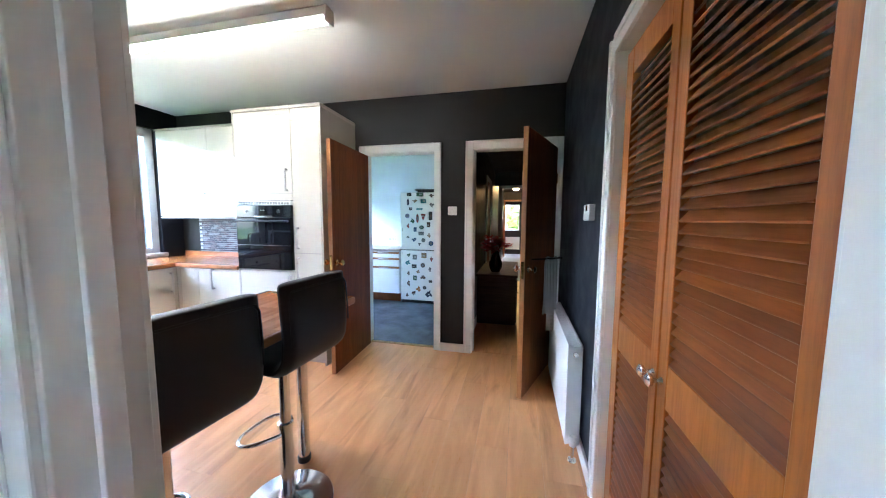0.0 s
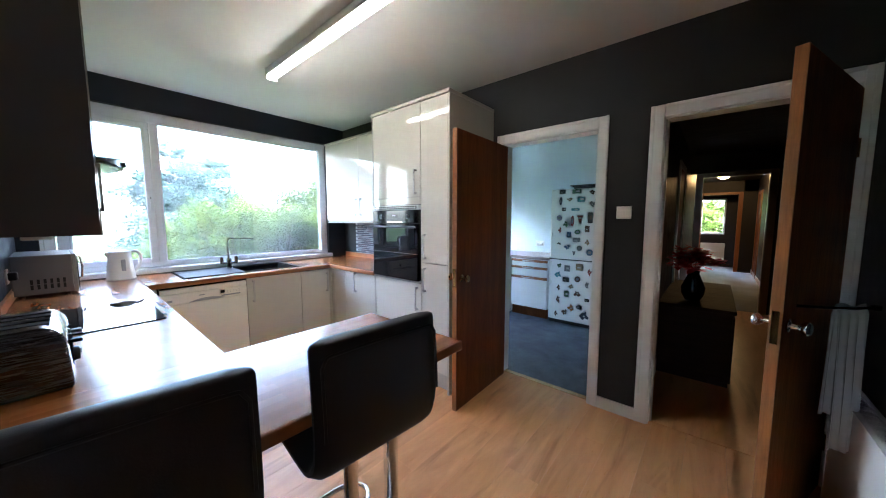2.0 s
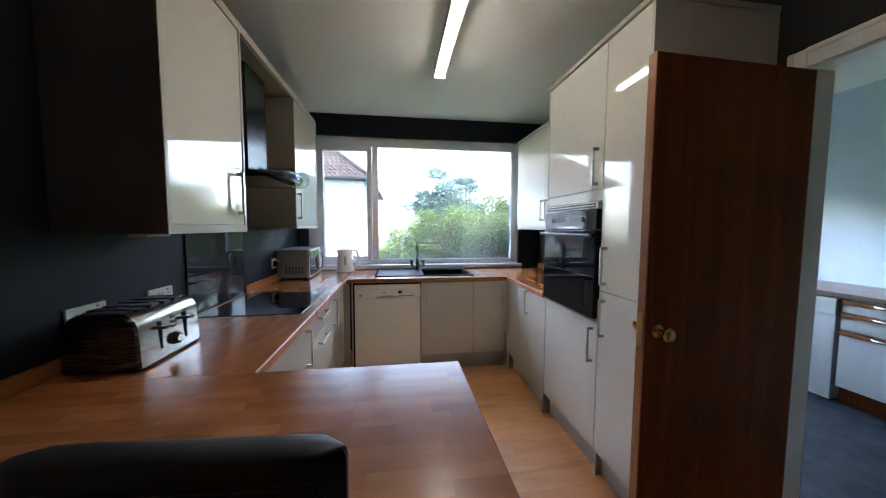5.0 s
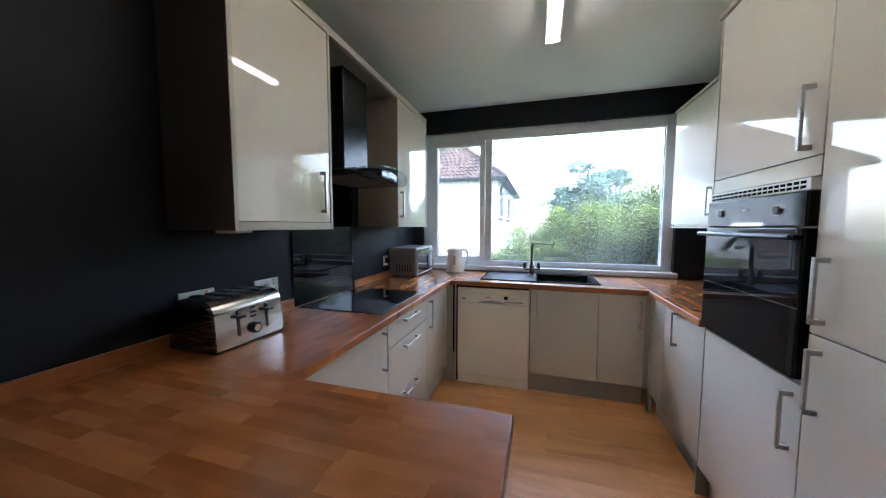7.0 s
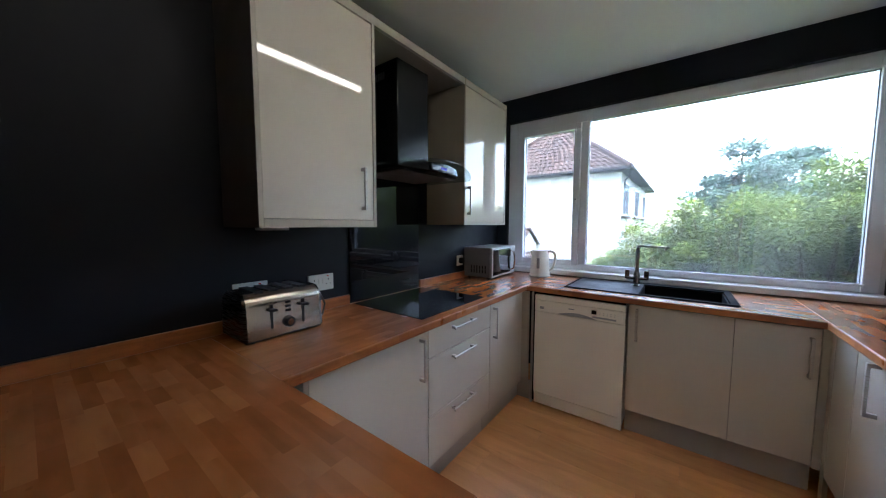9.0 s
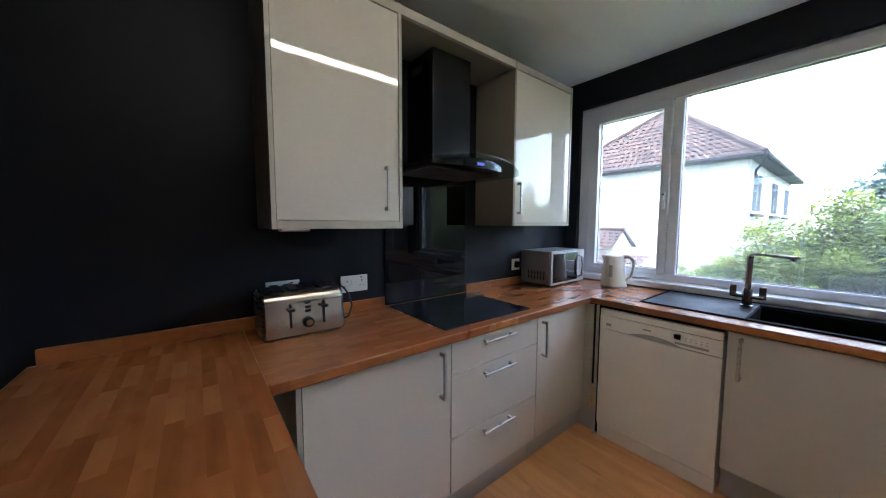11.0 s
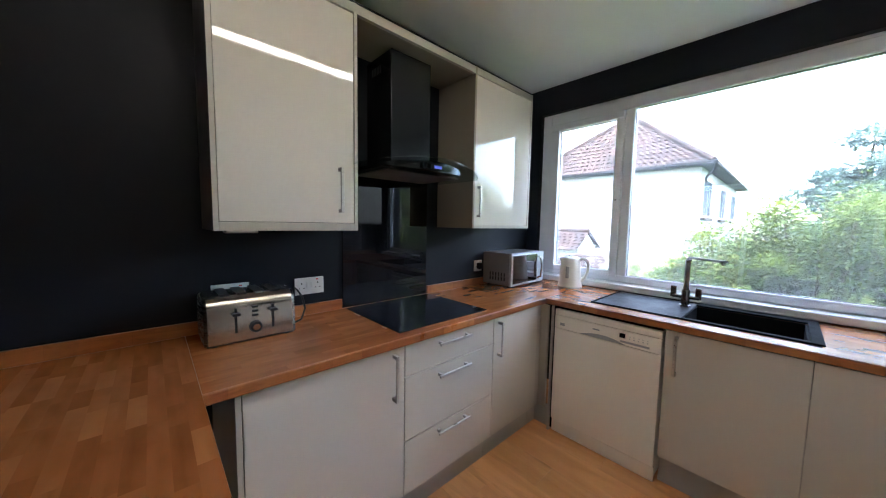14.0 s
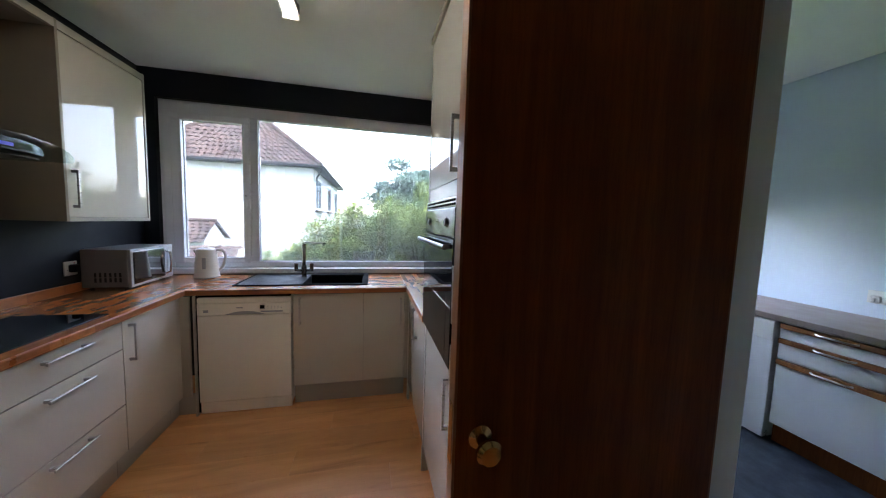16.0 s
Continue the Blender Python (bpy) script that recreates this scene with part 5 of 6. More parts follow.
# ---- bar stools: local x points away from the bar ----
def cushion(name, parent, line, width, thick, mat, label=""):
    """A padded shell swept along a side profile (x, z) and across y, with soft rims and rounded ends."""
    pts = [Vector((x, 0, z)) for x, z in line]
    fine = []
    for k in range(len(pts) - 1):
        p0, p1, p2, p3 = pts[max(k - 1, 0)], pts[k], pts[k + 1], pts[min(k + 2, len(pts) - 1)]
        for s in range(6):
            t = s / 6
            fine.append(0.5 * ((2 * p1) + (p2 - p0) * t + (2 * p0 - 5 * p1 + 4 * p2 - p3) * t * t + (3 * p1 - p0 - 3 * p2 + p3) * t ** 3))
    fine.append(pts[-1])
    n, m = len(fine), 17
    bm = bmesh.new()
    up, dn = [], []
    for k, p in enumerate(fine):
        d = (fine[min(k + 1, n - 1)] - fine[max(k - 1, 0)]).normalized()
        nrm = Vector((-d.z, 0, d.x))
        end = min(k, n - 1 - k) / (n - 1) * 9.0
        inset = 0.035 * max(0.0, 1 - min(end, 1)) ** 2
        endsoft = min(1.0, 0.25 + 0.75 * min(1, end * 1.8) ** 0.5)
        a, b = [], []
        for j in range(m):
            v = -1 + 2 * j / (m - 1)
            soft = (1 - abs(v) ** 14 * 0.8) * endsoft
            y = v * (width / 2 - inset)
            a.append(bm.verts.new(p + Vector((0, y, 0)) + nrm * thick / 2 * soft))
            b.append(bm.verts.new(p + Vector((0, y, 0)) - nrm * thick / 2 * soft))
        up.append(a)
        dn.append(b)
    for k in range(n - 1):
        for j in range(m - 1):
            bm.faces.new((up[k][j], up[k + 1][j], up[k + 1][j + 1], up[k][j + 1]))
            bm.faces.new((dn[k][j], dn[k][j + 1], dn[k + 1][j + 1], dn[k + 1][j]))
        for j in (0, m - 1):
            bm.faces.new((up[k][j], dn[k][j], dn[k + 1][j], up[k + 1][j]))
    for k in (0, n - 1):
        for j in range(m - 1):
            bm.faces.new((up[k][j], up[k][j + 1], dn[k][j + 1], dn[k][j]))
    bmesh.ops.recalc_face_normals(bm, faces=bm.faces)
    return part(name, bm, mat, parent, label, True), fine, up


st = thing("bar_stool", (-0.963, 1.171, 0), "black faux leather bar stool with a chrome pedestal", "bar stool", -4, "stools at the breakfast bar")
seat_line = [(-0.20, 0.752), (-0.17, 0.765), (-0.05, 0.768), (0.08, 0.758), (0.145, 0.762), (0.186, 0.80), (0.199, 0.86), (0.198, 0.94), (0.192, 1.03), (0.187, 1.10), (0.186, 1.118)]
shell, fine, up = cushion("seat_shell", st, seat_line, 0.40, 0.055, LEATHER, "padded black seat running up into a low back")
def back_face(z):
    """How far out the padded back stands at height z."""
    near = min((p for p in fine if p.x > 0.1 and p.z > 0.85), key=lambda p: abs(p.z - z))
    return near.x + 0.0275


rise = [0.88 + 0.02 * k for k in range(10)]
crown = [(0.168 * math.cos(math.pi * k / 12), 1.082 + 0.004 * math.sin(math.pi * k / 12)) for k in range(13)]
seam = [(back_face(z), 0.182, z) for z in rise] + [(back_face(z), y, z) for y, z in crown] + [(back_face(z), -0.182, z) for z in rise[::-1]]
part("piping", tube(seam, 0.0042, 8), LEATHER, shell, "stitched piping round the back", True)
part("seat_plate", slab(-0.1, -0.1, 0.715, 0.1, 0.1, 0.738, 0.004), BLACK, st, "black mounting plate")
part("pole", rod(rod(bmesh.new(), (0, 0, 0.02), (0, 0, 0.40), 0.03, 28), (0, 0, 0.40), (0, 0, 0.72), 0.024, 28), CHROME, st, "", True)
part("collar", turned(((0.025, 0.395), (0.034, 0.395), (0.034, 0.415), (0.025, 0.42)), 24), CHROME, st, "", True)
part("base_plate", turned(((0, 0), (0.20, 0), (0.205, 0.004), (0.20, 0.009), (0.12, 0.016), (0.05, 0.03), (0.032, 0.05), (0, 0.05)), 48), CHROME, st, "domed chrome disc base", True)
loop = [(0.0, 0.028, 0.365), (-0.05, 0.09, 0.36), (-0.11, 0.125, 0.352), (-0.165, 0.11, 0.347), (-0.195, 0.06, 0.343), (-0.20, 0.0, 0.342), (-0.195, -0.06, 0.343), (-0.165, -0.11, 0.347), (-0.11, -0.125, 0.352), (-0.05, -0.09, 0.36), (0.0, -0.028, 0.365)]
part("footrest", tube(eased(loop), 0.009, 12), CHROME, st, "", True)
part("gas_lever", tube([(0.02, 0.04, 0.71), (0.05, 0.16, 0.705), (0.05, 0.2, 0.70)], 0.005, 8), CHROME, st, "", True)
copy_thing(st, pose(-0.98, 0.66, 0, 0, 0, -6))

# ---- radiator ----
rad = thing("radiator", (X_RIGHT, 1.815, 0.068), "white double panel radiator on the dark wall", "radiator")
part("front_panel", slab(-0.098, 0.0, 0, -0.085, 0.99, 0.59, 0.004), RADIATOR_WHITE, rad)
part("back_panel", slab(-0.034, 0.0, 0, -0.022, 0.99, 0.59, 0.004), RADIATOR_WHITE, rad)
part("side_cover", slab(-0.1, -0.006, 0.01, -0.02, 0.0, 0.592, 0.002), RADIATOR_WHITE, rad)
part("side_cover", slab(-0.1, 0.99, 0.01, -0.02, 0.996, 0.592, 0.002), RADIATOR_WHITE, rad)
bm = bmesh.new()
for k in range(24):
    box(bm, -0.082, 0.012 + k * 0.0405, 0.5885, -0.037, 0.046 + k * 0.0405, 0.5915, 0.0008, 1)
box(bm, -0.0835, 0.002, 0.578, -0.0355, 0.988, 0.5885)
box(bm, -0.1, 0.0, 0.588, -0.082, 0.99, 0.598, 0.002)
box(bm, -0.037, 0.0, 0.588, -0.02, 0.99, 0.598, 0.002)
part("top_grille", bm, RADIATOR_WHITE, rad, "slotted top grille")
bm = turned(((0, 0), (0.014, 0), (0.014, 0.012), (0, 0.012)), 18)
bmesh.ops.transform(bm, matrix=Matrix.Translation((-0.06, -0.006, 0.545)) @ Matrix.Rotation(radians(90), 4, "X"), verts=bm.verts)
part("bleed_plug", bm, STEEL, rad, "", True)
vl = rod(bmesh.new(), (-0.06, -0.03, -0.068), (-0.06, -0.03, 0.03), 0.008, 14)
rod(vl, (-0.06, -0.03, 0.02), (-0.06, 0.01, 0.02), 0.012, 14)
part("pipe", vl, CHROME, rad, "chrome tail pipe", True)
part("valve", turned(((0, 0.02), (0.018, 0.02), (0.02, 0.035), (0.018, 0.075), (0.0, 0.08)), 18, (-0.06, -0.03)), WHITE_PLASTIC, rad, "white valve cap", True)
part("pipe_collar", turned(((0.008, -0.068), (0.026, -0.068), (0.022, -0.06), (0.009, -0.056)), 18, (-0.06, -0.03)), CHROME, rad, "", True)
for y in (0.15, 0.84):
    part("bracket", slab(-0.022, y, 0.06, -0.001, y + 0.03, 0.54), RADIATOR_WHITE, rad)

# ---- closet with louvred doors ----
cf = thing("closet_frame", (X_RIGHT, 0, 0), "white moulded architrave round the closet", "door frame", kind="structure")
for a, b in ((CLOSET[1], CLOSET[1] + 0.07), (CLOSET[0] - 0.086, CLOSET[0])):
    bm = slab(-0.016, a, 0, 0.0, b, HEAD + 0.10, 0.004)
    box(bm, -0.024, b - 0.025, 0, -0.012, b, HEAD + 0.10, 0.005)
    part("architrave", bm, TRIM, cf)
bm = slab(-0.016, CLOSET[0], HEAD + 0.03, 0.0, CLOSET[1], HEAD + 0.10, 0.004)
box(bm, -0.024, CLOSET[0], HEAD + 0.075, -0.012, CLOSET[1], HEAD + 0.10, 0.005)
part("architrave", bm, TRIM, cf)
for a, b in ((CLOSET[1], CLOSET[1] + 0.03), (CLOSET[0] - 0.03, CLOSET[0])):
    part("jamb", slab(0.0, a, 0, 0.12, b, HEAD + 0.03), TRIM, cf)
part("head", slab(0.0, CLOSET[0], HEAD + 0.03, 0.12, CLOSET[1], HEAD + 0.055), TRIM, cf)


def louvre_leaf(y0, y1, knob_y, s0, s1, label):
    """A louvred leaf from y0 to y1 with stiles s0 and s1 wide."""
    d = thing("louvre_door", (X_RIGHT + 0.034, y0, 0.01), label, "louvred door", 0, "louvred closet doors")
    w, h = y1 - y0, 2.04
    part("stile", slab(0, 0.002, 0, 0.03, s0, h, 0.003), PINE, d)
    part("stile", slab(0, w - s1, 0, 0.03, w - 0.002, h, 0.003), PINE, d)
    for a, b in ((0, 0.14), (0.805, 0.935), (1.935, h)):
        part("rail", slab(0.001, s0, a, 0.029, w - s1, b, 0.002), PINE, d)
    bm = bmesh.new()
    box(bm, -0.0032, 0, -0.0205, 0.0032, w - s0 - s1 - 0.002, 0.0205, 0.0018, 1)
    bmesh.ops.transform(bm, matrix=Matrix.Rotation(radians(38), 4, "Y"), verts=bm.verts)
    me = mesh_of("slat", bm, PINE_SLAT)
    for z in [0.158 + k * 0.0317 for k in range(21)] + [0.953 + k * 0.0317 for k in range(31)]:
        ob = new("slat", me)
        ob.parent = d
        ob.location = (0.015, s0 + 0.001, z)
    bm = turned(((0, 0), (0.012, 0), (0.007, 0.008), (0.007, 0.022), (0.018, 0.028), (0.02, 0.038), (0.012, 0.044), (0, 0.045)), 18)
    bmesh.ops.transform(bm, matrix=Matrix.Translation((0, knob_y - y0, 0.875)) @ Matrix.Rotation(radians(-90), 4, "Y"), verts=bm.verts)
    part("knob", bm, CHROME, d, "small chrome knob", True)


louvre_leaf(1.031, CLOSET[1] - 0.004, 1.058, 0.055, 0.080, "orange stained pine louvred closet door")
louvre_leaf(CLOSET[0] + 0.004, 1.027, 0.998, 0.119, 0.060, "orange stained pine louvred closet door with a wide stile")

# ---- towel on a rail on the hall door ----
rail = thing("towel_rail", (0.40, 3.098, 0), "short dark towel rail standing off the door", "towel rail", -110.6)
part("bar", tube([(0.655, 0.018, 1.065), (0.60, 0.08, 1.066), (0.53, 0.145, 1.068), (0.46, 0.18, 1.07)], 0.006, 10), BLACK_METAL, rail, "", True)
part("end_plate", turned(((0, 1.062), (0.014, 1.062), (0.014, 1.078), (0, 1.078)), 14, (0.455, 0.182)), BLACK_METAL, rail, "", True)
tw = thing("towel", (0.40, 3.098, 0), "pale grey tea towel hanging over the rail", "towel", -110.6)
bm = bmesh.new()
rows = []
line = [(-0.020, 0.62), (-0.018, 0.75), (-0.014, 0.9), (-0.010, 1.04), (0.0, 1.077), (0.010, 1.04), (0.015, 0.9), (0.02, 0.75), (0.024, 0.60), (0.026, 0.50)]
for k, (off, z) in enumerate(line):
    row = []
    for j in range(21):
        t = j / 20
        px, py = 0.575 - 0.085 * t, 0.103 + 0.060 * t
        fold = 0.008 * math.sin(j * 1.1 + 0.3 * k) * min(1, abs(1.077 - z) * 4)
        row.append(bm.verts.new((px + 0.57 * (off + fold), py + 0.82 * (off + fold), z + 0.006 * math.sin(j * 0.4))))
    rows.append(row)
for a, b in zip(rows, rows[1:]):
    for j in range(20):
        bm.faces.new((a[j], a[j + 1], b[j + 1], b[j]))
cloth = part("cloth", bm, TOWEL, tw, "", True)
md = cloth.modifiers.new("thickness", "SOLIDIFY")
md.thickness = 0.004

# ---- utility room ----
UY = 4.87
ub = thing("utility_cabinet", (-2.36, UY, 0), "white drawer unit with wooden grip strips", "cabinet")
part("carcass", slab(0, 0.02, 0.14, 0.55, 0.58, 0.84), WHITE_METAL, ub)
part("plinth", slab(0, 0.05, 0, 0.55, 0.07, 0.14), SAPELE, ub, "brown wooden kick board")
for a, b in ((0.14, 0.555), (0.60, 0.70), (0.735, 0.80)):
    f = part("drawer_front", slab(0.003, 0, a, 0.547, 0.02, b, 0.002), WHITE_METAL, ub)
    part("grip_strip", slab(0.003, -0.012, b, 0.547, 0.02, b + 0.034, 0.004), LIPPING, f, "light wooden grip strip")
    part("pull", tube([(0.18, -0.012, b + 0.02), (0.2, -0.03, b + 0.018), (0.34, -0.03, b + 0.018), (0.36, -0.012, b + 0.02)], 0.006, 8), NICKEL, f, "", True)
single("utility_worktop", slab(-3.295, UY - 0.02, 0.845, -1.79, 5.515, 0.885, 0.005), UTIL_TOP, "pale brown worktop in the utility room", "worktop")
wm = thing("washing_machine", (-2.98, UY - 0.02, 0), "white washing machine under the utility worktop", "washing machine")
part("body", slab(0.0, 0.01, 0.012, 0.60, 0.58, 0.835, 0.006), WHITE_METAL, wm)
part("control_panel", slab(0.0, 0.0, 0.70, 0.60, 0.01, 0.83, 0.004), WHITE_PLASTIC, wm)
bm = turned(((0.11, 0), (0.17, 0), (0.175, 0.012), (0.16, 0.026), (0.12, 0.02), (0.11, 0)), 40)
bmesh.ops.transform(bm, matrix=Matrix.Translation((0.30, 0.01, 0.40)) @ Matrix.Rotation(radians(90), 4, "X"), verts=bm.verts)
part("door_ring", bm, WHITE_PLASTIC, wm, "", True)
bm = turned(((0, 0.006), (0.1, 0.004), (0.115, 0.0)), 32)
bmesh.ops.transform(bm, matrix=Matrix.Translation((0.30, 0.008, 0.40)) @ Matrix.Rotation(radians(90), 4, "X"), verts=bm.verts)
part("door_glass", bm, BLACK_GLASS, wm, "", True)
part("detergent_drawer", slab(0.02, -0.006, 0.735, 0.18, 0.002, 0.80, 0.003), WHITE_PLASTIC, wm)
part("kick_strip", slab(0.0, 0.03, 0.0, 0.60, 0.06, 0.06), BLACK, wm)

fr = thing("fridge_freezer", (-1.775, UY, 0), "white fridge freezer covered with magnets", "fridge freezer")
part("body", slab(0.005, 0.03, 0.03, 0.570, 0.62, 1.80, 0.008), WHITE_METAL, fr)
part("lower_door", slab(0, -0.02, 0.05, 0.575, 0.03, 0.870, 0.010), WHITE_METAL, fr)
part("upper_door", slab(0, -0.02, 0.882, 0.575, 0.03, 1.80, 0.010), WHITE_METAL, fr)
part("door_gap", slab(0.004, -0.012, 0.871, 0.571, 0.028, 0.881), BLACK, fr)
for a, b in ((0.53, 0.845), (0.905, 1.23)):
    bm = slab(0.018, -0.052, a, 0.036, -0.038, b, 0.005)
    for e in (a, b - 0.05):
        box(bm, 0.015, -0.045, e, 0.039, -0.019, e + 0.05, 0.004, 1)
    part("door_handle", bm, WHITE_PLASTIC, fr)
part("foot_grille", slab(0.01, 0.01, 0.0, 0.565, 0.05, 0.05), BLACK, fr)
tray = thing("serving_tray", (-1.50, UY + 0.02, 1.80), "black tray lying on top of the fridge", "tray")
part("tray", slab(0, 0, 0.0, 0.46, 0.34, 0.02, 0.006), BLACK, tray)
part("rim", slab(-0.04, -0.03, 0.035, 0.50, 0.37, 0.047, 0.005), BLACK, tray)
part("wall", slab(-0.015, -0.012, 0.021, 0.475, 0.352, 0.034, 0.004), BLACK, tray)
plug = thing("wall_socket", (-2.28, 5.52, 0.98), "white double wall socket with two plugs above the utility worktop", "socket")
part("plate", slab(0, -0.01, 0, 0.147, 0, 0.087, 0.002), WHITE_PLASTIC, plug)
for x in (0.045, 0.107):
    bm = slab(x - 0.025, -0.045, 0.005, x + 0.025, -0.010, 0.055, 0.012)
    box(bm, x - 0.012, -0.062, 0.012, x + 0.012, -0.044, 0.04, 0.006)
    part("plug", bm, WHITE_PLASTIC, plug)

HUES = [("blue", (0.03, 0.09, 0.19)), ("green", (0.03, 0.10, 0.05)), ("red", (0.24, 0.035, 0.03)), ("black", (0.02, 0.02, 0.022)), ("sand", (0.26, 0.19, 0.11)), ("teal", (0.05, 0.24, 0.27)), ("brown", (0.08, 0.042, 0.026)), ("grey", (0.16, 0.17, 0.18)), ("navy", (0.015, 0.025, 0.06)), ("lilac", (0.24, 0.22, 0.33)), ("orange", (0.42, 0.16, 0.03))]
MAG = {n: painted("magnet_" + n, tuple(0.8 * v for v in c), 0.4, 0.9, 0.1, 60) for n, c in HUES}
LIGHT_BAND = painted("magnet_pale", (0.36, 0.35, 0.32), 0.4)


def outline_mesh(rim, depth=0.007):
    bm = bmesh.new()
    f = [bm.verts.new((a, -depth, b)) for a, b in rim]
    g = [bm.verts.new((a * 1.06, 0, b * 1.06)) for a, b in rim]
    bm.faces.new(f)
    n = len(rim)
    for k in range(n):
        bm.faces.new((f[k], g[k], g[(k + 1) % n], f[(k + 1) % n]))
    bmesh.ops.recalc_face_normals(bm, faces=bm.faces)
    return bm


def magnet(x, z, shape, hue, w, h):
    """A souvenir magnet of the given outer size, flat against the fridge door."""
    t = thing("fridge_magnet", (x, UY - 0.0205, z), f"small {hue} souvenir magnet on the fridge door", "magnet", 0, "magnets on the fridge")
    turn = [2 * math.pi * k / 24 for k in range(24)]
    if shape in ("plate", "tall"):
        part("plate", slab(-w / 2, -0.006, -h / 2, w / 2, 0, h / 2, 0.002), MAG[hue], t)
        side = 0.14 * math.sin(x * 90 + z * 50)
        part("picture_band", slab(w * (side - 0.22), -0.0068, -h * 0.16, w * (side + 0.24), -0.005, h * (0.08 + side)), LIGHT_BAND if shape == "plate" else MAG["brown"], t)
    elif shape == "oval":
        part("disc", outline_mesh([(w / 2 * math.cos(a), h / 2 * math.sin(a)) for a in turn]), MAG[hue], t)
        part("picture", outline_mesh([(w * 0.30 * math.cos(a), h * 0.26 * math.sin(a)) for a in turn], 0.0078), MAG["grey"], t)
    elif shape == "shield":
        part("shield", outline_mesh([(-w / 2, h / 2), (-w * 0.10, -h * 0.42), (0, -h / 2), (w * 0.10, -h * 0.42), (w / 2, h / 2)]), MAG[hue], t)
        part("stripe", slab(-w * 0.30, -0.0078, h * 0.10, w * 0.30, -0.006, h * 0.26), LIGHT_BAND, t)
    else:
        lobes = [(w * 0.5 * (0.72 + 0.28 * math.sin(3 * a + x * 70)) * math.cos(a), h * 0.5 * (0.74 + 0.26 * math.cos(4 * a + z * 50)) * math.sin(a)) for a in turn]
        part("figure", outline_mesh(lobes), MAG[hue], t)
        patch = [(w * (0.07 * math.sin(x * 80) + 0.12 * math.cos(a)), h * (0.08 * math.cos(z * 60) + 0.08 * math.sin(a))) for a in turn]
        part("patch", outline_mesh(patch, 0.0085), LIGHT_BAND, t)


magnet(-1.626, 1.768, "plate", "black", 0.074, 0.053)
magnet(-1.448, 1.765, "plate", "green", 0.108, 0.053)
magnet(-1.257, 1.745, "figure", "brown", 0.088, 0.059)
magnet(-1.646, 1.648, "oval", "navy", 0.036, 0.100)
magnet(-1.530, 1.664, "figure", "sand", 0.089, 0.052)
magnet(-1.389, 1.660, "plate", "teal", 0.089, 0.059)
magnet(-1.252, 1.597, "figure", "grey", 0.080, 0.080)
magnet(-1.601, 1.539, "plate", "black", 0.051, 0.046)
magnet(-1.454, 1.535, "plate", "teal", 0.102, 0.031)
magnet(-1.659, 1.427, "oval", "lilac", 0.068, 0.070)
magnet(-1.488, 1.387, "oval", "red", 0.040, 0.132)
magnet(-1.393, 1.408, "shield", "red", 0.072, 0.095)
magnet(-1.270, 1.428, "tall", "black", 0.057, 0.134)
magnet(-1.571, 1.349, "figure", "green", 0.074, 0.087)
magnet(-1.644, 1.266, "figure", "red", 0.048, 0.082)
magnet(-1.526, 1.211, "plate", "blue", 0.051, 0.071)
magnet(-1.420, 1.246, "oval", "green", 0.071, 0.057)
magnet(-1.302, 1.288, "plate", "brown", 0.054, 0.079)
magnet(-1.425, 1.146, "plate", "grey", 0.088, 0.054)
magnet(-1.649, 1.088, "figure", "black", 0.059, 0.035)
magnet(-1.542, 1.043, "figure", "blue", 0.089, 0.068)
magnet(-1.389, 1.039, "oval", "grey", 0.061, 0.064)
magnet(-1.454, 0.968, "shield", "navy", 0.039, 0.048)
magnet(-1.294, 1.118, "figure", "sand", 0.065, 0.076)
magnet(-1.262, 0.990, "oval", "blue", 0.074, 0.075)
magnet(-1.635, 0.791, "figure", "green", 0.068, 0.067)
magnet(-1.533, 0.763, "plate", "grey", 0.071, 0.080)
magnet(-1.378, 0.793, "plate", "sand", 0.086, 0.086)
magnet(-1.651, 0.670, "figure", "teal", 0.097, 0.092)
magnet(-1.253, 0.734, "figure", "red", 0.055, 0.089)
magnet(-1.544, 0.613, "plate", "black", 0.082, 0.061)
magnet(-1.398, 0.633, "oval", "brown", 0.069, 0.073)
magnet(-1.638, 0.494, "figure", "brown", 0.051, 0.080)
magnet(-1.476, 0.527, "figure", "sand", 0.073, 0.064)
magnet(-1.275, 0.567, "figure", "grey", 0.052, 0.101)
magnet(-1.530, 0.421, "plate", "green", 0.061, 0.077)
magnet(-1.395, 0.442, "figure", "brown", 0.095, 0.084)
magnet(-1.638, 0.331, "figure", "brown", 0.057, 0.116)
magnet(-1.270, 0.375, "plate", "black", 0.056, 0.039)
magnet(-1.368, 0.267, "oval", "black", 0.060, 0.053)
magnet(-1.467, 0.241, "figure", "orange", 0.092, 0.093)
magnet(-1.666, 0.132, "figure", "brown", 0.056, 0.072)
magnet(-1.548, 0.168, "figure", "brown", 0.081, 0.086)
magnet(-1.297, 0.168, "figure", "navy", 0.124, 0.128)

# ---- hall ----
sb = thing("sideboard", (-0.428, 4.03, 0), "dark brown wooden sideboard in the hall", "sideboard")
part("body", slab(0.01, 0.01, 0.02, 0.505, 1.40, 0.635, 0.004), BROWN_WOOD, sb)
part("top", slab(0, 0, 0.636, 0.525, 1.42, 0.668, 0.004), BROWN_WOOD, sb)
for k in range(3):
    dr = part("door", slab(0.506, 0.03 + k * 0.45, 0.05, 0.520, 0.46 + k * 0.45, 0.60, 0.002), BROWN_WOOD, sb)
    part("knob", rod(bmesh.new(), (0.520, 0.42 + k * 0.45, 0.36), (0.540, 0.42 + k * 0.45, 0.36), 0.01, 12), BRASS, dr)
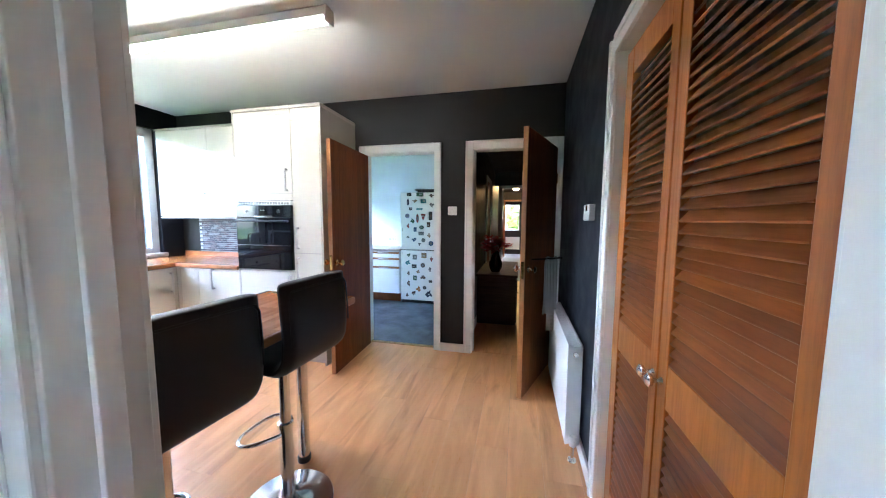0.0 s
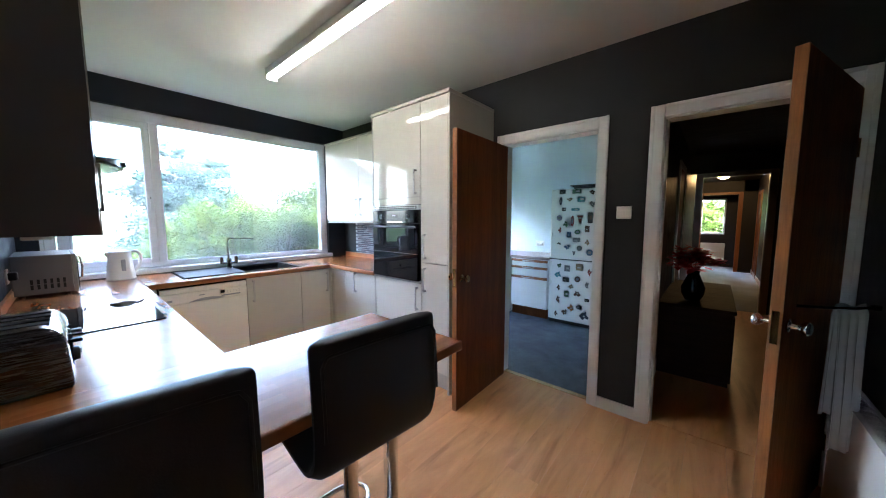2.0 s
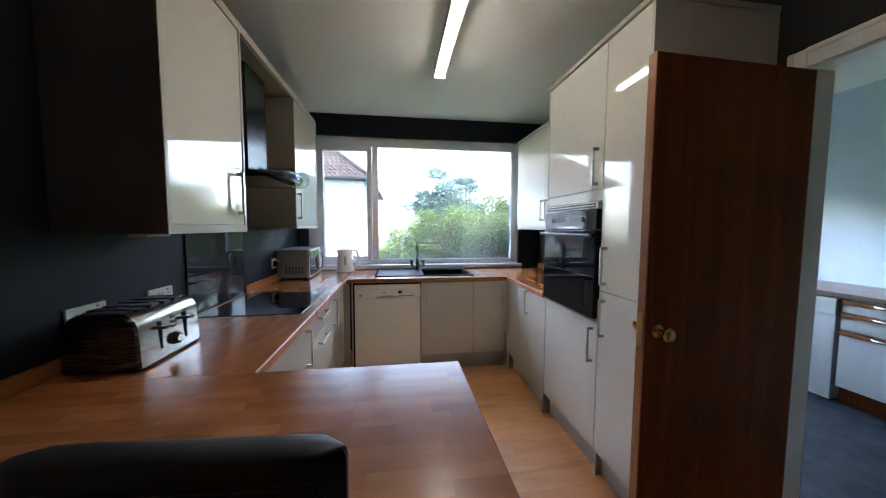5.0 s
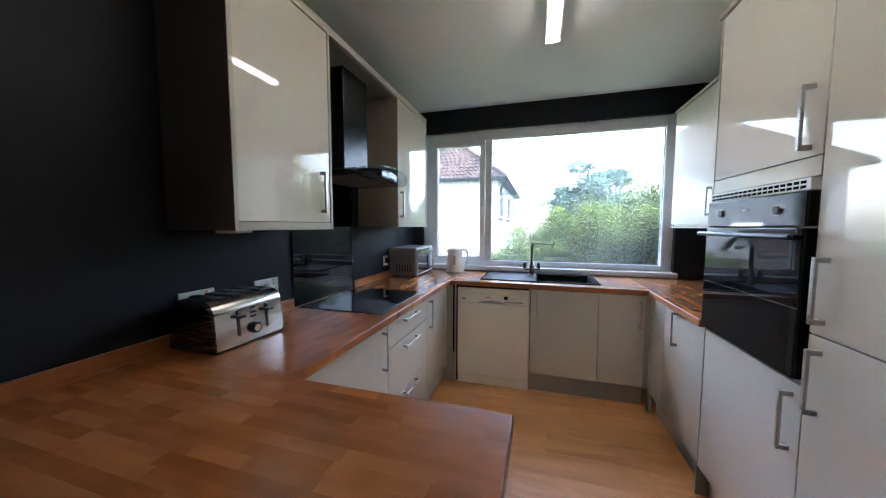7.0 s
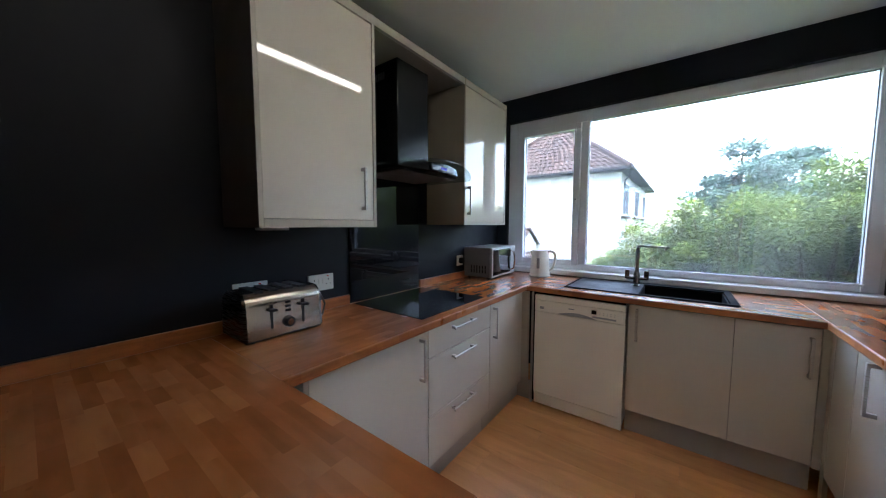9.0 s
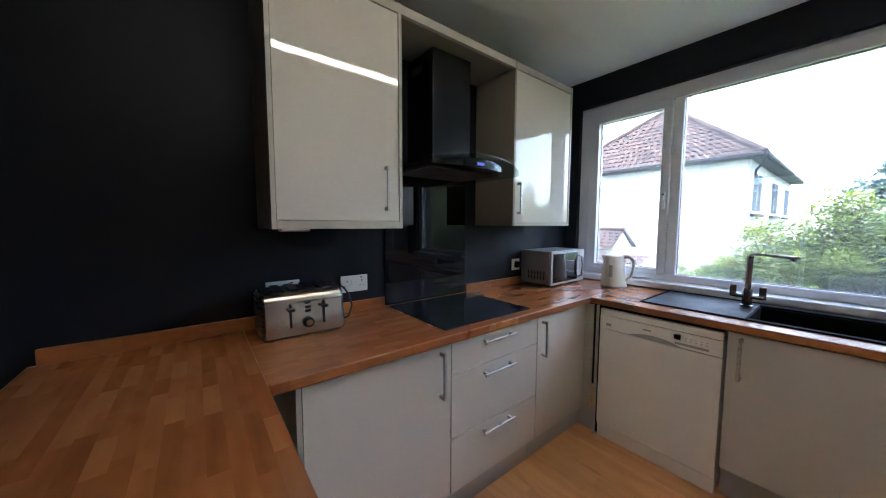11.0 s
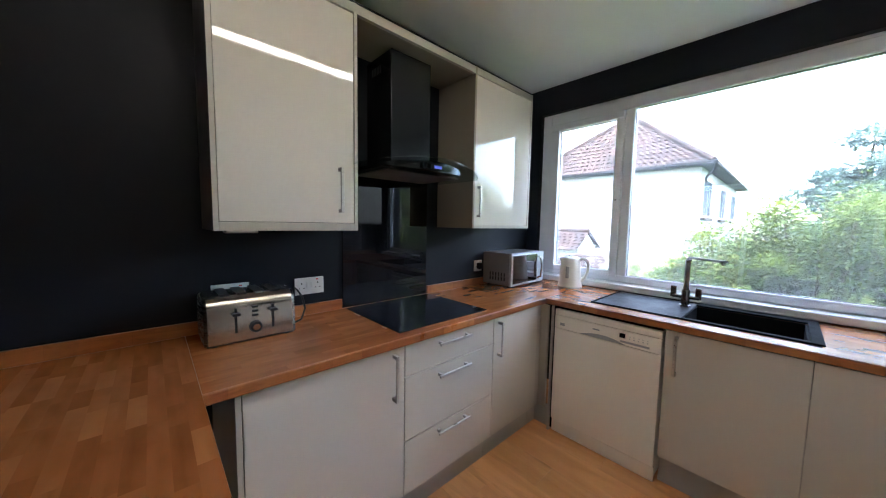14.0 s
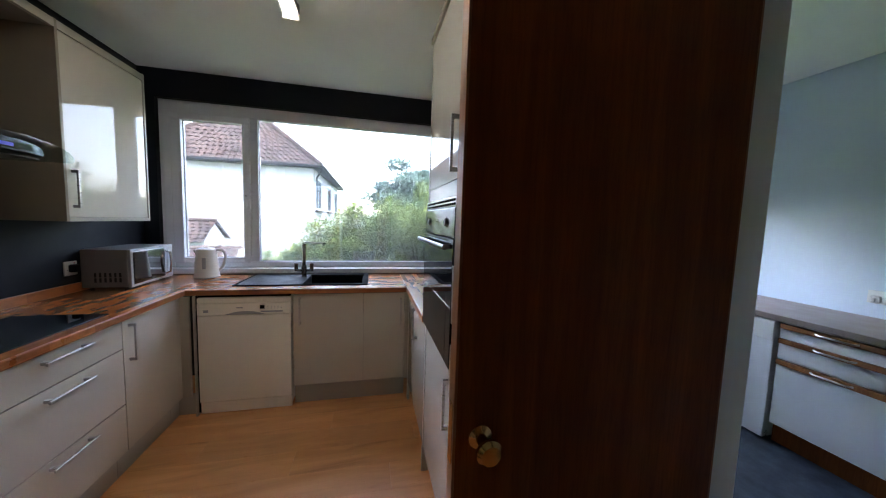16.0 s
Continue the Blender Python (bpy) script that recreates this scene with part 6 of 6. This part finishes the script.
vase = thing("vase", (-0.20, 4.30, 0.668), "dark ceramic vase of red artificial flowers", "vase")
part("vessel", turned(((0, 0), (0.055, 0), (0.085, 0.06), (0.09, 0.12), (0.06, 0.2), (0.04, 0.25), (0.052, 0.29), (0.044, 0.29), (0.034, 0.25), (0, 0.24)), 32), BLACK_METAL, vase, "", True)
bm = bmesh.new()
rng = random.Random(5)
for k in range(40):
    a, r = rng.uniform(0, 6.3), 0.15 * rng.random() ** 0.5
    c = Vector((r * math.cos(a), r * math.sin(a), 0.30 + 0.22 * rng.random() * (1 - r * r * 20)))
    for j in range(9):
        b = j * 0.7 + rng.uniform(-0.2, 0.2)
        d = Vector((math.cos(b), math.sin(b), rng.uniform(-0.35, 0.45)))
        s = d.cross(Vector((0, 0, 1))).normalized() * 0.026
        L = rng.uniform(0.07, 0.12)
        q = [bm.verts.new(p) for p in (c, c + d * L * 0.5 + s, c + d * L, c + d * L * 0.5 - s)]
        bm.faces.new(q)
part("flower_spray", bm, RED_LEAF, vase, "red poinsettia-like flower heads")
bm = bmesh.new()
for k in range(9):
    a = k * 0.7
    rod(bm, (0, 0, 0.2), (0.08 * math.cos(a), 0.08 * math.sin(a), 0.40), 0.003, 6)
part("stems", bm, BARK, vase)


def hall_arch(y, x0=-0.31, x1=0.37, label="white painted door frame across the hall", mat=TRIM):
    f = thing("hall_door_frame", (0, y, 0), label, "door frame", kind="structure")
    for a, b in ((max(-0.43, x0 - 0.09), x0), (x1, x1 + 0.088)):
        part("jamb", slab(a, 0, 0, b, 0.1, 2.13, 0.003), mat, f)
    part("head", slab(x0, 0, 2.065, x1, 0.1, 2.13, 0.003), mat, f)
    if x1 < 0.5:
        part("wall_beside", slab(x1 + 0.09, 0.02, 0, 0.72, 0.08, 2.42), HALL_WALL, f)
    part("wall_above", slab(-0.43, 0.02, 2.131, 0.72, 0.08, 2.42), HALL_WALL, f)


hall_arch(7.2, -0.26, 0.485)
hall_arch(12.1, -0.37, 0.36, "brown wooden door frame across the hall", LIPPING)
sd = thing("hall_side_frame", (-0.43, 5.2, 0), "white painted door frame in the hall wall", "door frame", kind="structure")
for a in (0.0, 0.76):
    part("architrave", slab(0, a, 0, 0.02, a + 0.07, 2.09, 0.003), TRIM, sd)
part("architrave", slab(0, 0.07, 2.02, 0.02, 0.76, 2.09, 0.003), TRIM, sd)
part("leaf", slab(0, 0.07, 0.005, 0.008, 0.76, 2.018), SAPELE, sd)
for y in (8.76, 10.96):
    sd = thing("hall_side_frame", (0.72, y, 0), "brown wooden door frame in the hall wall", "door frame", kind="structure")
    for a in (0.0, 0.76):
        part("architrave", slab(-0.02, a, 0, 0, a + 0.07, 2.09, 0.003), LIPPING, sd)
    part("architrave", slab(-0.02, 0.07, 2.02, 0, 0.76, 2.09, 0.003), LIPPING, sd)
    part("leaf", slab(-0.008, 0.07, 0.005, 0, 0.76, 2.018), SAPELE, sd)
hw = thing("window_3", (-0.145, 13.2, 0.96), "white framed window at the end of the hall", "window", kind="structure")
for a in ((-0.285, -0.245, 0, 1.06), (0.255, 0.295, 0, 1.06), (-0.245, 0.255, 0, 0.045), (-0.245, 0.255, 1.015, 1.06)):
    part("window_frame", slab(a[0], -0.01, a[2], a[1], 0.06, a[3], 0.004), UPVC, hw)
hc = thing("hall_ceiling_light", (0.01, 10.2, 2.42), "small warm hall ceiling light, switched on", "ceiling light")
part("shade", turned(((0, -0.115), (0.06, -0.105), (0.10, -0.07), (0.115, -0.03), (0.115, -0.013)), 28), BULB_ON, hc, "glowing glass bowl", True)
part("rose", turned(((0, -0.012), (0.11, -0.012), (0.11, 0.0), (0, 0.0)), 28), BRASS, hc, "", True)
rd2 = thing("radiator", (-0.1, 13.19, 0.2), "white radiator under the hall window", "radiator")
part("front_panel", slab(-0.28, -0.07, 0, 0.28, -0.055, 0.5, 0.004), WHITE_METAL, rd2)
part("back_panel", slab(-0.28, -0.03, 0, 0.28, -0.015, 0.5, 0.004), WHITE_METAL, rd2)

# ---- outside ----
def slope(bm, a, b, c, d, courses=15, pitch=0.2):
    """A pantiled slope: a-b along the eave, c above a, d above b; a wave across it and a step at every course."""
    a, b, c, d = Vector(a), Vector(b), Vector(c), Vector(d)
    nrm = (b - a).cross(c - a).normalized()
    if nrm.z < 0:
        nrm = -nrm
    for k in range(courses):
        s0, s1 = k / courses, (k + 1) / courses
        pa, pb, qa, qb = a.lerp(c, s0), b.lerp(d, s0), a.lerp(c, s1), b.lerp(d, s1)
        n = max(2, int((pb - pa).length / 0.05))
        low, high = [], []
        for j in range(n + 1):
            t = j / n
            p, q = pa.lerp(pb, t), qa.lerp(qb, t)
            wave = 0.022 * math.sin(2 * math.pi * (p - a).length / pitch)
            low.append(bm.verts.new(p + nrm * (0.052 + wave)))
            high.append(bm.verts.new(q + nrm * (0.03 + wave)))
        for j in range(n):
            bm.faces.new((low[j], low[j + 1], high[j + 1], high[j]))
        lip = [bm.verts.new(v.co - nrm * 0.024) for v in low]
        for j in range(n):
            bm.faces.new((lip[j], lip[j + 1], low[j + 1], low[j]))


def hip_house(name, x_face, y0, y1, x_back, z0, eave, rise, label):
    """A rendered house with a hipped pantile roof; its front looks towards +x."""
    h = thing(name, (x_face, y0, z0), label, "house")
    L, W, E = x_face - x_back, y1 - y0, eave - z0
    part("wall", slab(-L, 0, 0, 0, W, E), RENDER, h)
    o = 0.32
    half = (W + 2 * o) / 2
    part("soffit", slab(-L - o, -o, E, o, W + o, E + 0.05), GUTTER, h)
    for a in ((o, -o, o + 0.11, W + o), (-L - o, W + o, o + 0.11, W + o + 0.11), (-L - o, -o - 0.11, o + 0.11, -o)):
        part("gutter", slab(a[0], a[1], E + 0.0, a[2], a[3], E + 0.12, 0.03), GUTTER, h)
    part("downpipe", tube([(0.30, W + 0.36, E + 0.02), (0.05, W + 0.3, E - 0.12), (-0.35, W + 0.07, E - 0.3), (-0.45, W + 0.07, E - 0.42)], 0.035, 10), GUTTER, h, "", True)
    zt = E + 0.06
    e = [Vector((o, -o, zt)), Vector((o, W + o, zt)), Vector((-L - o, W + o, zt)), Vector((-L - o, -o, zt))]
    r = [Vector((o - half, W / 2, zt + rise)), Vector((-L - o + half, W / 2, zt + rise))]
    bm = bmesh.new()
    slope(bm, e[0], e[1], r[0], r[0] + Vector((0, 0.001, 0)))
    slope(bm, e[1], e[2], r[0], r[1])
    slope(bm, e[3], e[0], r[1], r[0])
    slope(bm, e[2], e[3], r[1], r[1] + Vector((0, 0.001, 0)))
    roof = part("roof", bm, TILE_RED, h, "weathered red pantiles")
    for a, b in ((e[0], r[0]), (e[1], r[0]), (r[0], r[1])):
        part("ridge_tiles", rod(bmesh.new(), a + Vector((0, 0, 0.06)), b + Vector((0, 0, 0.06)), 0.1, 10), TILE_RED, roof)
    ch = part("chimney", slab(r[0].x - 1.6, W / 2 - 0.3, zt + rise - 0.5, r[0].x - 0.9, W / 2 + 0.3, zt + rise + 0.9, 0.02), RENDER, roof)
    for x in (-0.45, -4.05, -7.5):
        w = part("window", slab(x - 1.6, W - 0.02, E - 1.55, x, W + 0.015, E - 0.26), UPVC, h)
        part("pane", slab(x - 1.52, W + 0.015, E - 1.48, x - 0.85, W + 0.022, E - 0.33), HOUSE_PANE, w)
        part("pane", slab(x - 0.76, W + 0.015, E - 1.48, x - 0.08, W + 0.022, E - 0.33), HOUSE_PANE, w)
        part("sill", slab(x - 1.7, W, E - 1.64, x + 0.07, W + 0.1, E - 1.55), GUTTER, w)
    return h


hip_house("neighbour_house", -14.0, -6.0, 0.06, -23.5, -0.6, 3.28, 2.75, "white rendered house with a hipped red pantile roof")
SH = 2.4                     # length of the outbuilding's roof
shed = thing("outbuilding", (-12.2, -5.2, -0.55), "low outbuilding with a mossy pantile roof", "shed")
part("wall", slab(-1.4, 0, 0, 0, SH - 0.05, 1.15), RENDER, shed)
bm = bmesh.new()
slope(bm, (0.28, 0, 1.08), (0.28, SH, 1.08), (-0.7, 0, 1.70), (-0.7, SH, 1.70), 6)
slope(bm, (-1.68, SH, 1.08), (-1.68, 0, 1.08), (-0.7, SH, 1.70), (-0.7, 0, 1.70), 6)
shed_roof = part("roof", bm, TILE_RED, shed, "mossy pantiles")
part("ridge_tiles", rod(bmesh.new(), (-0.7, 0, 1.78), (-0.7, SH, 1.78), 0.07, 10), TILE_RED, shed_roof)
bm = bmesh.new()
f = [bm.verts.new(p) for p in ((-1.4, SH - 0.09, 1.14), (0.0, SH - 0.09, 1.14), (-0.7, SH - 0.09, 1.66))]
g = [bm.verts.new(p) for p in ((-1.4, SH - 0.05, 1.14), (0.0, SH - 0.05, 1.14), (-0.7, SH - 0.05, 1.66))]
bm.faces.new(f)
bm.faces.new(g[::-1])
for k in range(3):
    bm.faces.new((f[k], g[k], g[(k + 1) % 3], f[(k + 1) % 3]))
bmesh.ops.recalc_face_normals(bm, faces=bm.faces)
part("gable", bm, RENDER, shed)
part("barge_board", rod(bmesh.new(), (-0.7, SH + 0.03, 1.74), (-1.7, SH + 0.03, 1.10), 0.018, 8), GUTTER, shed)
lean = thing("lean_to", (-11.0, -3.1, -0.55), "small lean-to with a pantile roof beside the outbuilding", "shed")
part("wall", slab(-0.9, 0.1, 0, 0, 1.3, 0.62), RENDER, lean)
bm = bmesh.new()
slope(bm, (0.2, 0, 0.60), (0.2, 1.45, 0.60), (-0.95, 0, 0.98), (-0.95, 1.45, 0.98), 5)
part("roof", bm, TILE_RED, lean, "mossy pantiles")
single("garden_wall", slab(-9.3, -8, -0.55, -9.0, 1.0, 0.35, 0.02), painted("old_stone", (0.30, 0.25, 0.20), 0.9, 0.4, 0.6, 12), "low old stone garden wall", "wall")


def raw_leaves(spots, size, seed, flat=0.5):
    """Many leaves at once: (place, outward way) pairs become one mesh by plain lists."""
    rng = random.Random(seed)
    vs, fs = [], []
    for c, w in spots:
        d = Vector((w[0] + rng.uniform(-0.9, 0.9), w[1] + rng.uniform(-0.9, 0.9), w[2] * flat + rng.uniform(-0.55, 0.5))).normalized()
        s = d.cross(Vector((rng.uniform(-0.5, 0.5), rng.uniform(-0.5, 0.5), 1))).normalized()
        L = size * rng.uniform(0.6, 1.25)
        n = s.cross(d).normalized() * L * 0.1
        k = len(vs)
        vs += [c, c + d * L * 0.45 + s * L * 0.28, c + d * L * 0.5 - n, c + d * L * 0.45 - s * L * 0.28, c + d * L]
        fs += [(k, k + 1, k + 2), (k + 1, k + 4, k + 2), (k, k + 2, k + 3), (k + 2, k + 4, k + 3)]
    me = bpy.data.meshes.new("leaves")
    me.from_pydata([tuple(v) for v in vs], [], fs)
    return me


def shrub(name, at, spread, height, count, leaf, mat, seed, label, category="shrub", trunk=0.03, blobs=26, tier=1.0, clump=(0.16, 0.34), dome=0.45, shoots=0):
    """Stems that fork, and leaf clumps of uneven size round their ends."""
    rng = random.Random(seed)
    t = thing(name, at, label, category)
    stems, ends = bmesh.new(), []
    for k in range(blobs):
        a, r = rng.uniform(0, 2 * math.pi), rng.random() ** 0.5
        tip = Vector((spread[0] * r * math.cos(a), spread[1] * r * math.sin(a), height * (0.25 + 0.75 * rng.random() ** 0.7) * (1 - dome * r * r)))
        mid = Vector((tip.x * 0.4, tip.y * 0.4, tip.z * 0.55))
        rod(stems, (tip.x * 0.12, tip.y * 0.12, 0), mid, trunk, 6, trunk * 0.7)
        rod(stems, mid, tip, trunk * 0.7, 6, trunk * 0.25)
        ends.append((tip, rng.uniform(*clump) * (spread[0] + height) / 2))
    part("trunk", stems, BARK, t)
    spots = []
    for k in range(shoots):
        c, r = ends[rng.randrange(len(ends))]
        way = Vector((rng.gauss(0, 0.5), rng.gauss(0, 0.5), rng.uniform(0.3, 1.0))).normalized()
        for j in range(14):
            w = Vector((rng.gauss(0, 1), rng.gauss(0, 1), rng.gauss(0.2, 0.5))).normalized()
            spots.append((c + way * (r * 0.7 + j * 0.016) + w * 0.012, w))
    while len(spots) < count:
        c, r = ends[rng.randrange(len(ends))]
        w = Vector((rng.gauss(0, 1), rng.gauss(0, 1), rng.gauss(0.15, 0.8))).normalized()
        p = c + Vector((w.x, w.y, w.z * tier)) * r * rng.uniform(0.35, 1.05) * (1 + 0.3 * noise.noise(c * 3 + w * 2))
        if p.z > 0.02:
            spots.append((p, w))
    me = raw_leaves(spots, leaf, seed + 1)
    me.materials.append(mat)
    ob = new("crown", me)
    ob.parent = t
    return t


G = -0.55
HEDGE = ((-5.95, 0.95, 0.60, 1.45, 20000, 21, "low bright green leafy garden shrub"),
         (-6.00, 1.60, 0.70, 1.95, 30000, 22, "bright green leafy garden shrub outside the window"),
         (-6.10, 2.30, 0.75, 2.30, 38000, 23, "dense green leafy garden shrub outside the window"),
         (-6.00, 3.05, 0.75, 2.55, 42000, 25, "tall dense green garden shrub by the window"),
         (-6.10, 3.85, 0.80, 2.80, 42000, 26, "tall dense green garden shrub"),
         (-6.20, 4.75, 0.85, 2.95, 34000, 24, "tallest dense green garden shrub"))
for x, y, r, h, n, seed, label in HEDGE:
    shrub("garden_shrub", (x, y, G), (r, r), h, n, 0.046, LEAF, seed, label, blobs=70, clump=(0.09, 0.19), dome=0.28, shoots=70)
shrub("garden_tree", (-18.0, 3.5, G), (1.5, 1.3), 5.0, 16000, 0.20, LEAF_BLUE, 31, "dark blue-green tree behind the shrubs", "tree", 0.09, 24, 0.4)
shrub("garden_tree", (-19.0, 5.4, G), (1.5, 1.4), 5.3, 17000, 0.20, LEAF_BLUE, 32, "dark blue-green tree behind the shrubs", "tree", 0.09, 24, 0.4)
shrub("garden_tree", (0.0, 15.2, G), (1.6, 0.8), 3.6, 26000, 0.14, LEAF, 33, "green tree outside the hall window", "tree", 0.06, 20)
shrub("garden_tree", (-9.0, 8.5, G), (2.2, 2.2), 5.2, 8000, 0.2, LEAF, 34, "green garden tree beside the house", "tree", 0.08, 20)

# ---- laminate planks, last ----
rng = random.Random(8)
PW, PL = 0.192, 1.285
plank_full = {}
x, row = X_WIN + 0.02, 0
while x < 1.1:
    y = Y_HOB - 1.9 + (row * 0.43 % 1.0) * PL - PL
    while y < Y_DOOR + 0.06:
        a, b = max(y, -1.6), min(y + PL, Y_DOOR + 0.05)
        if b - a > 0.05:
            key = round(b - a, 3)
            if key not in plank_full:
                plank_full[key] = mesh_of("plank", slab(0.0004, 0.0004, -0.012, PW - 0.0004, key - 0.0004, 0, 0.0006, 1), PLANK)
            ob = new("plank", plank_full[key])
            ob.parent = bpy.data.objects["floor"]
            ob.location = (x, a, 0)
        y += PL
    x += PW
    row += 1
